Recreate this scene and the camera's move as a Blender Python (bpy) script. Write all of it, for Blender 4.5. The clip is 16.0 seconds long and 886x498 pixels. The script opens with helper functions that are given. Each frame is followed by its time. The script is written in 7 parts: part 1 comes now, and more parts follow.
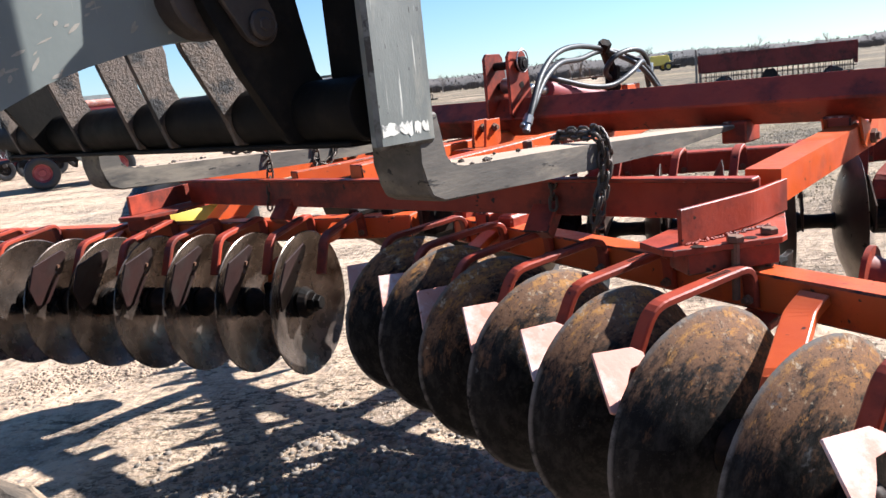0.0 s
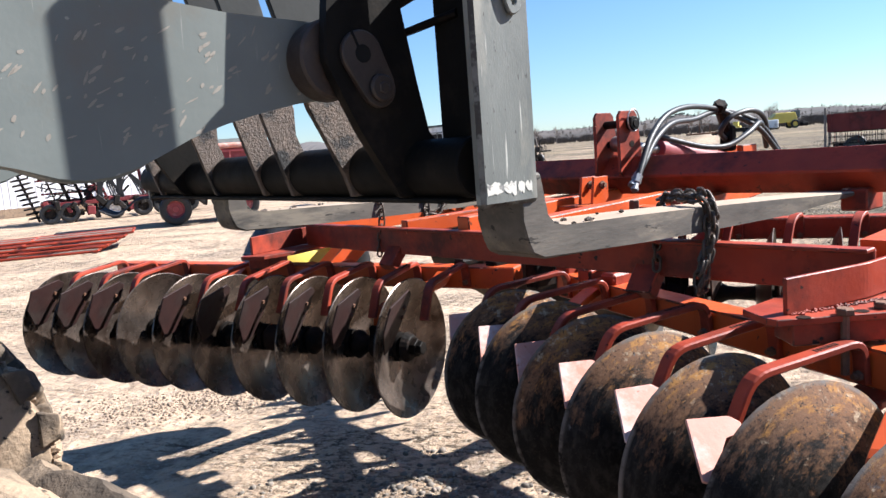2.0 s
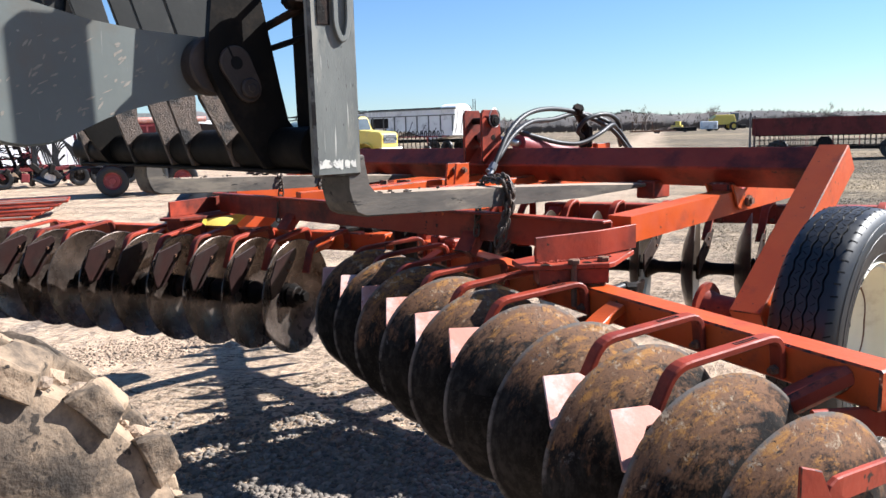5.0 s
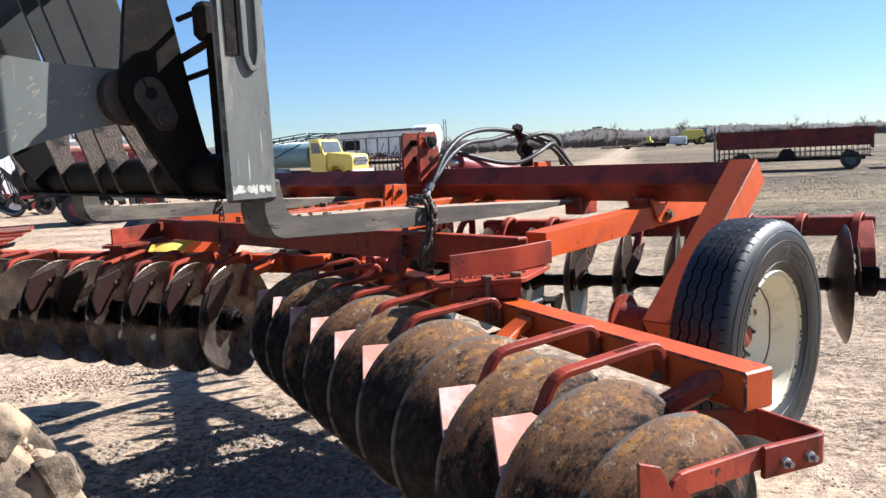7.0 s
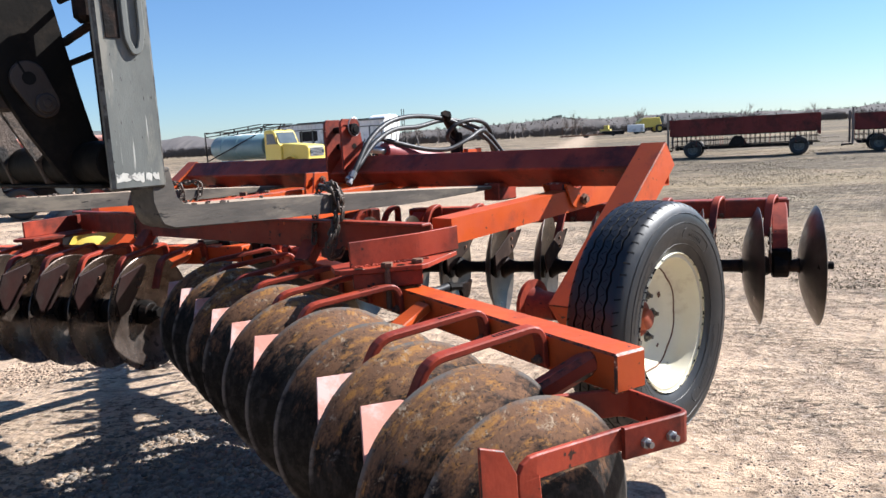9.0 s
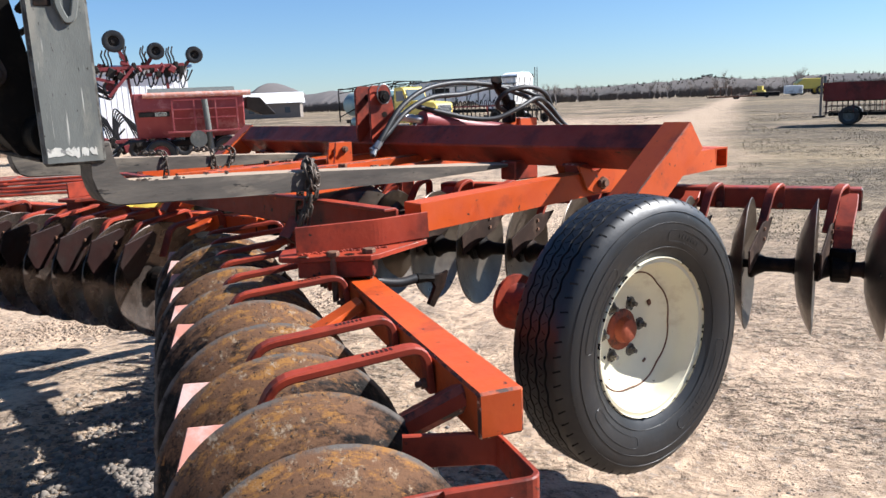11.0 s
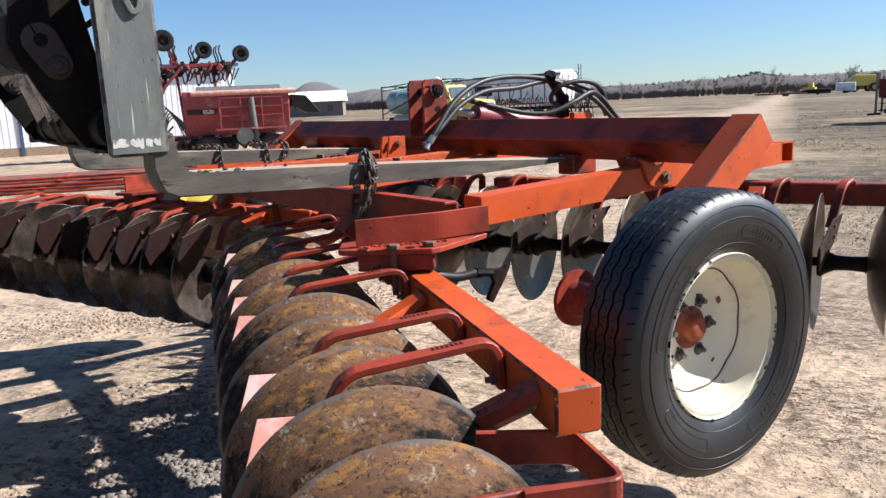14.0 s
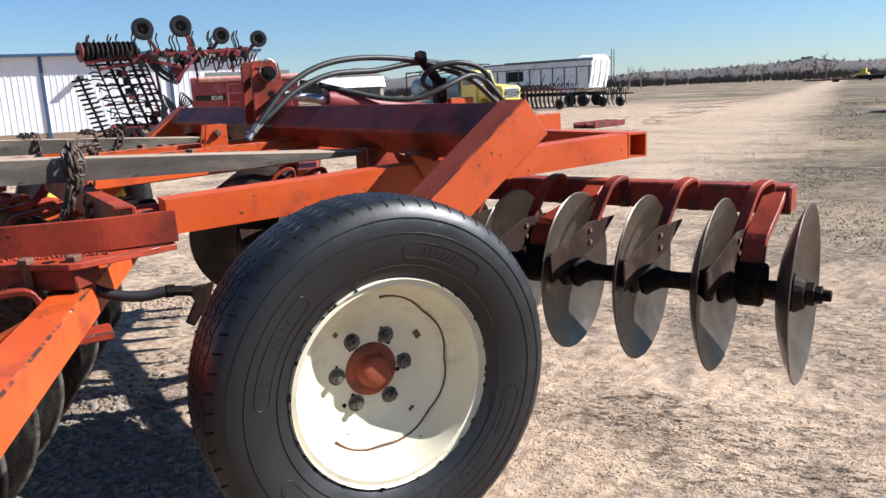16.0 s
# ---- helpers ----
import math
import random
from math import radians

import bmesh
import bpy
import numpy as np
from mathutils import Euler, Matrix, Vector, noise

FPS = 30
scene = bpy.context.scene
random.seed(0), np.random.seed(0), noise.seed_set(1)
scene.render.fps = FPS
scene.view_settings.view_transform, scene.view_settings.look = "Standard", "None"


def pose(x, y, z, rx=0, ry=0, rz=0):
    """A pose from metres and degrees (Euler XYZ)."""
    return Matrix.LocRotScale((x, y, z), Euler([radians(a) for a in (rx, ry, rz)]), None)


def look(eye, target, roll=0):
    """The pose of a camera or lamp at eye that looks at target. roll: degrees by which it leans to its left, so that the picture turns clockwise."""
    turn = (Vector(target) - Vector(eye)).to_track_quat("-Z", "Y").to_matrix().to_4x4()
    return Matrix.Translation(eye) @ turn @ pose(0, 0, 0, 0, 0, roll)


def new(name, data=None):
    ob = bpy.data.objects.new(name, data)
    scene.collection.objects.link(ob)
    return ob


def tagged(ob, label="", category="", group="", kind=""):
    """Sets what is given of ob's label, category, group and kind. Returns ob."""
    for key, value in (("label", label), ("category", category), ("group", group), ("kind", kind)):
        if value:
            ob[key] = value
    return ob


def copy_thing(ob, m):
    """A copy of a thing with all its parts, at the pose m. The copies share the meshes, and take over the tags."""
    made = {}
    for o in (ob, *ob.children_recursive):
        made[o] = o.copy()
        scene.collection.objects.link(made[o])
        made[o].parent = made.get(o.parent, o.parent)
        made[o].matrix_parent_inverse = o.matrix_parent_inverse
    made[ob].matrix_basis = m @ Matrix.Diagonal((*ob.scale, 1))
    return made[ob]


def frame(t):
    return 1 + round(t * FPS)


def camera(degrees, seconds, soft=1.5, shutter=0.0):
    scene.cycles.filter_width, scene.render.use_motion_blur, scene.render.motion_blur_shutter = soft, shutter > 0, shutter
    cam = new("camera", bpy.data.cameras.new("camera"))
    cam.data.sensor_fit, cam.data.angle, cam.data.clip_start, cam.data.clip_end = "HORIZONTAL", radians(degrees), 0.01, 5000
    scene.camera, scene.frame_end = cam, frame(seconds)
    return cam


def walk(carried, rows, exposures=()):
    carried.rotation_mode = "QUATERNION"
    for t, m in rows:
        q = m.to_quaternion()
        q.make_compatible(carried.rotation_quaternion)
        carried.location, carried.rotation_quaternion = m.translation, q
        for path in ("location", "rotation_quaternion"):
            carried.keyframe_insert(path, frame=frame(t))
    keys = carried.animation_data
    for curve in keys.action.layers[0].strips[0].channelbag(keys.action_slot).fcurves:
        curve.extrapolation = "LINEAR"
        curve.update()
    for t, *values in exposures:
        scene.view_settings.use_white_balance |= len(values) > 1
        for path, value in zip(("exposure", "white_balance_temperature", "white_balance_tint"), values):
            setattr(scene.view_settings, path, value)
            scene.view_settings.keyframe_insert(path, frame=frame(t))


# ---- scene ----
cam = camera(61.0, 16.0)
PATH = [
    (0, (0.144, -0.087, 1.777), (-0.022, 1.861, 1.356), -6.0),
    (0.5, (0.138, -0.096, 1.788), (-0.194, 1.841, 1.416), -6.2),
    (1, (0.143, -0.113, 1.795), (-0.289, 1.812, 1.467), -6.0),
    (1.5, (0.152, -0.125, 1.796), (-0.315, 1.798, 1.506), -5.3),
    (2, (0.172, -0.151, 1.801), (-0.266, 1.782, 1.532), -4.4),
    (2.5, (0.221, -0.148, 1.79), (-0.14, 1.801, 1.527), -3.5),
    (3, (0.404, -0.261, 1.78), (0.102, 1.698, 1.512), -2.8),
    (3.5, (0.597, -0.406, 1.792), (0.332, 1.556, 1.504), -2.0),
    (4, (0.629, -0.589, 1.798), (0.362, 1.369, 1.486), -1.2),
    (4.2, (0.613, -0.686, 1.792), (0.335, 1.269, 1.475), -1.0),
    (6.5, (0.862, -0.885, 1.808), (0.547, 1.07, 1.53), -2.8),
    (7, (0.897, -0.885, 1.798), (0.661, 1.084, 1.535), -2.8),
    (7.5, (0.914, -0.894, 1.793), (0.754, 1.082, 1.533), -2.8),
    (8, (0.942, -0.897, 1.795), (0.817, 1.081, 1.529), -3.1),
    (8.5, (1.042, -0.872, 1.79), (0.922, 1.105, 1.515), -3.4),
    (9, (1.122, -0.827, 1.767), (0.983, 1.146, 1.473), -3.3),
    (9.2, (1.16, -0.759, 1.749), (0.994, 1.211, 1.446), -3.4),
    (11.3, (1.718, -0.443, 1.807), (1.191, 1.447, 1.419), -2.2),
    (11.5, (1.709, -0.446, 1.804), (1.162, 1.439, 1.42), -2.1),
    (12, (1.678, -0.445, 1.802), (1.081, 1.426, 1.428), -1.6),
    (12.5, (1.642, -0.453, 1.802), (1.021, 1.41, 1.426), -1.1),
    (13, (1.607, -0.471, 1.802), (0.968, 1.386, 1.426), -0.9),
    (13.5, (1.591, -0.45, 1.791), (0.962, 1.41, 1.41), -1.5),
    (14, (1.615, -0.425, 1.783), (1.022, 1.446, 1.398), -2.5),
    (14.5, (1.797, -0.293, 1.736), (1.253, 1.591, 1.344), -3.5),
    (15, (2.118, -0.125, 1.747), (1.588, 1.761, 1.344), -3.9),
    (15.5, (2.315, 0.054, 1.747), (1.746, 1.926, 1.334), -3.7),
    (16, (2.482, 0.385, 1.727), (1.785, 2.213, 1.312), -2.5),
]
walk(cam, [(t, look(eye, target, roll)) for t, eye, target, roll in PATH], [(0, 1.78, 6300, 10), (4, 1.66, 6300, 10), (9, 1.48, 6300, 10), (16, 1.28, 6300, 10)])

# ---- light ----
SUN = Vector((1.16, 0.527, 1.0)).normalized()
world = bpy.data.worlds.new("sky")
scene.world = world
world.use_nodes = True
wn = world.node_tree.nodes
sky = wn.new("ShaderNodeTexSky")
sky.sky_type, sky.sun_disc = "NISHITA", False
sky.sun_elevation, sky.sun_rotation = math.asin(SUN.z), math.atan2(SUN.x, SUN.y)
sky.altitude, sky.air_density, sky.dust_density, sky.ozone_density = 1500, 1.3, 0.0, 1.0
tint = wn.new("ShaderNodeVectorMath")
tint.operation = "MULTIPLY_ADD"
tint.inputs[1].default_value = (0.76, 0.98, 1.35)
tint.inputs[2].default_value = (0.10, 0.45, 0.95)
world.node_tree.links.new(sky.outputs[0], tint.inputs[0])
world.node_tree.links.new(tint.outputs[0], wn["Background"].inputs[0])
wn["Background"].inputs[1].default_value = 0.035
sun = new("sun", bpy.data.lights.new("sun", "SUN"))
sun.data.energy, sun.data.angle, sun.data.color = 5.0, radians(0.5), (1.0, 0.98, 0.96)
sun.matrix_world = look(SUN * 60, (0, 0, 0))


# ---- materials ----
def mat(name, c1, c2, scale=6.0, rough=0.6, metal=0.0, bump=0.1, stain=None, stain_scale=1.6, stain_at=0.56, stain_soft=0.06,
        fine=60.0, rough2=None, coord="Object", fleck=None, fleck_at=0.66, stretch=(1, 1, 1), spec=0.5, scratch=None):
    m = bpy.data.materials.new(name)
    m.use_nodes = True
    n, l = m.node_tree.nodes, m.node_tree.links
    b = n["Principled BSDF"]
    tc = n.new("ShaderNodeTexCoord")
    info = n.new("ShaderNodeObjectInfo")
    add = n.new("ShaderNodeVectorMath")
    add.operation = "MULTIPLY_ADD"
    add.inputs[1].default_value = (37.0, 19.0, 53.0)
    l.new(info.outputs["Random"], add.inputs[0])
    l.new(tc.outputs[coord], add.inputs[2])
    mp = n.new("ShaderNodeMapping")
    mp.inputs["Scale"].default_value = stretch
    l.new(add.outputs[0], mp.inputs[0])

    def nz(s, detail=6.0, rgh=0.6):
        t = n.new("ShaderNodeTexNoise")
        t.inputs["Scale"].default_value, t.inputs["Detail"].default_value, t.inputs["Roughness"].default_value = s, detail, rgh
        l.new(mp.outputs[0], t.inputs["Vector"])
        return t.outputs["Fac"]

    def ramp(src, a, w):
        r = n.new("ShaderNodeMapRange")
        r.inputs["From Min"].default_value, r.inputs["From Max"].default_value = a - w, a + w
        l.new(src, r.inputs["Value"])
        return r.outputs[0]

    def mix(f, a, c):
        x = n.new("ShaderNodeMix")
        x.data_type = "RGBA"
        l.new(f, x.inputs["Factor"])
        for sock, v in ((x.inputs["A"], a), (x.inputs["B"], c)):
            if isinstance(v, tuple):
                sock.default_value = (*v, 1)
            else:
                l.new(v, sock)
        return x.outputs["Result"]

    col = mix(ramp(nz(scale), 0.5, 0.22), c1, c2)
    if stain:
        st = ramp(nz(stain_scale, 9.0, 0.68), stain_at, stain_soft)
        col = mix(st, col, stain)
    if fleck:
        col = mix(ramp(nz(fine * 0.5, 3.0), fleck_at, 0.02), col, fleck)
    if scratch:
        for turn in (0.45, -0.25, 0.9):
            m2 = n.new("ShaderNodeMapping")
            m2.inputs["Rotation"].default_value = (turn, 0, 0)
            m2.inputs["Scale"].default_value = (6, 85, 4.5)
            l.new(add.outputs[0], m2.inputs[0])
            t2 = n.new("ShaderNodeTexNoise")
            t2.inputs["Scale"].default_value, t2.inputs["Detail"].default_value = 1.0, 3.0
            l.new(m2.outputs[0], t2.inputs["Vector"])
            col = mix(ramp(t2.outputs["Fac"], 0.735, 0.03), col, scratch)
    l.new(col, b.inputs["Base Color"])
    fn = nz(fine, 4.0)
    rr = n.new("ShaderNodeMapRange")
    rr.inputs["From Min"].default_value, rr.inputs["From Max"].default_value = 0.3, 0.7
    rr.inputs["To Min"].default_value, rr.inputs["To Max"].default_value = rough - 0.08, (rough2 or rough + 0.12)
    l.new(nz(scale * 2.3), rr.inputs["Value"])
    l.new(rr.outputs[0], b.inputs["Roughness"])
    b.inputs["Metallic"].default_value = metal
    b.inputs["Specular IOR Level"].default_value = spec
    if bump:
        bp = n.new("ShaderNodeBump")
        bp.inputs["Strength"].default_value, bp.inputs["Distance"].default_value = bump, 0.01
        l.new(fn, bp.inputs["Height"])
        l.new(bp.outputs[0], b.inputs["Normal"])
    return m


ORANGE = mat("orange_paint", (0.50, 0.078, 0.010), (0.40, 0.052, 0.009), 5, 0.42, bump=0.05, stain=(0.22, 0.035, 0.013), stain_scale=3.0, stain_at=0.63,
             fleck=(0.05, 0.02, 0.012), fleck_at=0.685, spec=0.4)
FADED = mat("faded_red_paint", (0.33, 0.046, 0.020), (0.21, 0.028, 0.014), 6, 0.5, bump=0.08, stain=(0.085, 0.017, 0.011), stain_scale=3.2, stain_at=0.55, stain_soft=0.08,
            fleck=(0.03, 0.014, 0.010), fleck_at=0.69, spec=0.22)
HUBRUST = mat("rusty_red_hub", (0.30, 0.062, 0.024), (0.16, 0.04, 0.022), 16, 0.6, bump=0.2, stain=(0.04, 0.022, 0.016), stain_scale=12, stain_at=0.56, spec=0.25)
PINK = mat("bleached_red_paint", (0.54, 0.26, 0.20), (0.47, 0.185, 0.125), 9, 0.55, bump=0.08, stain=(0.58, 0.38, 0.33), stain_scale=6, stain_at=0.54,
           fleck=(0.25, 0.07, 0.04), fleck_at=0.71, spec=0.3)
# red paint darkened to carry the shade on the left rear blades
DARKRED = mat("shade_dark_red_paint", (0.026, 0.009, 0.0075), (0.013, 0.006, 0.0055), 9, 0.65, bump=0.1, stain=(0.022, 0.014, 0.012), stain_scale=6, spec=0.2)

SHINE = mat("worn_disc_steel", (0.045, 0.034, 0.028), (0.20, 0.16, 0.137), 6, 0.25, 0.72, 0.03, stain=(0.03, 0.018, 0.013), stain_scale=3.4, stain_at=0.55, stain_soft=0.1, fine=80, spec=0.1, fleck=(0.16, 0.14, 0.13), fleck_at=0.69)
POLISH = mat("scoured_disc_steel", (0.055, 0.043, 0.032), (0.115, 0.094, 0.073), 7, 0.33, 0.5, 0.03, stain=(0.05, 0.034, 0.025), stain_scale=3.4, stain_at=0.54, stain_soft=0.1, fine=90)
IRON = mat("greasy_iron", (0.004, 0.0036, 0.0033), (0.010, 0.008, 0.007), 9, 0.55, 0.1, 0.2, stain=(0.03, 0.017, 0.012), stain_scale=6, fine=70, spec=0.08)
STEEL = mat("plated_bolt_steel", (0.33, 0.33, 0.33), (0.2, 0.2, 0.2), 30, 0.42, 0.85, 0.05)
NUTGREY = mat("dull_wheel_nut", (0.16, 0.145, 0.125), (0.07, 0.06, 0.05), 40, 0.55, 0.4, 0.2, stain=(0.03, 0.02, 0.015), stain_scale=25)
RUSTY = mat("rusty_bolt", (0.10, 0.045, 0.025), (0.17, 0.08, 0.045), 40, 0.75, 0.2, 0.3)
GREY = mat("grey_loader_paint", (0.135, 0.147, 0.137), (0.104, 0.114, 0.107), 3, 0.5, bump=0.04, stain=(0.12, 0.116, 0.10), stain_scale=2.2, stain_at=0.6,
           fleck=(0.24, 0.23, 0.20), fleck_at=0.725, spec=0.15, scratch=(0.20, 0.20, 0.18))
GREYW = mat("scratched_grey_paint", (0.130, 0.134, 0.121), (0.082, 0.086, 0.078), 7, 0.5, bump=0.08, stain=(0.185, 0.175, 0.145), stain_scale=4, stain_at=0.60,
            fleck=(0.025, 0.022, 0.018), fleck_at=0.70, fine=130, stretch=(1, 1.6, 0.6), spec=0.3, scratch=(0.34, 0.33, 0.29))
BLACK = mat("black_greased_paint", (0.006, 0.0055, 0.005), (0.012, 0.0105, 0.009), 5, 0.6, 0.0, 0.1, stain=(0.028, 0.021, 0.016), stain_scale=4, stain_at=0.62, stain_soft=0.1, spec=0.05)
KEEPER = mat("brown_worn_steel", (0.045, 0.033, 0.027), (0.028, 0.022, 0.019), 12, 0.55, 0.1, 0.15, stain=(0.08, 0.055, 0.04), stain_scale=7, stain_at=0.6, spec=0.3)
CARR = mat("dark_carriage_paint", (0.030, 0.031, 0.029), (0.020, 0.020, 0.019), 4, 0.55, bump=0.05, stain=(0.07, 0.062, 0.052), stain_scale=3, stain_at=0.6, spec=0.2)
CHIP = mat("bare_primer", (0.23, 0.205, 0.17), (0.16, 0.14, 0.115), 60, 0.8, bump=0)
GROOVE = mat("tread_shadow_rubber", (0.008, 0.008, 0.008), (0.012, 0.012, 0.012), 9, 0.9, bump=0, spec=0.1)
MUD = mat("muddy_steel", (0.115, 0.082, 0.062), (0.05, 0.037, 0.029), 30, 0.8, bump=0.6, stain=(0.012, 0.010, 0.009), stain_scale=9, stain_at=0.56, stain_soft=0.03, fine=120)
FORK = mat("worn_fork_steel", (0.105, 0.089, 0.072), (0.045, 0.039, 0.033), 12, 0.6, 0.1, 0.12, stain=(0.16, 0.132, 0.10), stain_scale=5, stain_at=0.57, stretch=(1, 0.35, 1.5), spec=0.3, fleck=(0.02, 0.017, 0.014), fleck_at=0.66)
FORKTOP = mat("tan_fork_top", (0.34, 0.25, 0.175), (0.25, 0.185, 0.13), 8, 0.85, bump=0.3, stretch=(1, 0.3, 1))
RUBBER = mat("tyre_rubber", (0.0055, 0.0055, 0.006), (0.010, 0.010, 0.011), 5, 0.44, bump=0.04, stain=(0.022, 0.022, 0.022), stain_scale=2.6, stain_at=0.62, stain_soft=0.12, fleck=(0.06, 0.058, 0.055), fleck_at=0.77, spec=0.45)
RUBBERM = mat("muddy_tyre_rubber", (0.03, 0.027, 0.024), (0.13, 0.098, 0.072), 7, 0.9, bump=0.6, stain=(0.29, 0.21, 0.142), stain_scale=4, stain_at=0.52, stain_soft=0.08, fine=50, spec=0.1, fleck=(0.04, 0.033, 0.027), fleck_at=0.64)
CREAM = mat("cream_rim_paint", (0.62, 0.575, 0.43), (0.54, 0.495, 0.36), 4, 0.42, bump=0.02, fleck=(0.10, 0.08, 0.06), fleck_at=0.735, stain=(0.50, 0.44, 0.315), stain_scale=7, stain_at=0.57, stain_soft=0.05)
HOSE = mat("black_hose_rubber", (0.012, 0.012, 0.013), (0.024, 0.024, 0.025), 20, 0.48, bump=0.05, fine=200, spec=0.3)
CHAIN = mat("rusty_chain", (0.04, 0.028, 0.02), (0.085, 0.06, 0.042), 40, 0.55, 0.3, 0.2, coord="Generated")
WHITE = mat("white_paint_patch", (0.50, 0.48, 0.42), (0.40, 0.38, 0.33), 20, 0.6, stain=(0.16, 0.155, 0.14), stain_scale=16, stain_at=0.57, stain_soft=0.02)
REDTR = mat("sun_bleached_red", (0.115, 0.020, 0.018), (0.165, 0.032, 0.027), 1.5, 0.6, bump=0.1, stain=(0.06, 0.018, 0.016), stain_scale=0.9, spec=0.2)
DRILLRED = mat("drill_red", (0.20, 0.035, 0.036), (0.14, 0.024, 0.026), 2, 0.5, bump=0.05, stain=(0.28, 0.10, 0.095), stain_scale=1.3, stain_at=0.64, spec=0.3)
CARTRED = mat("cart_red", (0.30, 0.062, 0.062), (0.24, 0.045, 0.047), 2, 0.5, bump=0.05, stain=(0.40, 0.16, 0.15), stain_scale=1.6, stain_at=0.6, spec=0.3)
YELLOW = mat("truck_yellow", (0.62, 0.48, 0.09), (0.55, 0.42, 0.08), 1.2, 0.4, bump=0.02, stain=(0.42, 0.34, 0.14), stain_scale=1, stain_at=0.66)
TEAL = mat("tank_teal", (0.15, 0.24, 0.26), (0.11, 0.19, 0.21), 1, 0.5, bump=0.03, stain=(0.24, 0.29, 0.29), stain_scale=0.8, stain_at=0.6)
WHITEP = mat("chalky_white", (0.78, 0.77, 0.74), (0.66, 0.65, 0.62), 1, 0.55, bump=0.05, stain=(0.38, 0.36, 0.33), stain_scale=0.7, stain_at=0.6)
DARK = mat("dark_iron", (0.012, 0.011, 0.010), (0.03, 0.025, 0.022), 3, 0.6, 0.1, 0.1, spec=0.1)
GLASS = mat("dark_window_glass", (0.05, 0.065, 0.075), (0.07, 0.085, 0.095), 2, 0.12, bump=0)
BLUE = mat("blue_roof_metal", (0.035, 0.07, 0.14), (0.045, 0.085, 0.16), 0.6, 0.45, bump=0.02)
SIDING = mat("white_metal_siding", (0.80, 0.80, 0.81), (0.74, 0.74, 0.75), 0.5, 0.5, bump=0.02, stain=(0.66, 0.63, 0.58), stain_scale=0.3, stain_at=0.66)
WOODG = mat("weathered_wood", (0.22, 0.18, 0.15), (0.14, 0.115, 0.095), 3, 0.8, bump=0.3, stretch=(1, 8, 8))
TWIG = mat("bare_twigs", (0.17, 0.14, 0.12), (0.24, 0.20, 0.17), 1, 0.9, bump=0)
HILL = mat("brush_hill", (0.058, 0.047, 0.041), (0.082, 0.066, 0.056), 0.05, 0.95, bump=0, stain=(0.040, 0.035, 0.032), stain_scale=0.03, fine=0.3)
BUTTE = mat("far_butte", (0.075, 0.068, 0.066), (0.105, 0.09, 0.084), 0.02, 0.95, bump=0, fine=0.3)


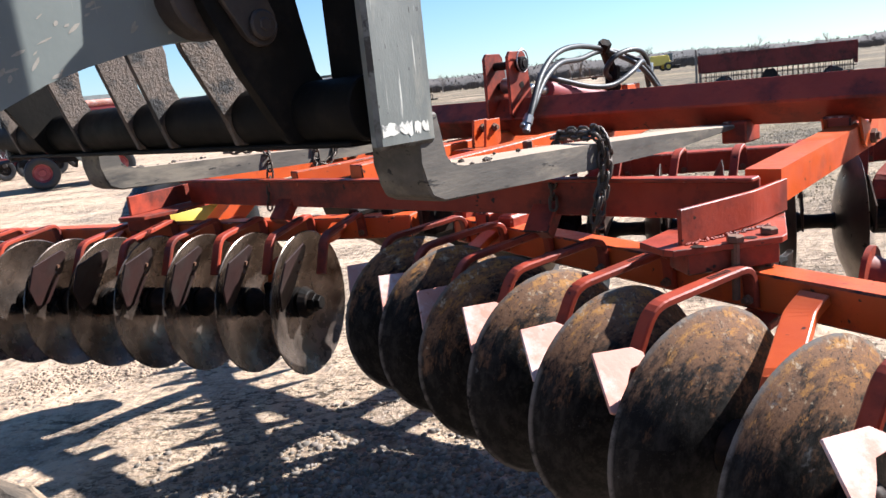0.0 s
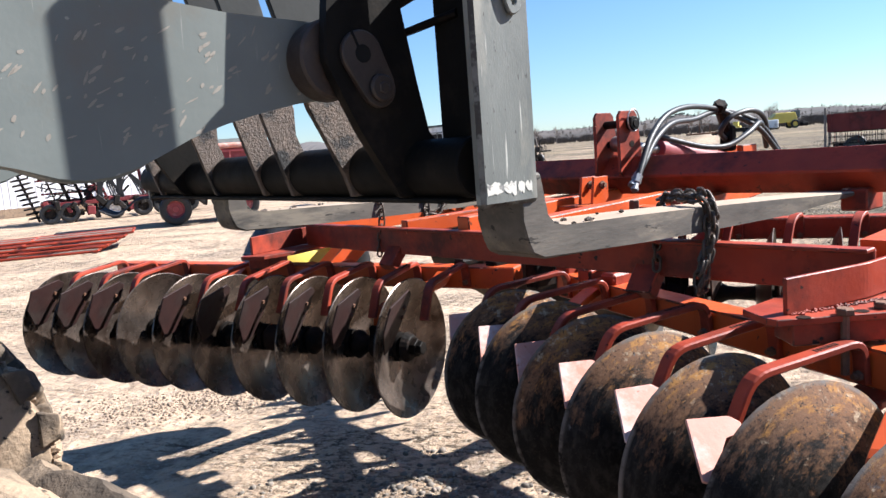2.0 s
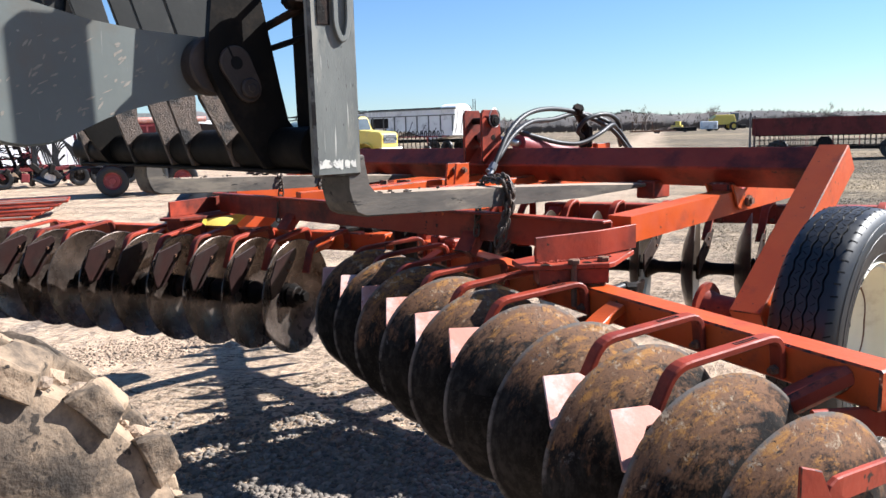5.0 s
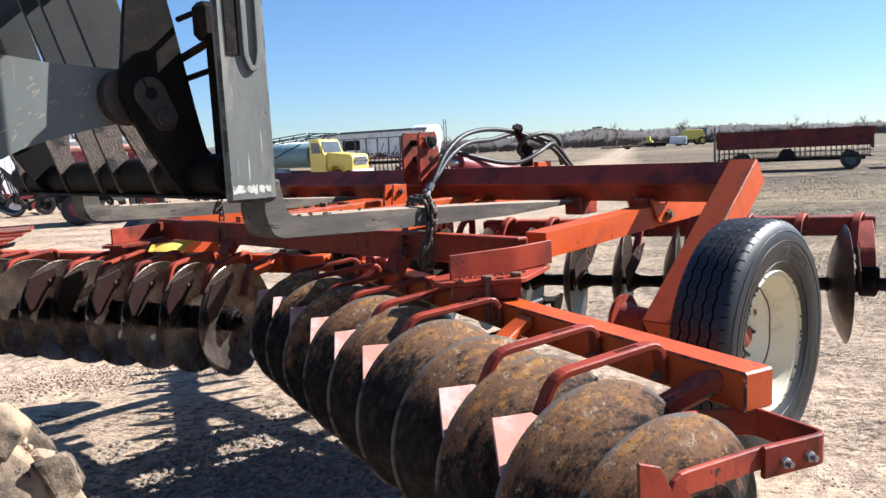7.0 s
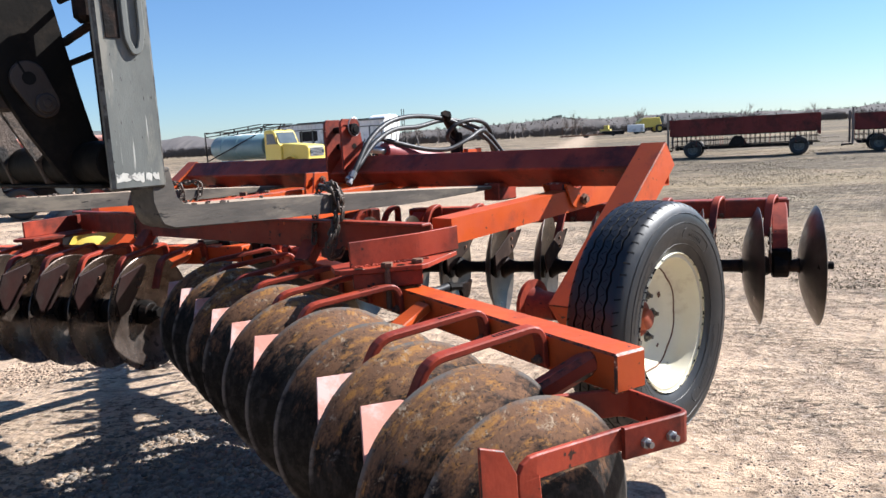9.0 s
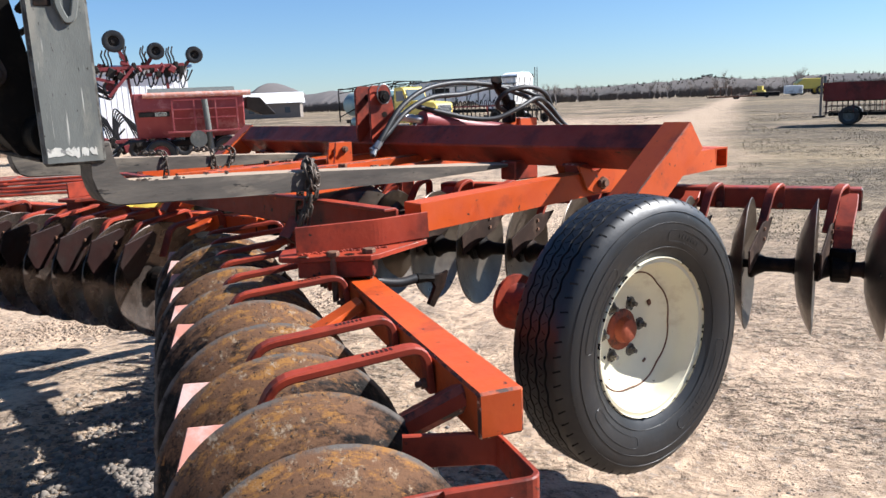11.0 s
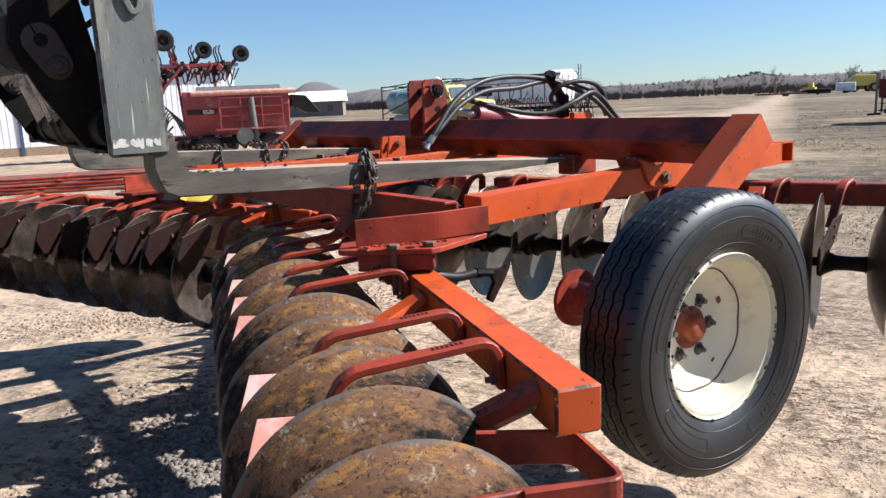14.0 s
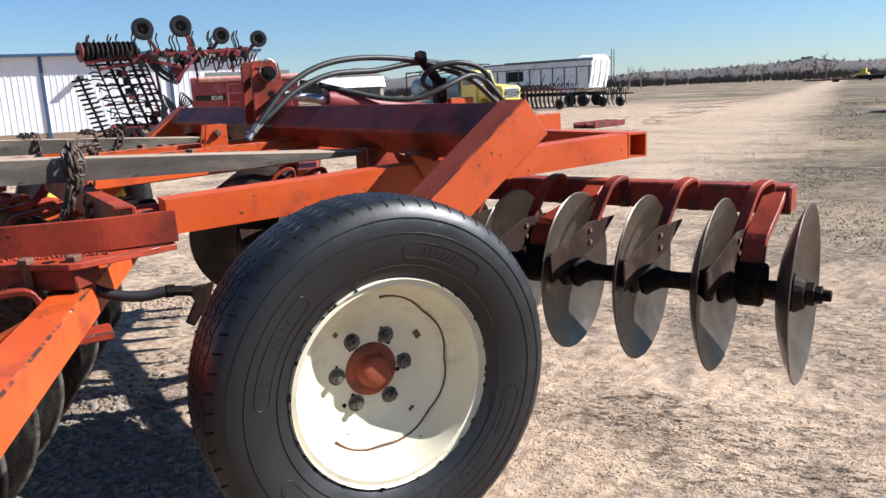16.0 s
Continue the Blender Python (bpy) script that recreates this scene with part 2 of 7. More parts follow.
def disc_material():
    """Blackened disc steel: crisp rust and scale patches drawn out round the disc. Shade is painted in: black low down,
    rustier and paler above.
    """
    m = bpy.data.materials.new("rusty_disc_steel")
    m.use_nodes = True
    n, l = m.node_tree.nodes, m.node_tree.links
    b = n["Principled BSDF"]
    tc, info = n.new("ShaderNodeTexCoord"), n.new("ShaderNodeObjectInfo")
    sep = n.new("ShaderNodeSeparateXYZ")
    l.new(tc.outputs["Object"], sep.inputs[0])

    def math_node(op, x, y):
        q = n.new("ShaderNodeMath")
        q.operation = op
        for sock, v in zip(q.inputs, (x, y)):
            if isinstance(v, float):
                sock.default_value = v
            else:
                l.new(v, sock)
        return q.outputs[0]

    rad = n.new("ShaderNodeVectorMath")
    rad.operation = "LENGTH"
    flatxy = n.new("ShaderNodeCombineXYZ")
    l.new(sep.outputs["X"], flatxy.inputs[0])
    l.new(sep.outputs["Y"], flatxy.inputs[1])
    l.new(flatxy.outputs[0], rad.inputs[0])
    r = rad.outputs["Value"]
    add = n.new("ShaderNodeVectorMath")
    add.operation = "MULTIPLY_ADD"
    add.inputs[1].default_value = (37.0, 19.0, 53.0)
    l.new(info.outputs["Random"], add.inputs[0])
    l.new(tc.outputs["Object"], add.inputs[2])
    polar = n.new("ShaderNodeCombineXYZ")
    l.new(math_node("MULTIPLY", r, 3.0), polar.inputs[0])
    l.new(math_node("MULTIPLY", math_node("ARCTAN2", sep.outputs["Y"], sep.outputs["X"]), 0.25), polar.inputs[1])
    l.new(math_node("MULTIPLY", info.outputs["Random"], 40.0), polar.inputs[2])

    def nz(src, s, detail=10.0, rgh=0.7):
        t = n.new("ShaderNodeTexNoise")
        t.inputs["Scale"].default_value, t.inputs["Detail"].default_value, t.inputs["Roughness"].default_value = s, detail, rgh
        l.new(src, t.inputs["Vector"])
        return t.outputs["Fac"]

    def rng(src, lo, hi):
        q = n.new("ShaderNodeMapRange")
        q.inputs["From Min"].default_value, q.inputs["From Max"].default_value = lo, hi
        l.new(src, q.inputs["Value"])
        return q.outputs[0]

    def mix(f, x, y):
        q = n.new("ShaderNodeMix")
        q.data_type = "RGBA"
        l.new(f, q.inputs["Factor"])
        for sock, v in ((q.inputs["A"], x), (q.inputs["B"], y)):
            if isinstance(v, tuple):
                sock.default_value = (*v, 1)
            else:
                l.new(v, sock)
        return q.outputs["Result"]

    p, o = polar.outputs[0], add.outputs[0]
    # upright gradient that puts the discs' shaded lower half into the colour
    sunlit = rng(sep.outputs["Y"], -0.05, 0.27)
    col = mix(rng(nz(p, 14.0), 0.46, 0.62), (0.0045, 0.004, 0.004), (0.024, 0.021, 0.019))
    brown = math_node("ADD", nz(p, 9.0, 14.0, 0.78), math_node("MULTIPLY", sunlit, 0.32))
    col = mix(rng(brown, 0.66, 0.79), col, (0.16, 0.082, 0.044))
    col = mix(rng(math_node("ADD", nz(o, 14.0, 12.0, 0.78), math_node("MULTIPLY", sunlit, 0.05)), 0.635, 0.70), col, (0.10, 0.098, 0.10))
    rust2 = math_node("ADD", nz(p, 15.0, 14.0, 0.78), math_node("MULTIPLY", sunlit, 0.25))
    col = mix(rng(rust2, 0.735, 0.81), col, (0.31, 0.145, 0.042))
    pale = math_node("ADD", nz(o, 26.0, 12.0, 0.8), math_node("MULTIPLY", sunlit, 0.16))
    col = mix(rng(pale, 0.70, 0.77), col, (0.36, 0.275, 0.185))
    col = mix(rng(nz(o, 95.0, 8.0, 0.8), 0.56, 0.60), col, (0.025, 0.02, 0.017))
    wear = math_node("MULTIPLY", rng(r, 0.293, 0.300), rng(nz(o, 14.0), 0.40, 0.55))
    col = mix(wear, col, (0.12, 0.105, 0.092))
    l.new(col, b.inputs["Base Color"])
    q = n.new("ShaderNodeMapRange")
    q.inputs["To Min"].default_value, q.inputs["To Max"].default_value = 0.40, 0.75
    l.new(rust2, q.inputs["Value"])
    l.new(q.outputs[0], b.inputs["Roughness"])
    b.inputs["Metallic"].default_value = 0.05
    b.inputs["Specular IOR Level"].default_value = 0.14
    bp = n.new("ShaderNodeBump")
    bp.inputs["Strength"].default_value, bp.inputs["Distance"].default_value = 0.3, 0.004
    l.new(nz(o, 70.0, 8.0), bp.inputs["Height"])
    l.new(bp.outputs[0], b.inputs["Normal"])
    return m


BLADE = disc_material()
# brown steel, darkened further for the shadow on the front blades
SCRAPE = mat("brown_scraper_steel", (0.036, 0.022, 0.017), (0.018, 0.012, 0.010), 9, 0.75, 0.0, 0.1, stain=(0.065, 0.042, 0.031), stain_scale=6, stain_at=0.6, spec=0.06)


WORN = {
    ORANGE: mat("worn_orange_edge", (0.42, 0.07, 0.012), (0.22, 0.035, 0.012), 30, 0.5, bump=0.1, stain=(0.035, 0.017, 0.012), stain_scale=14, stain_at=0.50, stain_soft=0.04, spec=0.3, fleck=(0.5, 0.28, 0.18), fleck_at=0.66),
    FADED: mat("worn_red_edge", (0.30, 0.05, 0.022), (0.16, 0.026, 0.014), 30, 0.5, bump=0.1, stain=(0.03, 0.015, 0.011), stain_scale=14, stain_at=0.50, stain_soft=0.04, spec=0.3, fleck=(0.42, 0.22, 0.16), fleck_at=0.66),
    GREYW: mat("worn_grey_edge", (0.13, 0.13, 0.115), (0.06, 0.055, 0.046), 30, 0.5, bump=0.1, stain=(0.03, 0.025, 0.02), stain_scale=16, stain_at=0.50, stain_soft=0.04, spec=0.3),
}


def ground_material():
    m = bpy.data.materials.new("dirt_ground")
    m.use_nodes = True
    n, l = m.node_tree.nodes, m.node_tree.links
    b = n["Principled BSDF"]
    tc = n.new("ShaderNodeTexCoord")

    def nz(s, detail=8.0, rgh=0.6, stretch=(1, 1, 1), rot=0.0):
        mp = n.new("ShaderNodeMapping")
        mp.inputs["Scale"].default_value = stretch
        mp.inputs["Rotation"].default_value = (0, 0, rot)
        l.new(tc.outputs["Object"], mp.inputs[0])
        t = n.new("ShaderNodeTexNoise")
        t.inputs["Scale"].default_value, t.inputs["Detail"].default_value, t.inputs["Roughness"].default_value = s, detail, rgh
        l.new(mp.outputs[0], t.inputs["Vector"])
        return t.outputs["Fac"]

    def rng(src, a, w, lo=0.0, hi=1.0):
        r = n.new("ShaderNodeMapRange")
        r.inputs["From Min"].default_value, r.inputs["From Max"].default_value = a - w, a + w
        r.inputs["To Min"].default_value, r.inputs["To Max"].default_value = lo, hi
        l.new(src, r.inputs["Value"])
        return r.outputs[0]

    def mix(f, a, c):
        x = n.new("ShaderNodeMix")
        x.data_type = "RGBA"
        l.new(f, x.inputs["Factor"])
        for sock, v in ((x.inputs["A"], a), (x.inputs["B"], c)):
            if isinstance(v, tuple):
                sock.default_value = (*v, 1)
            else:
                l.new(v, sock)
        return x.outputs["Result"]

    def plus(x, y, k):
        q = n.new("ShaderNodeMath")
        q.operation = "MULTIPLY_ADD"
        q.inputs[1].default_value = k
        l.new(y, q.inputs[0])
        l.new(x, q.inputs[2])
        return q.outputs[0]

    def mul(a, c):
        x = n.new("ShaderNodeMath")
        x.operation = "MULTIPLY"
        l.new(a, x.inputs[0])
        l.new(c, x.inputs[1])
        return x.outputs[0]

    dirt = mix(rng(nz(0.9), 0.5, 0.2), (0.52, 0.38, 0.262), (0.40, 0.288, 0.196))
    dirt = mix(rng(nz(5.0, 12, 0.75), 0.56, 0.07), dirt, (0.205, 0.145, 0.10))
    dirt = mix(rng(nz(2.2, 8, 0.6, (1, 0.25, 1), 0.9), 0.6, 0.08), dirt, (0.20, 0.152, 0.115))
    pebble = rng(nz(26.0, 3.0), 0.62, 0.03)
    dirt = mix(pebble, dirt, (0.34, 0.275, 0.22))
    dirt = mix(rng(nz(40.0, 8.0, 0.8), 0.635, 0.03), dirt, (0.105, 0.076, 0.054))
    dirt = mix(rng(nz(110.0, 3.0), 0.66, 0.03), dirt, (0.40, 0.30, 0.215))
    # crumbled clods and trodden straw lie in drifts between smooth worn stretches
    drift = rng(nz(0.75, 5, 0.6, (0.45, 1.25, 1), 0.35), 0.50, 0.07)
    dirt = mix(mul(drift, rng(nz(16.0, 8, 0.8, (0.55, 1.2, 1), 0.35), 0.53, 0.03)), dirt, (0.07, 0.053, 0.037))
    dirt = mix(mul(drift, rng(nz(34.0, 4, 0.6), 0.60, 0.03)), dirt, (0.46, 0.37, 0.275))
    # dry grass takes over away from the worn yard
    sep = n.new("ShaderNodeSeparateXYZ")
    l.new(tc.outputs["Object"], sep.inputs[0])
    far = rng(sep.outputs["Y"], 9.0, 5.0)
    # a worn track runs out over the field; grass lies right of it and, farther off, on both sides
    way = n.new("ShaderNodeVectorMath")
    way.operation = "DOT_PRODUCT"
    way.inputs[1].default_value = (1.0, -0.14, 0.0)
    l.new(tc.outputs["Object"], way.inputs[0])
    off = plus(way.outputs["Value"], nz(0.16, 4), 3.0)
    right = rng(off, 1.9, 1.3)
    grassy = mul(mul(far, right), rng(nz(0.35, 6), 0.31, 0.14))
    field = mix(rng(nz(0.12, 8), 0.5, 0.15), (0.185, 0.142, 0.096), (0.125, 0.10, 0.067))
    field = mix(rng(nz(2.4, 10, 0.75), 0.53, 0.06), field, (0.07, 0.058, 0.04))
    field = mix(rng(nz(9.0, 6, 0.7), 0.60, 0.05), field, (0.26, 0.205, 0.145))
    field = mix(rng(nz(0.5, 10, 0.8, (0.5, 1.3, 1)), 0.56, 0.05), field, (0.065, 0.052, 0.036))
    field = mix(rng(nz(0.045, 5, 0.6, (0.4, 1.5, 1)), 0.55, 0.05), field, (0.27, 0.205, 0.125))
    mat_of_straw = mul(rng(nz(0.55, 6, 0.7, (0.6, 1.3, 1), 0.3), 0.46, 0.10), rng(nz(6.0, 10, 0.85, (0.6, 1.2, 1), 0.3), 0.50, 0.05))
    field = mix(mat_of_straw, field, (0.055, 0.043, 0.030))
    field = mix(rng(nz(3.2, 8, 0.8), 0.60, 0.05), field, (0.33, 0.255, 0.175))
    col = mix(grassy, dirt, field)
    col = mix(mul(rng(sep.outputs["Y"], 62.0, 12.0), rng(nz(0.2, 5), 0.40, 0.1)), col, field)
    worn = mul(rng(off, -2.2, 1.0), rng(off, 1.6, 1.0, 1.0, 0.0))
    worn = mul(mul(worn, rng(sep.outputs["Y"], 14.0, 6.0)), rng(nz(1.1, 8, 0.7, (2.0, 0.3, 1)), 0.40, 0.12))
    col = mix(worn, col, (0.36, 0.27, 0.19))
    l.new(col, b.inputs["Base Color"])
    b.inputs["Roughness"].default_value = 0.95
    b.inputs["Specular IOR Level"].default_value = 0.15
    rut = n.new("ShaderNodeTexWave")
    rut.inputs["Scale"].default_value, rut.inputs["Distortion"].default_value, rut.inputs["Detail"].default_value = 2.3, 5.0, 3.0
    turned_in = n.new("ShaderNodeMapping")
    turned_in.inputs["Rotation"].default_value = (0, 0, 0.55)
    l.new(tc.outputs["Object"], turned_in.inputs[0])
    l.new(turned_in.outputs[0], rut.inputs["Vector"])
    relief = plus(nz(9.0, 8, 0.65), nz(3.0, 4, 0.6), 1.2)
    relief = plus(relief, mul(drift, nz(30.0, 5, 0.65)), 0.6)
    relief = plus(relief, nz(90.0, 3, 0.6), 0.16)
    relief = plus(relief, rut.outputs["Fac"], 0.22)
    relief = plus(relief, mul(drift, nz(16.0, 6, 0.75)), 0.8)
    bp = n.new("ShaderNodeBump")
    bp.inputs["Strength"].default_value, bp.inputs["Distance"].default_value = 1.0, 0.045
    l.new(relief, bp.inputs["Height"])
    l.new(bp.outputs[0], b.inputs["Normal"])
    return m


# ---- mesh tools ----
skew = [None]


def thing(name, label, category, m=Matrix(), group="", kind=""):
    """A top-level Empty at the pose m, under which parts hang."""
    ob = new(name)
    ob.matrix_basis = m
    ob.empty_display_size = 0.2
    return tagged(ob, label, category, group, kind)


def link_mesh(name, bm, material, smooth=False):
    me = bpy.data.meshes.new(name)
    bm.to_mesh(me)
    bm.free()
    for x in (material if isinstance(material, (list, tuple)) else [material]):
        me.materials.append(x)
        if x in WORN:
            me.materials.append(WORN[x])
    if smooth:
        me.shade_smooth()
        try:
            me.set_sharp_from_angle(angle=radians(38))
        except AttributeError:
            pass
    return me


def part(name, bm, material, parent, label="", m=None, smooth=False):
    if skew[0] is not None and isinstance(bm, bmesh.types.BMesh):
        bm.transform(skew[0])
    me = bm if isinstance(bm, bpy.types.Mesh) else link_mesh(name, bm, material, smooth)
    ob = new(name, me)
    ob.parent = parent
    if m is not None:
        ob.matrix_basis = m
    return tagged(ob, label)


def B():
    return bmesh.new()


def soften(bm, verts, off, seg=1):
    if off:
        vs = set(verts)
        ed = [e for e in bm.edges if e.verts[0] in vs and e.verts[1] in vs]
        bmesh.ops.bevel(bm, geom=ed, offset=off, segments=seg, affect="EDGES", profile=0.6, clamp_overlap=True, material=1)


def box(bm, lo, hi, bev=0.004, m=None):
    lo, hi = Vector(lo), Vector(hi)
    r = bmesh.ops.create_cube(bm, size=1, matrix=(m or Matrix()) @ Matrix.Translation((lo + hi) / 2) @ Matrix.Diagonal((*(hi - lo), 1)))
    soften(bm, r["verts"], bev)
    return bm


def frame_of(p1, p2, up=(0, 0, 1)):
    """y along p1 to p2, z near up, origin p1."""
    y = (Vector(p2) - Vector(p1)).normalized()
    x = y.cross(Vector(up))
    if x.length < 1e-4:
        x = y.cross(Vector((1, 0, 0)))
    x.normalize()
    z = x.cross(y)
    return Matrix.Translation(p1) @ Matrix((x, y, z)).transposed().to_4x4()


def bar(bm, p1, p2, w, h, bev=0.004, up=(0, 0, 1)):
    """A square bar from p1 to p2, w across and h along up."""
    return box(bm, (-w / 2, 0, -h / 2), (w / 2, (Vector(p2) - Vector(p1)).length, h / 2), bev, frame_of(p1, p2, up))


def rod(bm, p1, p2, r1, r2=None, seg=16, bev=0.0):
    d = (Vector(p2) - Vector(p1)).length
    m = frame_of(p1, p2) @ Matrix.Translation((0, d / 2, 0)) @ Matrix.Rotation(radians(-90), 4, "X")
    r = bmesh.ops.create_cone(bm, cap_ends=True, segments=seg, radius1=r1, radius2=r1 if r2 is None else r2, depth=d, matrix=m)
    if bev:
        vs = set(r["verts"])
        ed = [e for e in bm.edges if e.verts[0] in vs and e.verts[1] in vs and any(len(f.verts) > 4 for f in e.link_faces)]
        bmesh.ops.bevel(bm, geom=ed, offset=bev, segments=1, affect="EDGES")
    return bm


def plate(bm, outline, t, m, bev=0.003):
    """A flat plate: outline in the x-y plane of m, thickness t along its z, centred."""
    lo = [bm.verts.new(m @ Vector((x, y, -t / 2))) for x, y in outline]
    hi = [bm.verts.new(m @ Vector((x, y, t / 2))) for x, y in outline]
    bm.faces.new(lo[::-1])
    bm.faces.new(hi)
    k = len(lo)
    for i in range(k):
        bm.faces.new((lo[i], lo[(i + 1) % k], hi[(i + 1) % k], hi[i]))
    soften(bm, lo + hi, bev)
    bmesh.ops.recalc_face_normals(bm, faces=bm.faces)
    return bm


def lathe(bm, profile, m, seg=32, closed=False):
    """Profile of (r, z) turned about the z axis of m."""
    rings = []
    for r, z in profile:
        if r < 1e-5:
            rings.append([bm.verts.new(m @ Vector((0, 0, z)))])
        else:
            rings.append([bm.verts.new(m @ Vector((r * math.cos(a), r * math.sin(a), z))) for a in (2 * math.pi * i / seg for i in range(seg))])
    pairs = list(zip(rings, rings[1:])) + ([(rings[-1], rings[0])] if closed else [])
    for a, c in pairs:
        for i in range(seg):
            j = (i + 1) % seg
            if len(a) == 1 and len(c) > 1:
                bm.faces.new((a[0], c[i], c[j]))
            elif len(c) == 1 and len(a) > 1:
                bm.faces.new((a[i], c[0], a[j]))
            elif len(a) > 1:
                bm.faces.new((a[i], c[i], c[j], a[j]))
    bmesh.ops.recalc_face_normals(bm, faces=bm.faces)
    return bm


def smooth_path(pts, n=8):
    """Catmull-Rom points through pts."""
    p = [Vector(q) for q in pts]
    p = [2 * p[0] - p[1]] + p + [2 * p[-1] - p[-2]]
    out = []
    for i in range(1, len(p) - 2):
        for k in range(n):
            t = k / n
            out.append(0.5 * (2 * p[i] + (p[i + 1] - p[i - 1]) * t + (2 * p[i - 1] - 5 * p[i] + 4 * p[i + 1] - p[i + 2]) * t * t
                              + (3 * p[i] - p[i - 1] - 3 * p[i + 1] + p[i + 2]) * t ** 3))
    out.append(p[-2])
    return out


def sweep(bm, pts, section, side=None, caps=True, closed=False):
    """A section of (x, y) points carried along pts; x lies along side where given."""
    pts = [Vector(q) for q in pts]
    rings = []
    k = len(pts)
    x = None
    for i, q in enumerate(pts):
        a, c = (pts[(i - 1) % k], pts[(i + 1) % k]) if closed else (pts[max(i - 1, 0)], pts[min(i + 1, k - 1)])
        d = (c - a).normalized()
        ref = Vector(side) if side is not None else (x if x is not None else (Vector((0, 0, 1)) if abs(d.z) < 0.9 else Vector((1, 0, 0))))
        x = (ref - d * ref.dot(d)).normalized()
        y = d.cross(x)
        rings.append([bm.verts.new(q + x * sx + y * sy) for sx, sy in section])
    n = len(section)
    for a, c in list(zip(rings, rings[1:])) + ([(rings[-1], rings[0])] if closed else []):
        for i in range(n):
            bm.faces.new((a[i], a[(i + 1) % n], c[(i + 1) % n], c[i]))
    if caps and not closed:
        bm.faces.new(rings[0][::-1])
        bm.faces.new(rings[-1])
    bmesh.ops.recalc_face_normals(bm, faces=bm.faces)
    return bm


def circle(r, n=10):
    return [(r * math.cos(2 * math.pi * i / n), r * math.sin(2 * math.pi * i / n)) for i in range(n)]


def flat(w, h, c=0.003):
    w, h = w / 2, h / 2
    return [(w - c, h), (-w + c, h), (-w, h - c), (-w, -h + c), (-w + c, -h), (w - c, -h), (w, -h + c), (w, h - c)]


def nut(bm, p, axis, r=0.016, h=0.014):
    p, axis = Vector(p), Vector(axis).normalized()
    rod(bm, p, p + axis * h, r, seg=6, bev=0.002)
    rod(bm, p + axis * h, p + axis * (h + 0.012), r * 0.55, seg=10)
    return bm


def bent(pts, r=0.03, n=4):
    """Points along pts with rounded corners of radius r."""
    p = [Vector(q) for q in pts]
    out = [p[0]]
    for a, c, d in zip(p, p[1:], p[2:]):
        r1 = min(r, (a - c).length * 0.45, (d - c).length * 0.45)
        s, e = c + (a - c).normalized() * r1, c + (d - c).normalized() * r1
        for i in range(n + 1):
            t = i / n
            out.append((1 - t) ** 2 * s + 2 * t * (1 - t) * c + t * t * e)
    out.append(p[-1])
    return out


# ---- ground ----
def hump(x, y):
    d = math.hypot(x - 0.5, y - 2)
    if d > 300:
        return 0.0
    near = 1.0 / (1 + (d / 40) ** 2)
    h = 0.035 * noise.noise((x * 0.5, y * 0.5, 3)) + 0.016 * noise.noise((x * 2.1, y * 2.1, 7)) + 0.008 * noise.noise((x * 7, y * 7, 1))
    ridge = max(0, noise.noise((x * 1.3 + y * 0.6, y * 0.35, 9)) - 0.15) * 0.05
    return (h + ridge) * near - 0.01


def build_ground():
    bm = B()
    seg, rings = 300, []
    r = 0.35
    mid = bm.verts.new((0.5, 2, 0))
    while r < 4200:
        ring = []
        for i in range(seg):
            a = 2 * math.pi * i / seg
            x, y = 0.5 + r * math.cos(a), 2 + r * math.sin(a)
            ring.append(bm.verts.new((x, y, hump(x, y))))
        rings.append(ring)
        r += max(0.045, r * 0.026)
    for i in range(seg):
        bm.faces.new((mid, rings[0][i], rings[0][(i + 1) % seg]))
    for a, c in zip(rings, rings[1:]):
        for i in range(seg):
            j = (i + 1) % seg
            bm.faces.new((a[i], c[i], c[j], a[j]))
    ob = new("ground", link_mesh("ground", bm, ground_material(), True))
    return tagged(ob, "dry tan packed dirt yard with gravel, tracks and dead grass", "ground", kind="structure")


build_ground()


# ---- disc harrow, in its own axes: x to its right, y to its front, z up ----
YARD = Matrix.Rotation(radians(-39), 4, "Z")
MID = -2.085
VIEW_SHEAR = Matrix(((1, 0, 0, 0), (0.062, 1, 0, 0.037), (0, 0, 1, 0), (0, 0, 0, 1)))  # shear that fits the frame to the camera's view
harrow = thing("disc_harrow", "orange tandem disc harrow hung by chains from pallet forks", "disc harrow", YARD)


def flip(p, side):
    """The right-hand place p, or its mirror image on the left of the harrow."""
    p = Vector(p)
    return p if side > 0 else Vector((2 * MID - p.x, p.y, p.z))


def turned(centre, axis):
    """Pose with z along axis."""
    return Matrix.Translation(centre) @ Vector(axis).to_track_quat("Z", "Y").to_matrix().to_4x4()


def disc_mesh(material, name):
    bm = B()
    rad, deep, t = 0.305, 0.078, 0.0055
    rr = [0.022, 0.05, 0.10, 0.15, 0.20, 0.25, 0.285, rad]
    z = [deep - deep * max(0, (r - 0.04) / (rad - 0.04)) ** 1.9 for r in rr]
    top = list(zip(rr, z))
    low = [(r, h - t) for r, h in top]
    low[-1] = (rad - 0.004, z[-1] - 0.003)
    lathe(bm, top + low[::-1], Matrix(), 56, closed=True)
    return link_mesh(name, bm, material, True)


def spool_mesh():
    bm = B()
    lathe(bm, [(0.0, -0.005), (0.062, -0.005), (0.066, 0.012), (0.05, 0.03), (0.034, 0.06), (0.031, 0.12), (0.034, 0.17), (0.05, 0.205), (0.066, 0.225), (0.062, 0.24), (0, 0.24)], Matrix(), 20)
    return link_mesh("spool", bm, IRON, True)


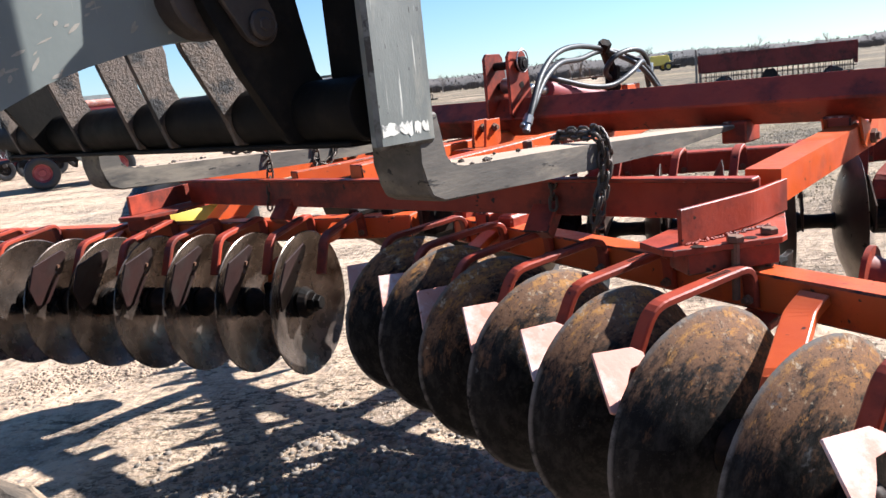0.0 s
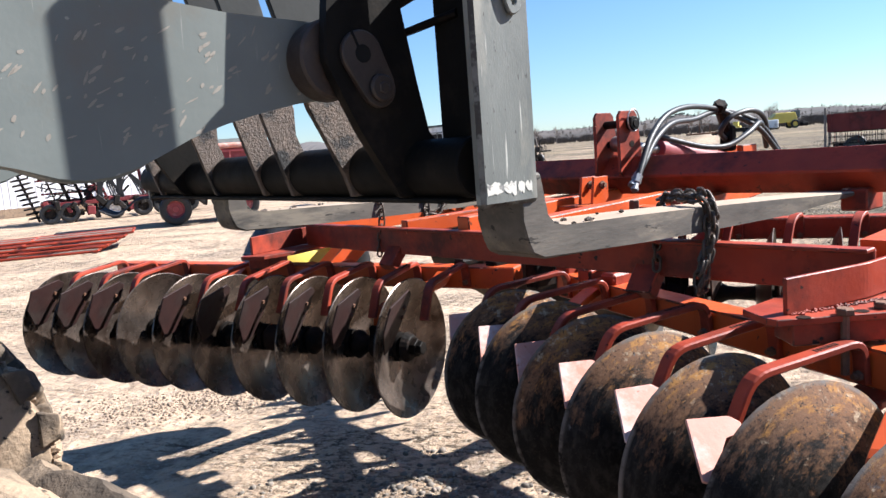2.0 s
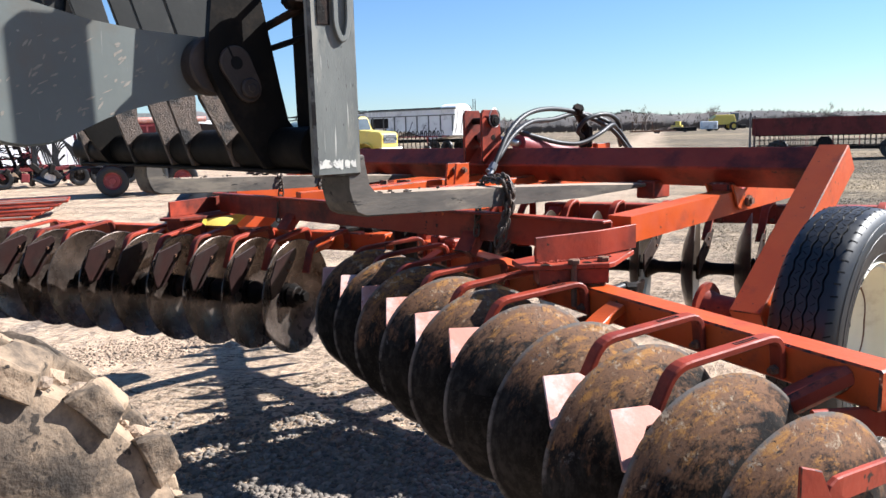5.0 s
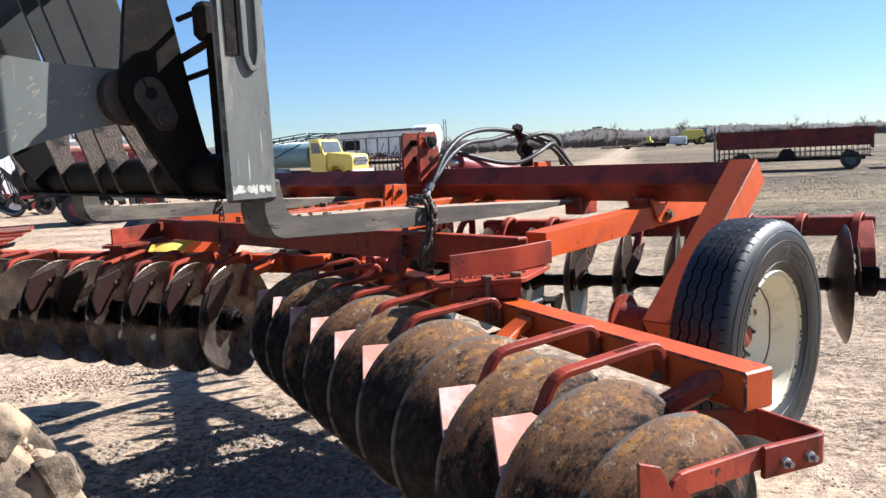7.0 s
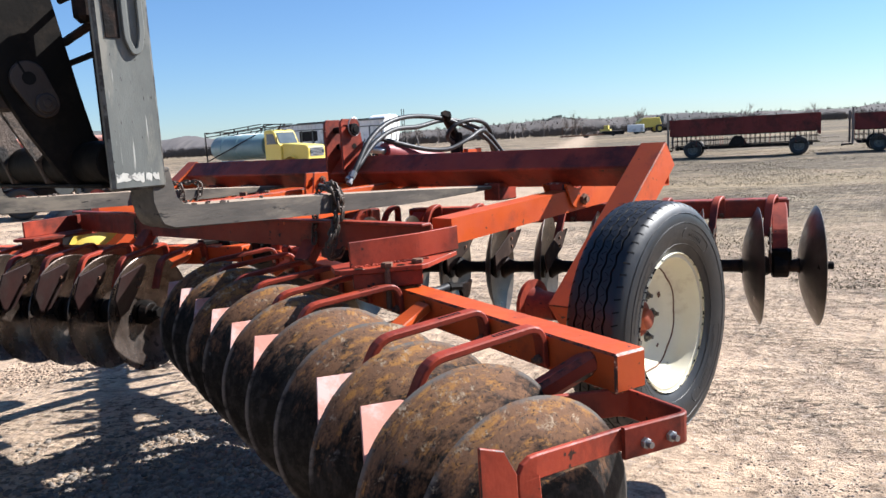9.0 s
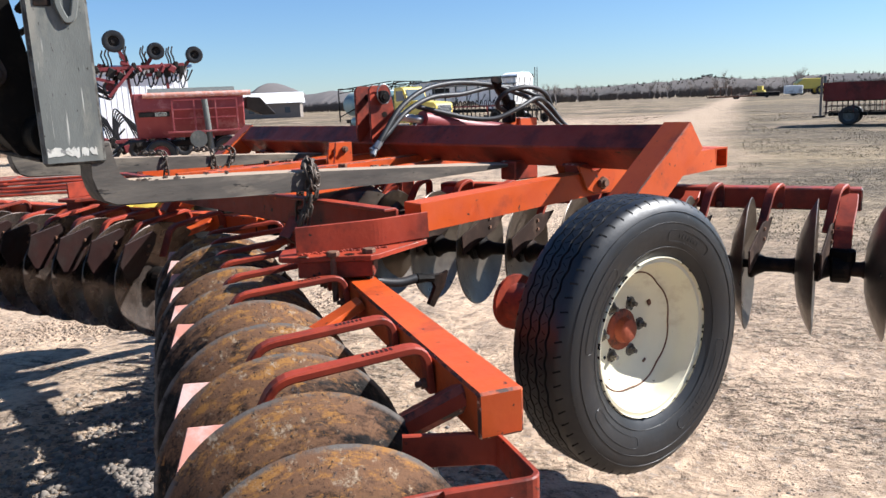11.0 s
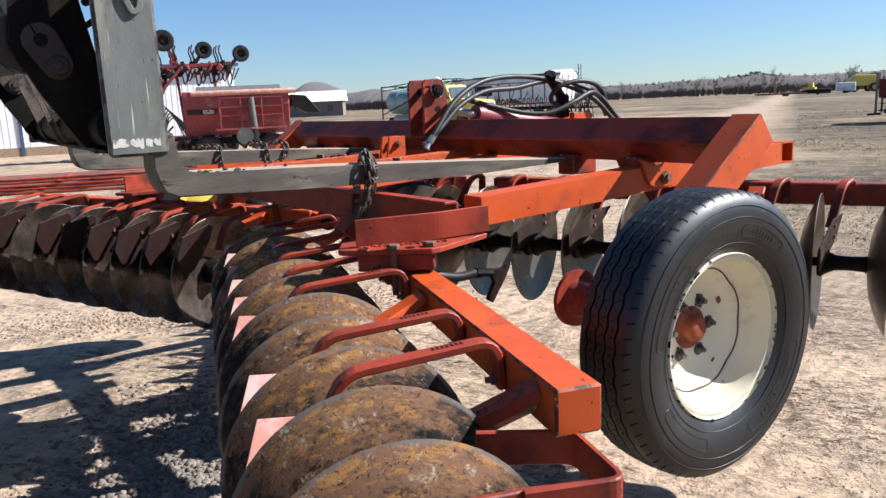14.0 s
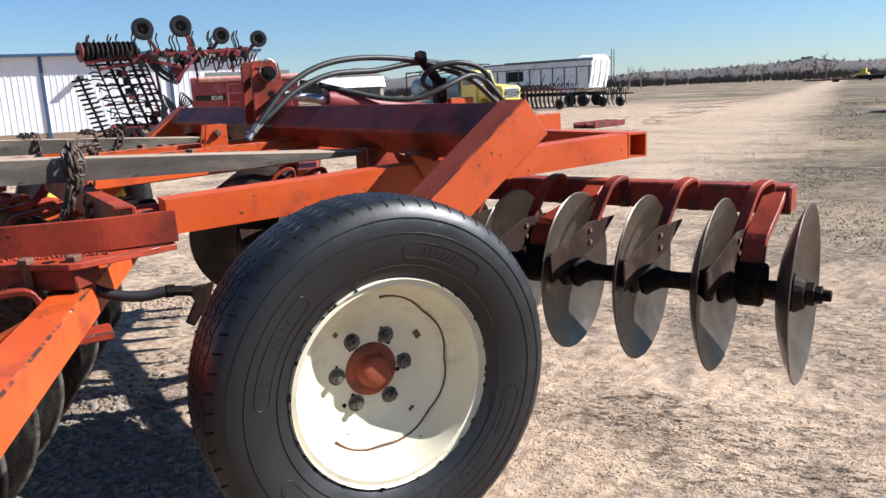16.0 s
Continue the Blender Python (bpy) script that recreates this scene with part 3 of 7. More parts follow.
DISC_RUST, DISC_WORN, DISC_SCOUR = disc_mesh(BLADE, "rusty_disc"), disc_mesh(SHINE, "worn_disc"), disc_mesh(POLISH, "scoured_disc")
SPOOL = spool_mesh()


def gang(side, front):
    """One gang of ten discs under its tool bar."""
    key = (side > 0, front)
    pitch, turn = {(True, False): (0.2749, 16.4), (False, False): (0.2586, 22.62), (True, True): (0.2714, 25.44), (False, True): (0.2714, 22.5)}[key]
    first, u_axle, u_bar = {(True, False): (0.2825, 1.4056, 1.8085), (False, False): (0.3967, 1.1024, 1.521), (True, True): (0.185, 3.9924, 4.317), (False, True): (0.185, 3.771, 4.096)}[key]
    z_axle, z_bar = {(True, False): (0.929, 1.176), (False, False): (0.944, 1.19), (True, True): (1.015, 1.285), (False, True): (1.015, 1.285)}[key]
    end, count = (0.0, 10) if front else (0.508, 9 if side > 0 else 10)
    lean = radians(turn) * (1 if front else -1)
    ca, sa = math.cos(lean), math.sin(lean)
    tan = sa / ca
    ax = Vector((ca, sa, 0))
    pl = Vector((-sa, ca, 0))

    def on_axle(v):
        return Vector((v, u_axle + tan * v, z_axle))

    def on_bar(v):
        return Vector((v, u_bar + tan * v, z_bar))

    more = count - 9  # the longer gang carries one disc more at its outer end
    F = lambda p: flip(p, side)
    axw = Vector((ax.x * side, ax.y, 0))
    # tool bar
    bm = B()
    bar(bm, F(on_bar(-1.96)), F(on_bar(end)), 0.102, 0.102, 0.006)
    beam = part("gang_beam", bm, FADED if front else ORANGE, harrow, "orange square steel tool bar")
    # axle
    bm = B()
    vs = [first - i * pitch * ca for i in range(count)]
    rod(bm, F(on_axle(vs[-1] - 0.07)), F(on_axle(first + (0.10 if front else 0.10))), 0.02, seg=12, bev=0.003)
    part("gang_axle", bm, IRON, beam, "dark greasy steel axle bolt", smooth=True)
    for e, q in ((first, 1), (vs[-1], -1)):
        bm = B()
        o = F(on_axle(e))
        rod(bm, o, o + axw * q * 0.035, 0.07, 0.05, 20, 0.004)
        rod(bm, o + axw * q * 0.035, o + axw * q * 0.062, 0.04, None, 6, 0.003)
        rod(bm, o + axw * q * 0.062, o + axw * q * 0.085, 0.03, None, 6, 0.003)
        part("axle_nut", bm, IRON, beam)
    convex = (-1 if front else 1) * axw
    for i, v in enumerate(vs):
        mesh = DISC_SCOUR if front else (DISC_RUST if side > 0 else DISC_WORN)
        o = F(on_axle(v))
        d = new("disc_blade", mesh)
        d.parent = beam
        d.matrix_basis = turned(o - convex * 0.03, convex) @ Matrix.Rotation(random.uniform(-0.5, 0.5), 4, "Z")
        if i < count - 1:
            sp = new("spool", SPOOL)
            sp.parent = beam
            q = F(on_axle(v))
            sp.matrix_basis = turned(q, F(on_axle(vs[i + 1])) - q)
    # bearing hangers
    for v in (vs[0] - 0.125, vs[3] - 0.12, vs[8] - 0.12) if front else (vs[2 + more] - 0.131, vs[7 + more] - 0.12):
        a, c = on_bar(min(v, end - 0.05)), on_axle(v)
        bm = B()
        top = a - pl * 0.055 + Vector((0, 0, 0.02))
        sweep(bm, bent([F(top), F(top - pl * 0.06 + Vector((0, 0, -0.03))), F(c + Vector((0, 0, 0.16)) + pl * 0.03), F(c + Vector((0, 0, 0.05)))], 0.05), flat(0.075, 0.028), axw)
        h = part("bearing_hanger", bm, FADED if front else ORANGE, beam)
        bm = B()
        rod(bm, F(c - ax * 0.04), F(c + ax * 0.04), 0.062, None, 18, 0.008)
        box(bm, (-0.05, -0.035, 0), (0.05, 0.035, 0.09), 0.01, Matrix.Translation(F(c)))
        part("bearing_block", bm, IRON, h)
    # scrapers
    for i, v in enumerate(vs):
        if i == (0 if front else 2 + more):
            continue
        k = 1 if front else -1
        c = on_axle(v)
        slip, off = -0.15, 0.16
        if front:
            foot = c + pl * 0.235 + ax * 0.135 + Vector((0, 0, 0.22))
            knee = c + pl * 0.245 + ax * 0.135 + Vector((0, 0, 0.345))
            tip = c + pl * 0.16 + ax * 0.10 + Vector((0, 0, 0.325))
            low = c + pl * 0.04 + ax * 0.07 + Vector((0, 0, 0.15))
        else:
            foot = c + pl * 0.328 + ax * slip + Vector((0, 0, 0.21))
            knee = c + pl * 0.317 + ax * slip + Vector((0, 0, 0.322 + random.uniform(-0.005, 0.005)))
            tip = c - pl * 0.03 - ax * (off - 0.005) + Vector((0, 0, 0.288 + random.uniform(-0.005, 0.005)))
            low = c - pl * 0.10 - ax * off + Vector((0, 0, 0.15))
        bm = B()
        sweep(bm, bent([F(foot), F(knee), F(tip), F(low)], 0.045, 5), flat(0.04, 0.02, 0.004), axw)
        arm = part("scraper_arm", bm, FADED, beam, "bent flat-bar scraper arm")
        bm = B()
        nut(bm, F(foot + Vector((0, 0, 0.02)) - pl * 0.01), -Vector((pl.x * side, pl.y, 0)), 0.014)
        part("bolt", bm, RUSTY, arm)
        if not front:
            bm = B()
            q, d = F(knee.lerp(tip, 0.22)), (F(tip) - F(knee)).normalized()
            for j in range(7):
                box(bm, (-0.008, j * 0.011, 0.0095), (0.008, j * 0.011 + 0.005, 0.0112), 0, frame_of(q, q + d))
            part("cast_marking", bm, DARKRED, arm, "unreadable cast marking")
        # blade on the hollow face of the disc
        bm = B()
        o = F(c - pl * 0.16 + ax * k * (0.097 if not front else 0.07) + Vector((0, 0, 0.200 if not front else 0.215)))
        y = (Vector((pl.x * side, pl.y, 0)) + axw * k * (-0.20 if not front else 0.10)).normalized()
        zz = Vector((0, 0, 1)) + axw * k * (0.0 if front else 1.15 if side > 0 else 0.35)
        zz = (zz - y * zz.dot(y)).normalized()
        m = Matrix.Translation(o) @ Matrix((y, zz, y.cross(zz))).transposed().to_4x4()
        w = random.uniform(-0.006, 0.006)
        if front:
            out = [(0.16 + 0.20, -0.025), (0.16 - 0.02, -0.02), (0.16 - 0.29, -0.10), (0.16 - 0.28, -0.20), (0.16 + 0.06, -0.115)]
        else:
            # the notch takes the shape of the arm's shadow on the blade
            out = [(-0.066, 0.05 + w), (0.036, 0.049), (0.058, 0.03), (0.052, 0.004), (0.006, 0.0), (-0.018, -0.035), (-0.080, -0.101 + w), (-0.090, -0.095 + w)]
            m = m @ Matrix.Translation((0, 0, -0.018))
            if side < 0:
                out = [(-0.12, 0.04 + w), (0.07, 0.075), (0.11, 0.05), (0.10, -0.02), (0.02, -0.17), (-0.05, -0.19), (-0.13, -0.07 + w)]
        plate(bm, out, 0.008, m, 0.002)
        part("scraper_blade", bm, PINK if (side > 0 and not front) else (SCRAPE if front else DARKRED), arm, "bleached scraper blade with a worn edge, notched for its arm's shadow" if side > 0 and not front else "dark scraper blade with shade put into its colour")
        for yy in (0.0, 0.045):
            bm = B()
            xx = 0.05 if not front else 0.15
            rod(bm, m @ Vector((xx, yy - 0.045 - (0.05 if front else 0), -0.012)), m @ Vector((xx, yy - 0.045 - (0.05 if front else 0), 0.012)), 0.009, seg=8)
            part("bolt", bm, RUSTY, arm)
    # end brace of the bar
    if front:
        return beam, F, on_axle, on_bar, ax, pl
    bm = B()
    e = on_bar(end - 0.085)
    bar(bm, F(e - pl * 0.02 + Vector((0, 0, 0.025))), F(on_bar(end - 0.25) - pl * 0.25 + Vector((0, 0, -0.15))), 0.075, 0.055, 0.014)
    part("end_brace", bm, FADED, beam)
    return beam, F, on_axle, on_bar, ax, pl


rear_right = gang(1, False)
rear_left = gang(-1, False)
front_right = gang(1, True)
front_left = gang(-1, True)


def end_scraper(side):
    """The looped strap that carries the outermost scraper of a rear gang."""
    beam, F, on_axle, on_bar, ax, pl = rear_right if side > 0 else rear_left
    axw = Vector((ax.x * side, ax.y, 0))
    z = 1.095
    bm = B()
    pts = [Vector((0.39, 1.49, z + 0.01)), Vector((0.488, 1.66, z)), Vector((0.682, 1.598, z)), Vector((0.612, 1.43, z))]
    sweep(bm, bent([F(q) for q in pts], 0.03, 5), flat(0.072, 0.014, 0.003), (0, 0, 1))
    strap = part("scraper_bracket", bm, FADED, beam, "red looped strap bracket")
    bm = B()
    pts = [Vector((0.654, 1.572, z)), Vector((0.600, 1.44, z + 0.005)), Vector((0.562, 1.151, z + 0.035)), Vector((0.567, 1.158, z - 0.10)), Vector((0.572, 1.166, z - 0.22))]
    sweep(bm, bent([F(q) for q in pts], 0.022, 4), flat(0.014, 0.052, 0.003), (0.945 * side, -0.327, 0))
    part("scraper_arm", bm, FADED, strap)
    for q in (1.475, 1.540):
        bm = B()
        nut(bm, F(Vector((0.637 + (q - 1.475) * 0.416, q, z - 0.006))), axw, 0.013, 0.012)
        part("bolt", bm, STEEL, strap, "bright plated bolt")
    bm = B()
    y = Vector((pl.x * side, pl.y, 0))
    m = Matrix.Translation(F(Vector((0.552, 1.025, 0)))) @ Matrix((y, Vector((0, 0, 1)), y.cross(Vector((0, 0, 1))))).transposed().to_4x4()
    plate(bm, [(0, 1.215), (0.054, 1.195), (0.081, 1.142), (0.083, 1.0), (0.03, 0.96), (0, 1.0)], 0.008, m, 0.002)
    part("scraper_blade", bm, FADED, strap)


def end_disc(side):
    """The smaller outermost disc of a rear gang."""
    beam, F, on_axle, on_bar, ax, pl = rear_right if side > 0 else rear_left
    axw = Vector((ax.x * side, ax.y, 0))
    o = F(on_axle(0.2825)) + axw * 0.228
    d = new("disc_blade", DISC_RUST if side > 0 else DISC_WORN)
    d.parent = beam
    d.matrix_basis = turned(o - axw * 0.03, axw) @ Matrix.Diagonal((0.948, 0.948, 0.948, 1))
    bm = B()
    rod(bm, F(on_axle(0.2825)), o + axw * 0.05, 0.03, None, 14, 0.003)
    part("end_axle", bm, IRON, beam, smooth=True)


end_disc(1)
end_scraper(1)


def side_frame(side):
    """A lengthwise main member with its clamp plate over the rear gang."""
    F = lambda p: flip(p, side)
    bm = B()
    a, c = Vector((-0.657, 2.262, 1.393)), Vector((-0.692, 4.12, 1.462))
    d = (c - a).normalized()
    up = Vector((1, 0, 0)).cross(d)
    w, h, t = 0.104, 0.104, 0.007
    sec = [(h / 2, w / 2), (-h / 2, w / 2), (-h / 2, -w / 2), (h / 2, -w / 2)]
    sweep(bm, [F(a), F(c - d * 0.4)], sec, up, caps=True)
    # open box end
    for lo, hi in (((-w / 2, 0, h / 2 - t), (w / 2, 0.4, h / 2)), ((-w / 2, 0, -h / 2), (w / 2, 0.4, -h / 2 + t)), ((-w / 2, 0, -h / 2 + t), (-w / 2 + t, 0.4, h / 2 - t)), ((w / 2 - t, 0, -h / 2 + t), (w / 2, 0.4, h / 2 - t))):
        box(bm, lo, hi, 0, frame_of(F(c - d * 0.4), F(c)))
    mem = part("main_beam", bm, ORANGE, harrow, "bright orange box-section frame member")
    # side plate and clamp plate
    bm = B()
    m = Matrix(((0, 0, 1, 0), (1, 0, 0, 0), (0, 1, 0, 0), (0, 0, 0, 1)))
    sweep(bm, bent([F((-0.702, 1.808, 1.361)), F((-0.622, 2.085, 1.364)), F((-0.604, 2.285, 1.368))], 0.03), flat(0.094, 0.014, 0.002), (0, 0, 1))
    # redder paint than the beam carries the shadow lying over this plate
    part("side_plate", bm, FADED, mem)
    bm = B()
    out = [(-0.82, 1.81), (-0.72, 1.748), (-0.692, 1.748), (-0.505, 1.98), (-0.505, 2.012), (-0.602, 2.28), (-0.72, 2.28), (-0.82, 1.98)]
    out = [tuple(F((x, y, 0)).xy) for x, y in out]
    plate(bm, out, 0.018, Matrix.Translation((0, 0, 1.305)), 0.002)
    low = part("clamp_plate", bm, FADED, mem, "red clamp plate with bolt heads")
    bm = B()
    bar(bm, F((-0.72, 1.83, 1.266)), F((-0.56, 2.03, 1.266)), 0.11, 0.058, 0.004)
    part("spacer_block", bm, FADED, low)
    for x, y in ((-0.590, 1.885), (-0.546, 1.998)):
        bm = B()
        rod(bm, F((x, y, 1.313)), F((x, y, 1.331)), 0.023, None, 6, 0.003)
        rod(bm, F((x, y, 1.16)), F((x, y, 1.314)), 0.011, None, 8)
        part("bolt", bm, RUSTY, low)
    bm = B()
    box(bm, (-0.05, -0.10, -0.012), (0.05, 0.10, 0.012), 0.004, Matrix.Translation(F((-0.55, 1.97, 1.10))))
    part("lower_clamp", bm, FADED, low)
    for x, y in ((-0.655, 1.806), (-0.572, 1.938)):
        bm = B()
        rod(bm, F((x, y, 1.3135)), F((x, y, 1.3155)), 0.017, None, 16)
        part("bolt_hole", bm, IRON, low, "empty bolt hole")
    bm = B()
    rs = random.Random(12)
    for i in range(60):
        t = i / 59
        p = Vector((-0.70, 1.815, 1.314)).lerp(Vector((-0.598, 2.09, 1.314)), t) + Vector((rs.uniform(0.008, 0.022), rs.uniform(-0.006, 0.006), 0))
        bmesh.ops.create_icosphere(bm, subdivisions=1, radius=rs.uniform(0.004, 0.009), matrix=Matrix.Translation(F(p)))
    tagged(part("weld_bead", bm, FADED, low, "lumpy weld bead along the plate"), kind="stuff")
    # pillow bracket for the rockshaft
    for x in (-0.612, -0.74):
        bm = B()
        plate(bm, [(3.08, 1.515), (3.14, 1.405), (3.18, 1.387), (3.29, 1.387), (3.32, 1.44), (3.30, 1.545), (3.21, 1.475)], 0.012, Matrix.Translation((F((x, 0, 0)).x, 0, 0)) @ m, 0.002)
        br = part("pivot_bracket", bm, ORANGE, mem)
        bm = B()
        sg = side if x > -0.65 else -side
        nut(bm, F((x, 3.228, 1.428)) + Vector((0.004 * sg, 0, 0)), (sg, 0, 0), 0.028, 0.02)
        part("pivot_bolt", bm, RUSTY, br)
    return mem


side_frame(1)
skew[0] = VIEW_SHEAR
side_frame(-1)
skew[0] = VIEW_SHEAR @ Matrix.Translation((0, 0.065, 0.045))


def cross_members():
    a, c = -0.635, 2 * MID + 0.635
    bm = B()
    bar(bm, (a, 2.115, 1.325), (c, 2.115, 1.325), 0.014, 0.125, 0.003)
    bar(bm, (a, 2.088, 1.388), (c, 2.088, 1.388), 0.055, 0.012, 0.003)
    part("angle_beam", bm, FADED, harrow, "dark red angle-iron cross member")
    bm = B()
    e1, e2 = -0.647, 2 * MID + 0.647
    bar(bm, (e1 - 0.08, 4.124, 1.418), (e2 + 0.08, 4.124, 1.418), 0.104, 0.104, 0)
    for e, q in ((e1, -1), (e2, 1)):
        for y1, y2, z1, z2 in ((4.072, 4.080, 1.366, 1.47), (4.168, 4.176, 1.366, 1.47), (4.080, 4.168, 1.366, 1.374), (4.080, 4.168, 1.462, 1.47)):
            box(bm, (min(e, e + q * 0.08), y1, z1), (max(e, e + q * 0.08), y2, z2), 0)
    part("front_cross_beam", bm, ORANGE, harrow, "orange cross tube with open ends")
    for x in (-1.86, -2.26):
        bm = B()
        bar(bm, (x, 2.11, 1.40), (x, 4.75, 1.47), 0.075, 0.10, 0.005)
        part("centre_beam", bm, ORANGE, harrow)
    bm = B()
    bar(bm, (-1.5, 2.72, 1.41), (-2.6, 2.72, 1.41), 0.10, 0.05, 0.005)
    part("adjuster_cross_bar", bm, ORANGE, harrow)
    for x in (-2.10, -2.17):
        bm = B()
        m = Matrix(((0, 0, 1, x), (1, 0, 0, 0), (0, 1, 0, 0), (0, 0, 0, 1)))
        plate(bm, [(2.76, 1.43), (2.88, 1.43), (2.88, 1.56), (2.78, 1.56)], 0.014, m, 0.002)
        tb = part("adjuster_lug", bm, ORANGE, harrow)
        bm = B()
        nut(bm, (x + 0.006, 2.83, 1.52), (1, 0, 0), 0.02, 0.014)
        part("bolt", bm, RUSTY, tb)
    for x, y, z in ((-2.45, 2.55, 1.45), (-2.33, 2.62, 1.45), (-1.75, 2.60, 1.45), (-1.62, 2.70, 1.44), (-2.5, 2.72, 1.437), (-1.6, 2.75, 1.437)):
        bm = B()
        rod(bm, (x, y, z - 0.02), (x, y, z + 0.022), 0.022, None, 6, 0.003)
        part("bolt", bm, RUSTY, harrow)
    for sx in (1, -1):
        x = MID + sx * 0.58
        bm = B()
        bar(bm, (x, 2.11, 1.39), (MID + sx * 0.25, 3.95, 1.44), 0.06, 0.07, 0.005)
        part("diagonal_brace", bm, ORANGE, harrow)
    # clamp blocks where the gangs meet
    for x in (-1.62, -1.78, -1.95, -2.15, -2.33, -2.48):
        bm = B()
        yy = 1.71 + 0.375 * min(abs(x), abs(2 * MID - x)) - 0.01
        box(bm, (x - 0.035, yy - 0.075, 1.09), (x + 0.035, yy + 0.06, 1.225), 0.01)
        part("clamp_block", bm, FADED if x > -2 else IRON, harrow)
    for x in (-1.35, -2.75):
        bm = B()
        bar(bm, (x, 2.06, 1.20), (x, 2.14, 1.30), 0.10, 0.05, 0.005)
        part("hanger_block", bm, FADED, harrow)


cross_members()


def rockshaft():
    skew[0] = VIEW_SHEAR
    bm = B()
    x1, x2 = -0.18, 2 * MID + 0.18
    cu, cz, sd = 3.2245, 1.585, 0.140
    h = sd / 2
    dia = Vector((0, 1, 1)).normalized()
    sweep(bm, [(x1 - 0.11, cu, cz), (x2 + 0.11, cu, cz)], flat(sd, sd, 0.008), dia)
    shaft = part("rockshaft", bm, FADED, harrow, "dark red square tube set on edge")
    for side in (1, -1):
        bm = B()
        xx = -0.241
        p1, p2 = Vector((xx, cu + h * 0.707, cz + h * 0.707)), Vector((xx, 2.49, 1.03))
        up = Vector((0, -1, 1)).normalized()
        bar(bm, flip(p1, side), flip(p2, side), 0.122, sd, 0.004, up)
        arm = part("wheel_arm", bm, ORANGE, shaft, "orange box-section wheel arm")
        bm = B()
        rod(bm, flip((-0.46, 2.57, 1.044), side), flip((0.0, 2.57, 1.044), side), 0.036, None, 16, 0.003)
        part("axle_tube", bm, FADED, arm)
        bm = B()
        lathe(bm, [(0, 0), (0.105, 0), (0.105, 0.016), (0.075, 0.02), (0.062, 0.05), (0.056, 0.13), (0.0, 0.13)], turned(flip((-0.45, 2.55, 1.055), side), (side, 0, 0)), 24)
        hb = part("hub", bm, FADED, arm, "bare red wheel hub without a wheel", smooth=True)
        bm = B()
        for k in range(6):
            a = k * math.pi / 3
            o = flip((-0.458, 2.55 + 0.082 * math.cos(a), 1.055 + 0.082 * math.sin(a)), side)
            rod(bm, o, o + Vector((0.012 * side, 0, 0)), 0.009, None, 8)
        part("wheel_stud", bm, RUSTY, hb)
    skew[0] = VIEW_SHEAR @ Matrix.Translation((-0.085, 0.09, 0.044))
    m = Matrix(((0, 0, 1, 0), (1, 0, 0, 0), (0, 1, 0, 0), (0, 0, 0, 1)))
    for x in (-2.065, -2.205):
        bm = B()
        plate(bm, [(3.02, 1.56), (3.10, 1.48), (3.21, 1.56), (3.165, 1.845), (3.145, 1.865), (3.04, 1.865), (3.02, 1.84)], 0.018, Matrix.Translation((x, 0, 0)) @ m, 0.003)
        lg = part("cylinder_lug", bm, FADED, shaft, "red cylinder lug with pin holes")
        bm = B()
        rod(bm, (x + 0.0095, 3.115, 1.70), (x + 0.011, 3.115, 1.70), 0.017, None, 16)
        part("pin_hole", bm, IRON, lg)
    bm = B()
    rod(bm, (-2.24, 3.10, 1.80), (-2.015, 3.10, 1.80), 0.02, None, 14, 0.003)
    rod(bm, (-2.055, 3.10, 1.80), (-2.02, 3.10, 1.80), 0.036, None, 16, 0.004)
    pin = part("cylinder_pin", bm, IRON, shaft)
    bm = B()
    sweep(bm, [Vector((-2.03 , 3.10 + 0.045 * math.cos(a), 1.815 + 0.055 * math.sin(a))) for a in (2 * math.pi * i / 20 for i in range(20))], circle(0.0035, 6), closed=True)
    part("clip_ring", bm, STEEL, pin)
    for x in (-0.62, -1.0, -3.1, -3.48):
        bm = B()
        box(bm, (x - 0.05, 3.05, 1.38), (x + 0.05, 3.20, 1.47), 0.006)
        part("shaft_bearing", bm, FADED, shaft)


rockshaft()


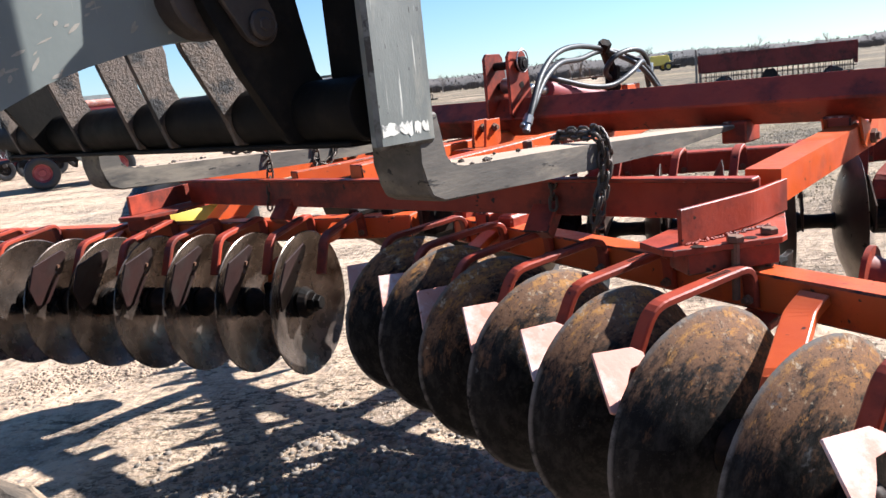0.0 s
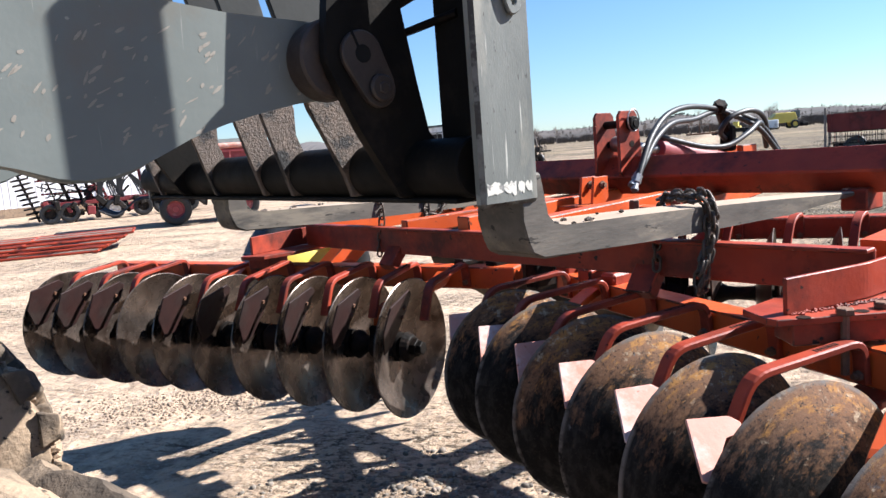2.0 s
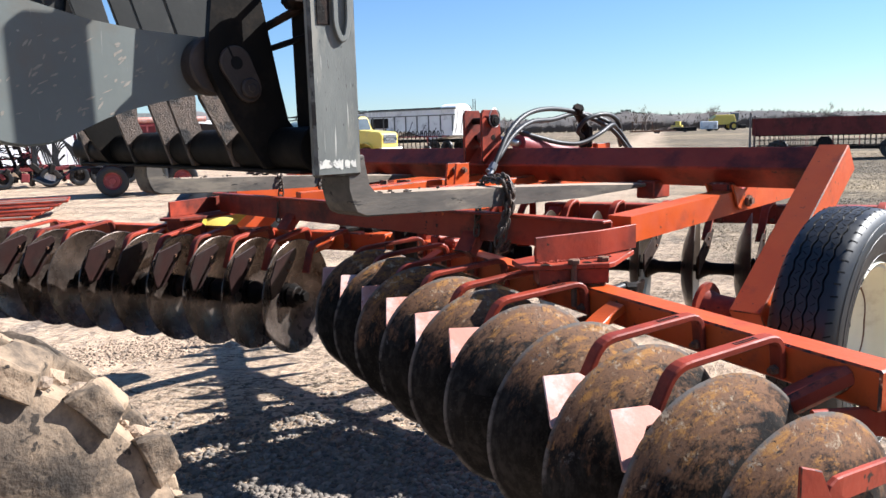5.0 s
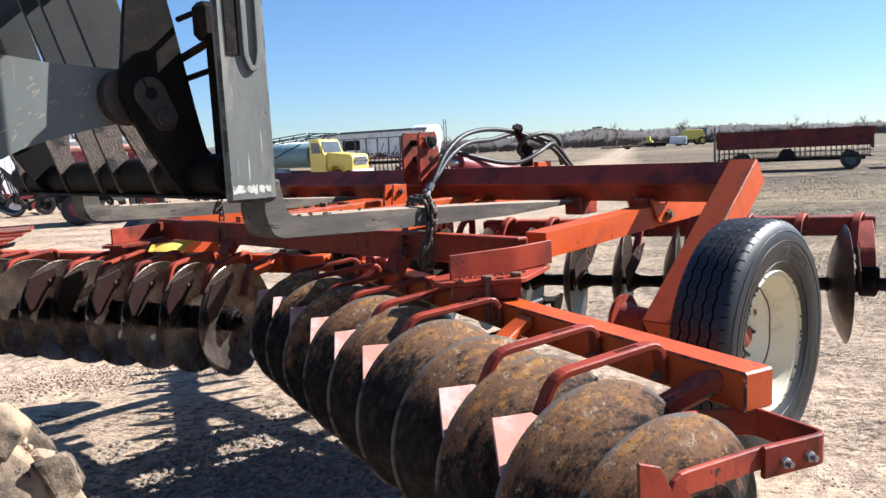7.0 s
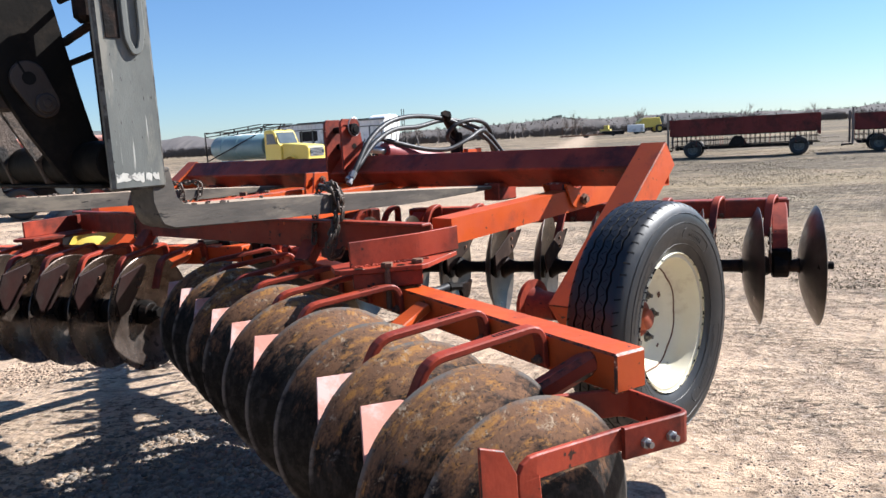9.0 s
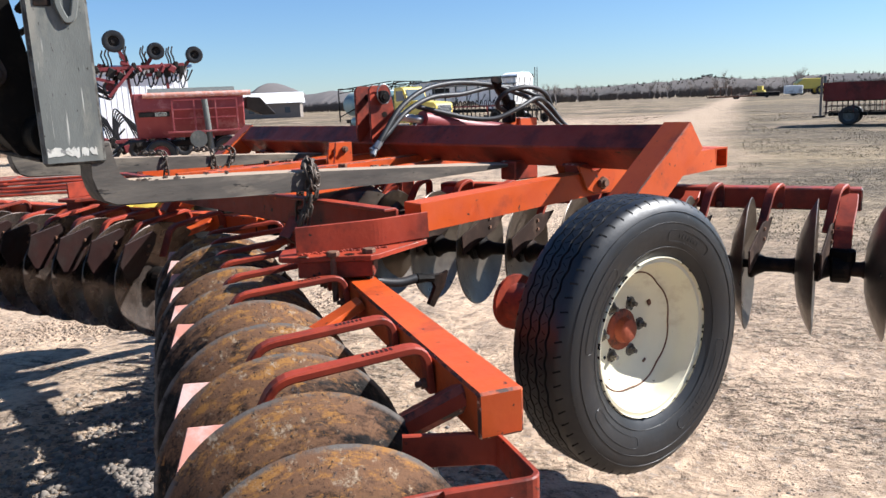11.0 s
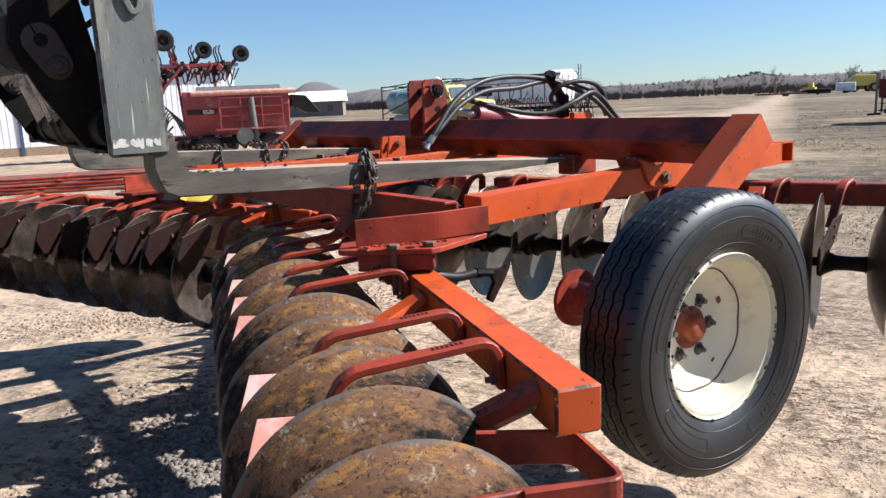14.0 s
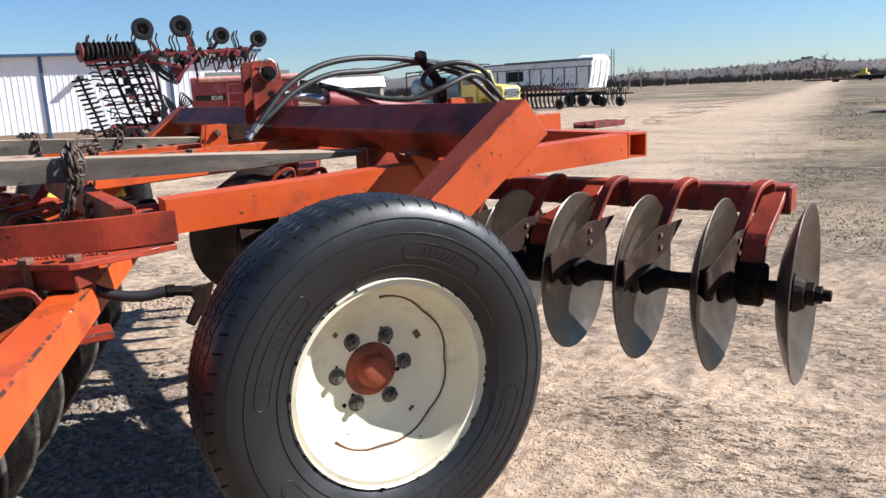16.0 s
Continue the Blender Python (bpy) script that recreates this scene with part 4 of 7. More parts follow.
def cylinder_and_hoses():
    skew[0] = VIEW_SHEAR @ Matrix.Translation((-0.095, 0.12, 0.045))
    bm = B()
    a, c = Vector((-2.132, 3.12, 1.70)), Vector((-2.15, 4.28, 1.52))
    d = (c - a).normalized()
    rod(bm, a + d * 0.34, c - d * 0.06, 0.05, None, 20, 0.004)
    rod(bm, a + d * 0.30, a + d * 0.36, 0.056, None, 20, 0.004)
    rod(bm, c - d * 0.08, c, 0.056, None, 20, 0.004)
    cyl = part("hydraulic_cylinder", bm, DRILLRED, harrow, "red hydraulic cylinder with a bright rod", smooth=True)
    bm = B()
    rod(bm, a, a + d * 0.34, 0.024, None, 16)
    rod(bm, a + Vector((-0.045, 0, 0)), a + Vector((0.045, 0, 0)), 0.04, None, 16, 0.004)
    part("cylinder_rod", bm, STEEL, cyl, "bright steel cylinder rod", smooth=True)
    for x in (-2.09, -2.21):
        bm = B()
        box(bm, (x - 0.02, 4.17, 1.44), (x + 0.02, 4.33, 1.63), 0.005)
        part("cylinder_anchor", bm, ORANGE, harrow)
    bm = B()
    box(bm, (-2.19, 4.12, 1.60), (-2.11, 4.18, 1.75), 0.01, Matrix())
    rod(bm, (-2.15, 4.15, 1.72), (-2.13, 4.02, 1.86), 0.03, None, 8, 0.004)
    rod(bm, (-2.13, 4.02, 1.845), (-2.10, 4.0, 1.885), 0.038, None, 6, 0.004)
    stand = part("hose_stand", bm, IRON, harrow, "dark hose holder")
    runs = (
        [(-1.915, 2.94, 1.535), (-1.93, 3.00, 1.60), (-1.97, 3.14, 1.73), (-2.02, 3.35, 1.83), (-2.07, 3.62, 1.868), (-2.12, 3.95, 1.855), (-2.10, 4.12, 1.81), (-2.05, 4.32, 1.72), (-2.02, 4.5, 1.56), (-2.05, 4.7, 1.50)],
        [(-1.935, 2.96, 1.545), (-1.95, 3.04, 1.60), (-1.99, 3.20, 1.71), (-2.04, 3.42, 1.785), (-2.09, 3.70, 1.80), (-2.13, 3.96, 1.835), (-2.13, 4.16, 1.83), (-2.08, 4.40, 1.74), (-2.05, 4.58, 1.56), (-2.08, 4.8, 1.50)],
        [(-2.13, 3.38, 1.735), (-2.10, 3.55, 1.69), (-2.06, 3.75, 1.645), (-2.02, 3.92, 1.64), (-2.0, 4.10, 1.70), (-2.03, 4.28, 1.755), (-2.08, 4.42, 1.72), (-2.10, 4.5, 1.6)],
        [(-2.16, 4.16, 1.66), (-2.12, 4.02, 1.72), (-2.07, 4.05, 1.80), (-2.04, 4.22, 1.83), (-2.06, 4.40, 1.78), (-2.10, 4.52, 1.64)],
    )
    for r in runs:
        bm = B()
        sweep(bm, smooth_path(r, 7), circle(0.0155, 10))
        part("hydraulic_hose", bm, HOSE, harrow, "black rubber hydraulic hose", smooth=True)
    for r in runs[:2]:
        bm = B()
        p, q = Vector(r[0]), Vector(r[1])
        d = (p - q).normalized()
        rod(bm, p - d * 0.02, p + d * 0.03, 0.019, None, 6, 0.002)
        rod(bm, p + d * 0.03, p + d * 0.055, 0.014, None, 12, 0.002)
        rod(bm, p + d * 0.055, p + d * 0.075, 0.018, None, 12, 0.002)
        part("hose_coupler", bm, STEEL, harrow, "steel hose coupler")
    # loose hose end under the frame
    skew[0] = Matrix.Translation((-0.02, 0.16, 0.045))
    bm = B()
    sweep(bm, smooth_path([(-0.67, 1.80, 1.27), (-0.65, 1.84, 1.20), (-0.63, 1.91, 1.145), (-0.61, 2.0, 1.122), (-0.60, 2.075, 1.127)], 7), circle(0.017, 10))
    ho = part("hydraulic_hose", bm, HOSE, harrow, smooth=True)
    bm = B()
    rod(bm, (-0.60, 2.075, 1.127), (-0.60, 2.10, 1.124), 0.02, None, 8)
    rod(bm, (-0.60, 2.10, 1.124), (-0.60, 2.15, 1.116), 0.016, None, 8)
    m = Matrix.Translation((-0.60, 0, 0)) @ Matrix(((0, 0, 1, 0), (1, 0, 0, 0), (0, 1, 0, 0), (0, 0, 0, 1)))
    plate(bm, [(2.12, 1.128), (2.20, 1.126), (2.218, 1.135), (2.20, 1.08), (2.145, 1.005), (2.122, 1.02), (2.158, 1.08), (2.15, 1.10), (2.11, 1.112)], 0.02, m, 0.002)
    part("hose_cap", bm, IRON, ho)


cylinder_and_hoses()
skew[0] = None


def transport_wheel(centre, side):
    """Tyre, rim and hub; x outwards."""
    m = Matrix.Translation(centre) @ (Matrix() if side > 0 else Matrix.Rotation(math.pi, 4, "Z")) @ Matrix.Rotation(radians(90), 4, "Y") @ Matrix.Diagonal((0.962, 0.962, 0.89, 1))
    R, hw = 0.445, 0.125
    bm = B()
    side_prof = [(0.262, -0.085), (0.275, -0.098), (0.31, -0.118), (0.35, -0.13), (0.385, -0.13), (0.41, -0.122), (0.428, -0.108), (0.436, -0.098), (0.4395, -0.088)]

    def swell(bm):
        """Fattens the tyre outwards from its bead."""
        back = m.inverted()
        for v in bm.verts:
            q = back @ v.co
            r = math.hypot(q.x, q.y)
            f = (0.262 + (r - 0.262) * 1.12) / r if r > 0.262 else 1.0
            v.co = m @ Vector((q.x * f, q.y * f, q.z))
        return bm

    def crown(z):
        return R - 0.006 * (z / 0.09) ** 2

    tread = []
    for zc in (-0.060, -0.020, 0.020, 0.060):
        tread += [(crown(zc - 0.0042), zc - 0.0042), (crown(zc) - 0.009, zc - 0.0028), (crown(zc) - 0.009, zc + 0.0028), (crown(zc + 0.0042), zc + 0.0042)]
        if zc < 0.05:
            tread.append((crown(zc + 0.02), zc + 0.02))
    lathe(bm, side_prof + tread + [(r, -q) for r, q in side_prof[::-1]], Matrix(), 180)
    for v in bm.verts:
        if math.hypot(v.co.x, v.co.y) > R - 0.02 and abs(v.co.z) < 0.075:
            k = round(math.atan2(v.co.y, v.co.x) / (2 * math.pi / 180))
            v.co.z += (0.0045, 0.0, -0.0045, 0.0)[k % 4]
    bm.transform(m)
    tyre = part("tyre", swell(bm), RUBBER, harrow, "black ribbed implement tyre", smooth=True)
    # shoulder sipes
    for sg in (1, -1):
        bm = B()
        for i in range(64):
            a = 2 * math.pi * i / 64
            mm = m @ Matrix.Rotation(a, 4, "Z") @ Matrix.Translation((0.4335, 0, sg * 0.1005)) @ Matrix.Rotation(radians(-38 * sg), 4, "Y") @ Matrix.Rotation(radians(16), 4, "X")
            box(bm, (-0.006, -0.0026, -0.012), (0.0006, 0.0026, 0.012), 0, mm)
        tagged(part("tread_pattern", swell(bm), GROOVE, tyre), kind="stuff")
    for zc in (-0.040, 0.0, 0.040):
        bm = B()
        for i in range(110):
            a = 2 * math.pi * (i + 0.4) / 110
            mm = m @ Matrix.Rotation(a, 4, "Z") @ Matrix.Translation((crown(zc), 0, zc)) @ Matrix.Rotation(radians(35 if i % 2 else -35), 4, "X")
            box(bm, (-0.004, -0.0014, -0.010), (0.0004, 0.0014, 0.010), 0, mm)
        tagged(part("tread_pattern", swell(bm), GROOVE, tyre), kind="stuff")
    # raised sidewall rings and panels
    bm = B()
    for r, z in ((0.30, 0.1145), (0.372, 0.1312), (0.404, 0.126)):
        sweep(bm, [m @ Vector((r * math.cos(a), r * math.sin(a), z)) for a in (2 * math.pi * i / 72 for i in range(72))], circle(0.0010, 6), closed=True)
    for a0, a1 in ((20, 75), (140, 172), (222, 262), (300, 338)):
        ring = [(0.352, radians(a0 + (a1 - a0) * i / 12)) for i in range(13)]
        ring += [(0.335 + 0.017 * math.cos(b), radians(a1 + 3.0 * math.sin(b))) for b in (math.pi * i / 6 for i in range(1, 6))]
        ring += [(0.318, radians(a1 - (a1 - a0) * i / 12)) for i in range(13)]
        ring += [(0.335 - 0.017 * math.cos(b), radians(a0 - 3.0 * math.sin(b))) for b in (math.pi * i / 6 for i in range(1, 6))]
        sweep(bm, [m @ Vector((r * math.cos(a), r * math.sin(a), 0.1225 + (r - 0.318) * 0.25)) for r, a in ring], circle(0.0006, 6), closed=True)
    part("sidewall_rib", swell(bm), RUBBER, tyre)
    bm = B()
    for a0, a1, nn in ((28, 50, 6), (54, 70, 9), (146, 166, 7), (228, 256, 8)):
        for i in range(nn):
            a = radians(a0 + (a1 - a0) * (i + 0.5) / nn)
            mm = m @ Matrix.Rotation(a, 4, "Z") @ Matrix.Translation((0.335, 0, 0.1265)) @ Matrix.Rotation(radians(-14), 4, "Y")
            box(bm, (-0.007, -0.003, -0.002), (0.007, 0.003, 0.0003), 0, mm)
    tagged(part("sidewall_marking", swell(bm), RUBBER, tyre, "unreadable raised sidewall marking"), kind="stuff")
    bm = B()
    prof = [(0.268, 0.102), (0.272, 0.094), (0.264, 0.088), (0.252, 0.09), (0.242, 0.070), (0.236, 0.035), (0.228, 0.015), (0.214, 0.0), (0.206, -0.008), (0.195, -0.010), (0.178, -0.025), (0.15, -0.046), (0.12, -0.053), (0.045, -0.053),
            (0.045, -0.061), (0.15, -0.056), (0.20, -0.025), (0.23, -0.045), (0.262, -0.100), (0.268, -0.106)]
    lathe(bm, prof, m, 72)
    rim = part("rim", bm, CREAM if side > 0 else YELLOW, harrow, "cream painted steel rim with chipped paint", smooth=True)
    bm = B()
    sweep(bm, [m @ Vector(((0.198 + 0.009 * abs(math.sin(4 * a))) * math.cos(a), (0.198 + 0.009 * abs(math.sin(4 * a))) * math.sin(a), -0.0065)) for a in (radians(-40 + 215 * i / 40) for i in range(41))], circle(0.0028, 6))
    part("rim_seam", bm, RUSTY, rim, "rusty weld seam")
    bm = B()
    lathe(bm, [(0, 0.066), (0.03, 0.066), (0.04, 0.058), (0.042, 0.046), (0.046, 0.032), (0.062, 0.030), (0.071, 0.024), (0.074, 0.012), (0.0, 0.012)], m @ Matrix.Translation((0, 0, -0.072)), 28)
    hub = part("hub", bm, HUBRUST, rim, "dark rusty hub cap", smooth=True)
    nut_rs = random.Random(41)
    for k in range(6):
        bm = B()
        a = radians(30 + 60 * k)
        o = m @ Vector((0.097 * math.cos(a), 0.097 * math.sin(a), -0.057))
        nut(bm, o, m.to_3x3() @ Vector((0, 0, 1)), 0.0145, 0.018)
        rod(bm, o, o + m.to_3x3() @ Vector((0, 0, 0.006)), 0.022, None, 14)
        part("wheel_nut", bm, NUTGREY, rim, "dull steel wheel nut")
        for j in range(3):
            bm = B()
            b, sz = a + nut_rs.uniform(-0.28, 0.28), nut_rs.uniform(0.004, 0.009)
            mm = m @ Matrix.Rotation(b, 4, "Z") @ Matrix.Translation((0.097 + nut_rs.uniform(-0.02, 0.026), 0, -0.0535)) @ Matrix.Rotation(nut_rs.uniform(0, 3), 4, "Z")
            plate(bm, [(-sz, -sz * 0.6), (sz * 0.2, -sz), (sz, 0), (sz * 0.3, sz * 0.8), (-sz * 0.7, sz * 0.5)], 0.002, mm, 0)
            part("rust_chip", bm, IRON, rim, "dark chip in the paint")
    for j in range(34):
        bm = B()
        b, sz = nut_rs.uniform(0, 6.28), nut_rs.uniform(0.002, 0.006)
        mm = m @ Matrix.Rotation(b, 4, "Z") @ Matrix.Translation((0.270, 0, 0.0985)) @ Matrix.Rotation(radians(90), 4, "Y")
        plate(bm, [(-0.003, -sz), (0.004, -sz * 0.7), (0.003, sz * 0.8), (-0.004, sz)], 0.0035, mm, 0)
        part("rust_chip", bm, IRON, rim, "dark chip in the rim edge")
    for a, r, sz in ((118, 0.155, 0.011), (38, 0.17, 0.008), (-140, 0.15, 0.006), (-30, 0.18, 0.006)):
        bm = B()
        mm = m @ Matrix.Rotation(radians(a), 4, "Z") @ Matrix.Translation((r, 0, -0.057 + max(0, r - 0.12) * 0.5))
        box(bm, (-sz, -sz, -0.002), (sz, sz, 0.0015), 0, mm)
        part("rust_chip", bm, RUSTY, rim)


transport_wheel((0.078, 2.596, 1.044), 1)
transport_wheel((2 * MID - 0.078, 2.36, 1.044), -1)


# ---- wheel loader with pallet forks, in the same axes ----
loader = thing("wheel_loader", "grey loader boom and fork carriage, muddy and worn", "loader", YARD)
UZ = Matrix(((0, 0, 1, 0), (1, 0, 0, 0), (0, 1, 0, 0), (0, 0, 0, 1)))


def at_x(x):
    return Matrix.Translation((x, 0, 0)) @ UZ


def carriage():
    for side, x in ((1, -1.17), (-1, -3.55)):
        bm = B()
        box(bm, (x + 0.04, 1.155, 1.607), (x + 0.075, 1.342, 2.78), 0.010)
        post = part("carriage_post", bm, GREYW, loader, "scratched grey carriage post")
        # black box added for the post's dark rear, placed to fit the camera's view
        bm = B()
        box(bm, (x - 0.17, 1.24, 1.64), (x + 0.04, 1.335, 2.22), 0.008)
        part("post_channel", bm, BLACK, post, "black box filling in the dark rear of the post")
        bm = B()
        box(bm, (x + 0.0755, 1.185, 2.10), (x + 0.079, 1.235, 2.62), 0.012)
        part("slot", bm, IRON, post, "black greasy slot")
        bm = B()
        sweep(bm, bent([(x + 0.083, 1.252, 2.75), (x + 0.083, 1.252, 2.10), (x + 0.083, 1.272, 2.055), (x + 0.083, 1.292, 2.065), (x + 0.083, 1.305, 2.12), (x + 0.083, 1.31, 2.75)], 0.02), flat(0.012, 0.02), (1, 0, 0))
        part("latch_bar", bm, GREYW, post)
        bm = B()
        for y1, y2, z1, z2, seed in ((1.168, 1.262, 1.628, 1.668, 5), (1.268, 1.315, 1.632, 1.664, 8)):
            rs = random.Random(seed)
            n = 12
            lo = [(y1 + (y2 - y1) * i / n, z1 + rs.uniform(0, 0.012) + (0.012 if 5 < i < 8 else 0)) for i in range(n + 1)]
            hi = [(y1 + (y2 - y1) * i / n, z2 - rs.uniform(0, 0.012)) for i in range(n + 1)]
            va, vb = [bm.verts.new((x + 0.0762, *q)) for q in lo], [bm.verts.new((x + 0.0762, *q)) for q in hi]
            for i in range(n):
                bm.faces.new((va[i], va[i + 1], vb[i + 1], vb[i]))
        bmesh.ops.recalc_face_normals(bm, faces=bm.faces)
        part("worn_sticker", bm, WHITE, post, "worn white sticker remnant")
    bm = B()
    rod(bm, (-1.165, 1.215, 1.703), (-3.55, 1.215, 1.703), 0.076, None, 28, 0.004)
    part("carriage_tube", bm, BLACK, loader, "muddy black lower carriage tube", smooth=True)
    bm = B()
    rod(bm, (-1.165, 1.215, 2.70), (-3.55, 1.215, 2.70), 0.05, None, 20, 0.004)
    part("carriage_shaft", bm, BLACK, loader, smooth=True)
    bm = B()
    box(bm, (-3.52, 1.16, 1.618), (-1.20, 1.30, 1.632), 0.004)
    part("carriage_lip", bm, BLACK, loader)
    slim = [(1.15, 1.635), (1.26, 1.63), (1.24, 1.745), (1.198, 1.772), (1.175, 1.83), (1.182, 1.91), (1.0, 2.64), (0.84, 2.64), (1.07, 1.885), (1.126, 1.71)]
    broad = [(1.15, 1.635), (1.27, 1.63), (1.275, 1.74), (1.235, 1.84), (1.172, 1.915), (1.0, 2.64), (0.80, 2.64), (1.032, 1.885), (1.132, 1.70)]
    for x, out in ((-1.655, broad), (-2.02, slim), (-2.23, slim), (-2.66, slim), (-2.99, slim), (-3.3, slim)):
        bm = B()
        cut = [(q.x, q.y) for q in (Vector(p) for p in out)]
        k = [i for i, p in enumerate(cut) if p[1] > 2.0][0]
        (r1, z1), (r2, z2), (l2, _), (l1, y1) = cut[k - 1], cut[k], cut[k + 1], cut[k + 2]
        rr, ll = r1 + (r2 - r1) * (2.08 - z1) / (z2 - z1), l1 + (l2 - l1) * (2.08 - y1) / (z2 - y1)
        plate(bm, cut[:k] + [(rr, 2.08), (ll, 2.08)] + cut[k + 2:], 0.022, at_x(x), 0.003)
        rib = part("carriage_rib", bm, MUD, loader, "mud-caked leaning rib plate")
        bm = B()
        plate(bm, [(ll, 2.08), (rr, 2.08), (r2, z2), (l2, z2)], 0.022, at_x(x), 0.003)
        part("rib_top", bm, CARR, rib, "dark grey upper rib")
    # fork hooks and hanging gear beside the post
    bm = B()
    rod(bm, (-1.24, 1.235, 2.18), (-1.45, 1.20, 2.13), 0.015, None, 8)
    rod(bm, (-1.24, 1.24, 2.08), (-1.45, 1.19, 2.05), 0.011, None, 8)
    rod(bm, (-1.24, 1.235, 2.29), (-1.45, 1.20, 2.27), 0.011, None, 8)
    box(bm, (-1.30, 1.17, 2.17), (-1.22, 1.25, 2.30), 0.02)
    part("latch_gear", bm, IRON, loader, "greasy black latch gear")


def pallet_fork(x):
    f = thing("pallet_fork", "worn grey steel pallet fork with a paler tan top", "pallet fork", YARD, "pallet forks")
    w = 0.17
    bm = B()
    out = [(1.28, 1.72), (1.28, 1.605), (1.288, 1.555), (1.305, 1.52), (1.345, 1.502), (1.755, 1.488), (2.03, 1.480), (2.6, 1.470), (3.16, 1.486), (3.19, 1.493), (3.16, 1.50), (2.52, 1.532), (2.0, 1.558), (1.76, 1.568), (1.43, 1.573), (1.385, 1.582), (1.36, 1.61), (1.35, 1.72)]
    plate(bm, out, w, at_x(x), 0.006)
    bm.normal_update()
    # upward faces beyond the heel take the paler tan
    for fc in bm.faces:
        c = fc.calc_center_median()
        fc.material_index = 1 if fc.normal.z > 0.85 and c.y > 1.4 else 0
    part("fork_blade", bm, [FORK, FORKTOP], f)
    bm = B()
    for k in range(26):
        random.seed(k + int(x * 10))
        p = Vector((x + random.uniform(-0.06, 0.06), random.choice([random.uniform(1.36, 1.5), random.uniform(1.4, 1.8)]), 1.574))
        r = random.uniform(0.004, 0.012)
        bmesh.ops.create_icosphere(bm, subdivisions=1, radius=r, matrix=Matrix.Translation(p) @ Matrix.Diagonal((1, 1.3, 0.8, 1)))
    tagged(part("dirt_crumbs", bm, MUD, f, "dirt crumbs on the heel"), kind="stuff")
    return f


def boom(side):
    x = -1.563 if side > 0 else -3.137
    bm = B()
    out = [(1.071, 1.895), (1.11, 1.94), (1.11, 2.03), (1.06, 2.072), (0.98, 2.081), (0.88, 2.087), (0.78, 2.093), (0.70, 2.104), (0.63, 2.114), (0.3, 2.20), (-0.3, 2.43), (-1.1, 2.74), (-2.2, 3.0), (-2.2, 2.55), (-1.1, 2.27),
           (-0.3, 1.97), (0.05, 1.85), (0.20, 1.80), (0.31, 1.768), (0.376, 1.738), (0.428, 1.729), (0.484, 1.732), (0.526, 1.743), (0.583, 1.772), (0.664, 1.81), (0.748, 1.838), (0.836, 1.860), (0.929, 1.879), (0.994, 1.889)]
    plate(bm, out, 0.11, at_x(x), 0.006)
    bo = part("boom_arm", bm, GREY, loader, "scratched grey curved loader boom arm")
    bm = B()
    rod(bm, (x + 0.05, 1.02, 1.982), (x + 0.13, 1.02, 1.982), 0.10, None, 32, 0.006)
    part("boom_boss", bm, KEEPER, bo, smooth=True)
    # chips down to the primer
    rs = random.Random(4)
    bm = B()
    for k in range(80):
        u, z = rs.uniform(0.25, 0.95), 0
        z = rs.uniform(1.80, 2.06) if u < 0.7 else rs.uniform(1.90, 2.06)
        ln, w, tilt = rs.uniform(0.006, 0.018), rs.uniform(0.0015, 0.0045), rs.uniform(0.2, 1.2)
        ring = [bm.verts.new((x + 0.0556, u + ln * math.cos(q) * math.cos(tilt) - w * math.sin(q) * math.sin(tilt), z + ln * math.cos(q) * math.sin(tilt) + w * math.sin(q) * math.cos(tilt))) for q in (2 * math.pi * i / 7 + rs.uniform(-0.3, 0.3) for i in range(7))]
        bm.faces.new(ring)
    bmesh.ops.recalc_face_normals(bm, faces=bm.faces)
    tagged(part("paint_chip", bm, CHIP, bo, "tan chips in the grey paint"), kind="stuff")
    xx = x + 0.153
    bm = B()
    plate(bm, [(1.155, 1.625), (1.31, 1.625), (1.31, 1.75), (1.283, 1.75), (1.250, 1.79), (1.228, 1.92), (1.198, 2.08), (1.166, 2.25), (1.13, 2.45), (1.03, 2.45), (1.002, 2.26), (0.976, 2.08), (0.962, 1.978), (0.977, 1.94), (1.043, 1.805), (1.131, 1.659)], 0.032, at_x(xx), 0.006)
    ln = part("carriage_link", bm, BLACK, loader, "black greasy carriage link plate")
    bm = B()
    c1, c2 = Vector((1.058, 1.986)), Vector((1.100, 1.903))
    d = (c2 - c1).normalized()
    pts = [c1 + 0.058 * Vector((math.cos(q), math.sin(q))) for q in (math.atan2(-d.y, -d.x) + math.pi / 2 - math.pi * i / 10 for i in range(11))][::-1]
    pts += [c2 + 0.048 * Vector((math.cos(q), math.sin(q))) for q in (math.atan2(d.y, d.x) - math.pi / 2 + math.pi * i / 10 for i in range(11))]
    plate(bm, [tuple(q) for q in pts], 0.018, at_x(xx + 0.025), 0.004)
    kp = part("pin_keeper", bm, KEEPER, ln, "brown worn pin keeper plate")
    bm = B()
    rod(bm, (xx + 0.034, *c1), (xx + 0.0355, *c1), 0.022, None, 20)
    bar(bm, (xx + 0.0345, c1.x - 0.005, c1.y), (xx + 0.0345, c1.x - 0.028, c1.y + 0.052), 0.006, 0.003, 0, (1, 0, 0))
    part("pin_end", bm, GROOVE, kp)
    bm = B()
    rod(bm, (xx + 0.034, *c2), (xx + 0.05, *c2), 0.034, None, 24, 0.005)
    rod(bm, (xx + 0.05, *c2), (xx + 0.056, *c2), 0.017, None, 6, 0.003)
    part("keeper_bolt", bm, KEEPER, kp)
    return bo


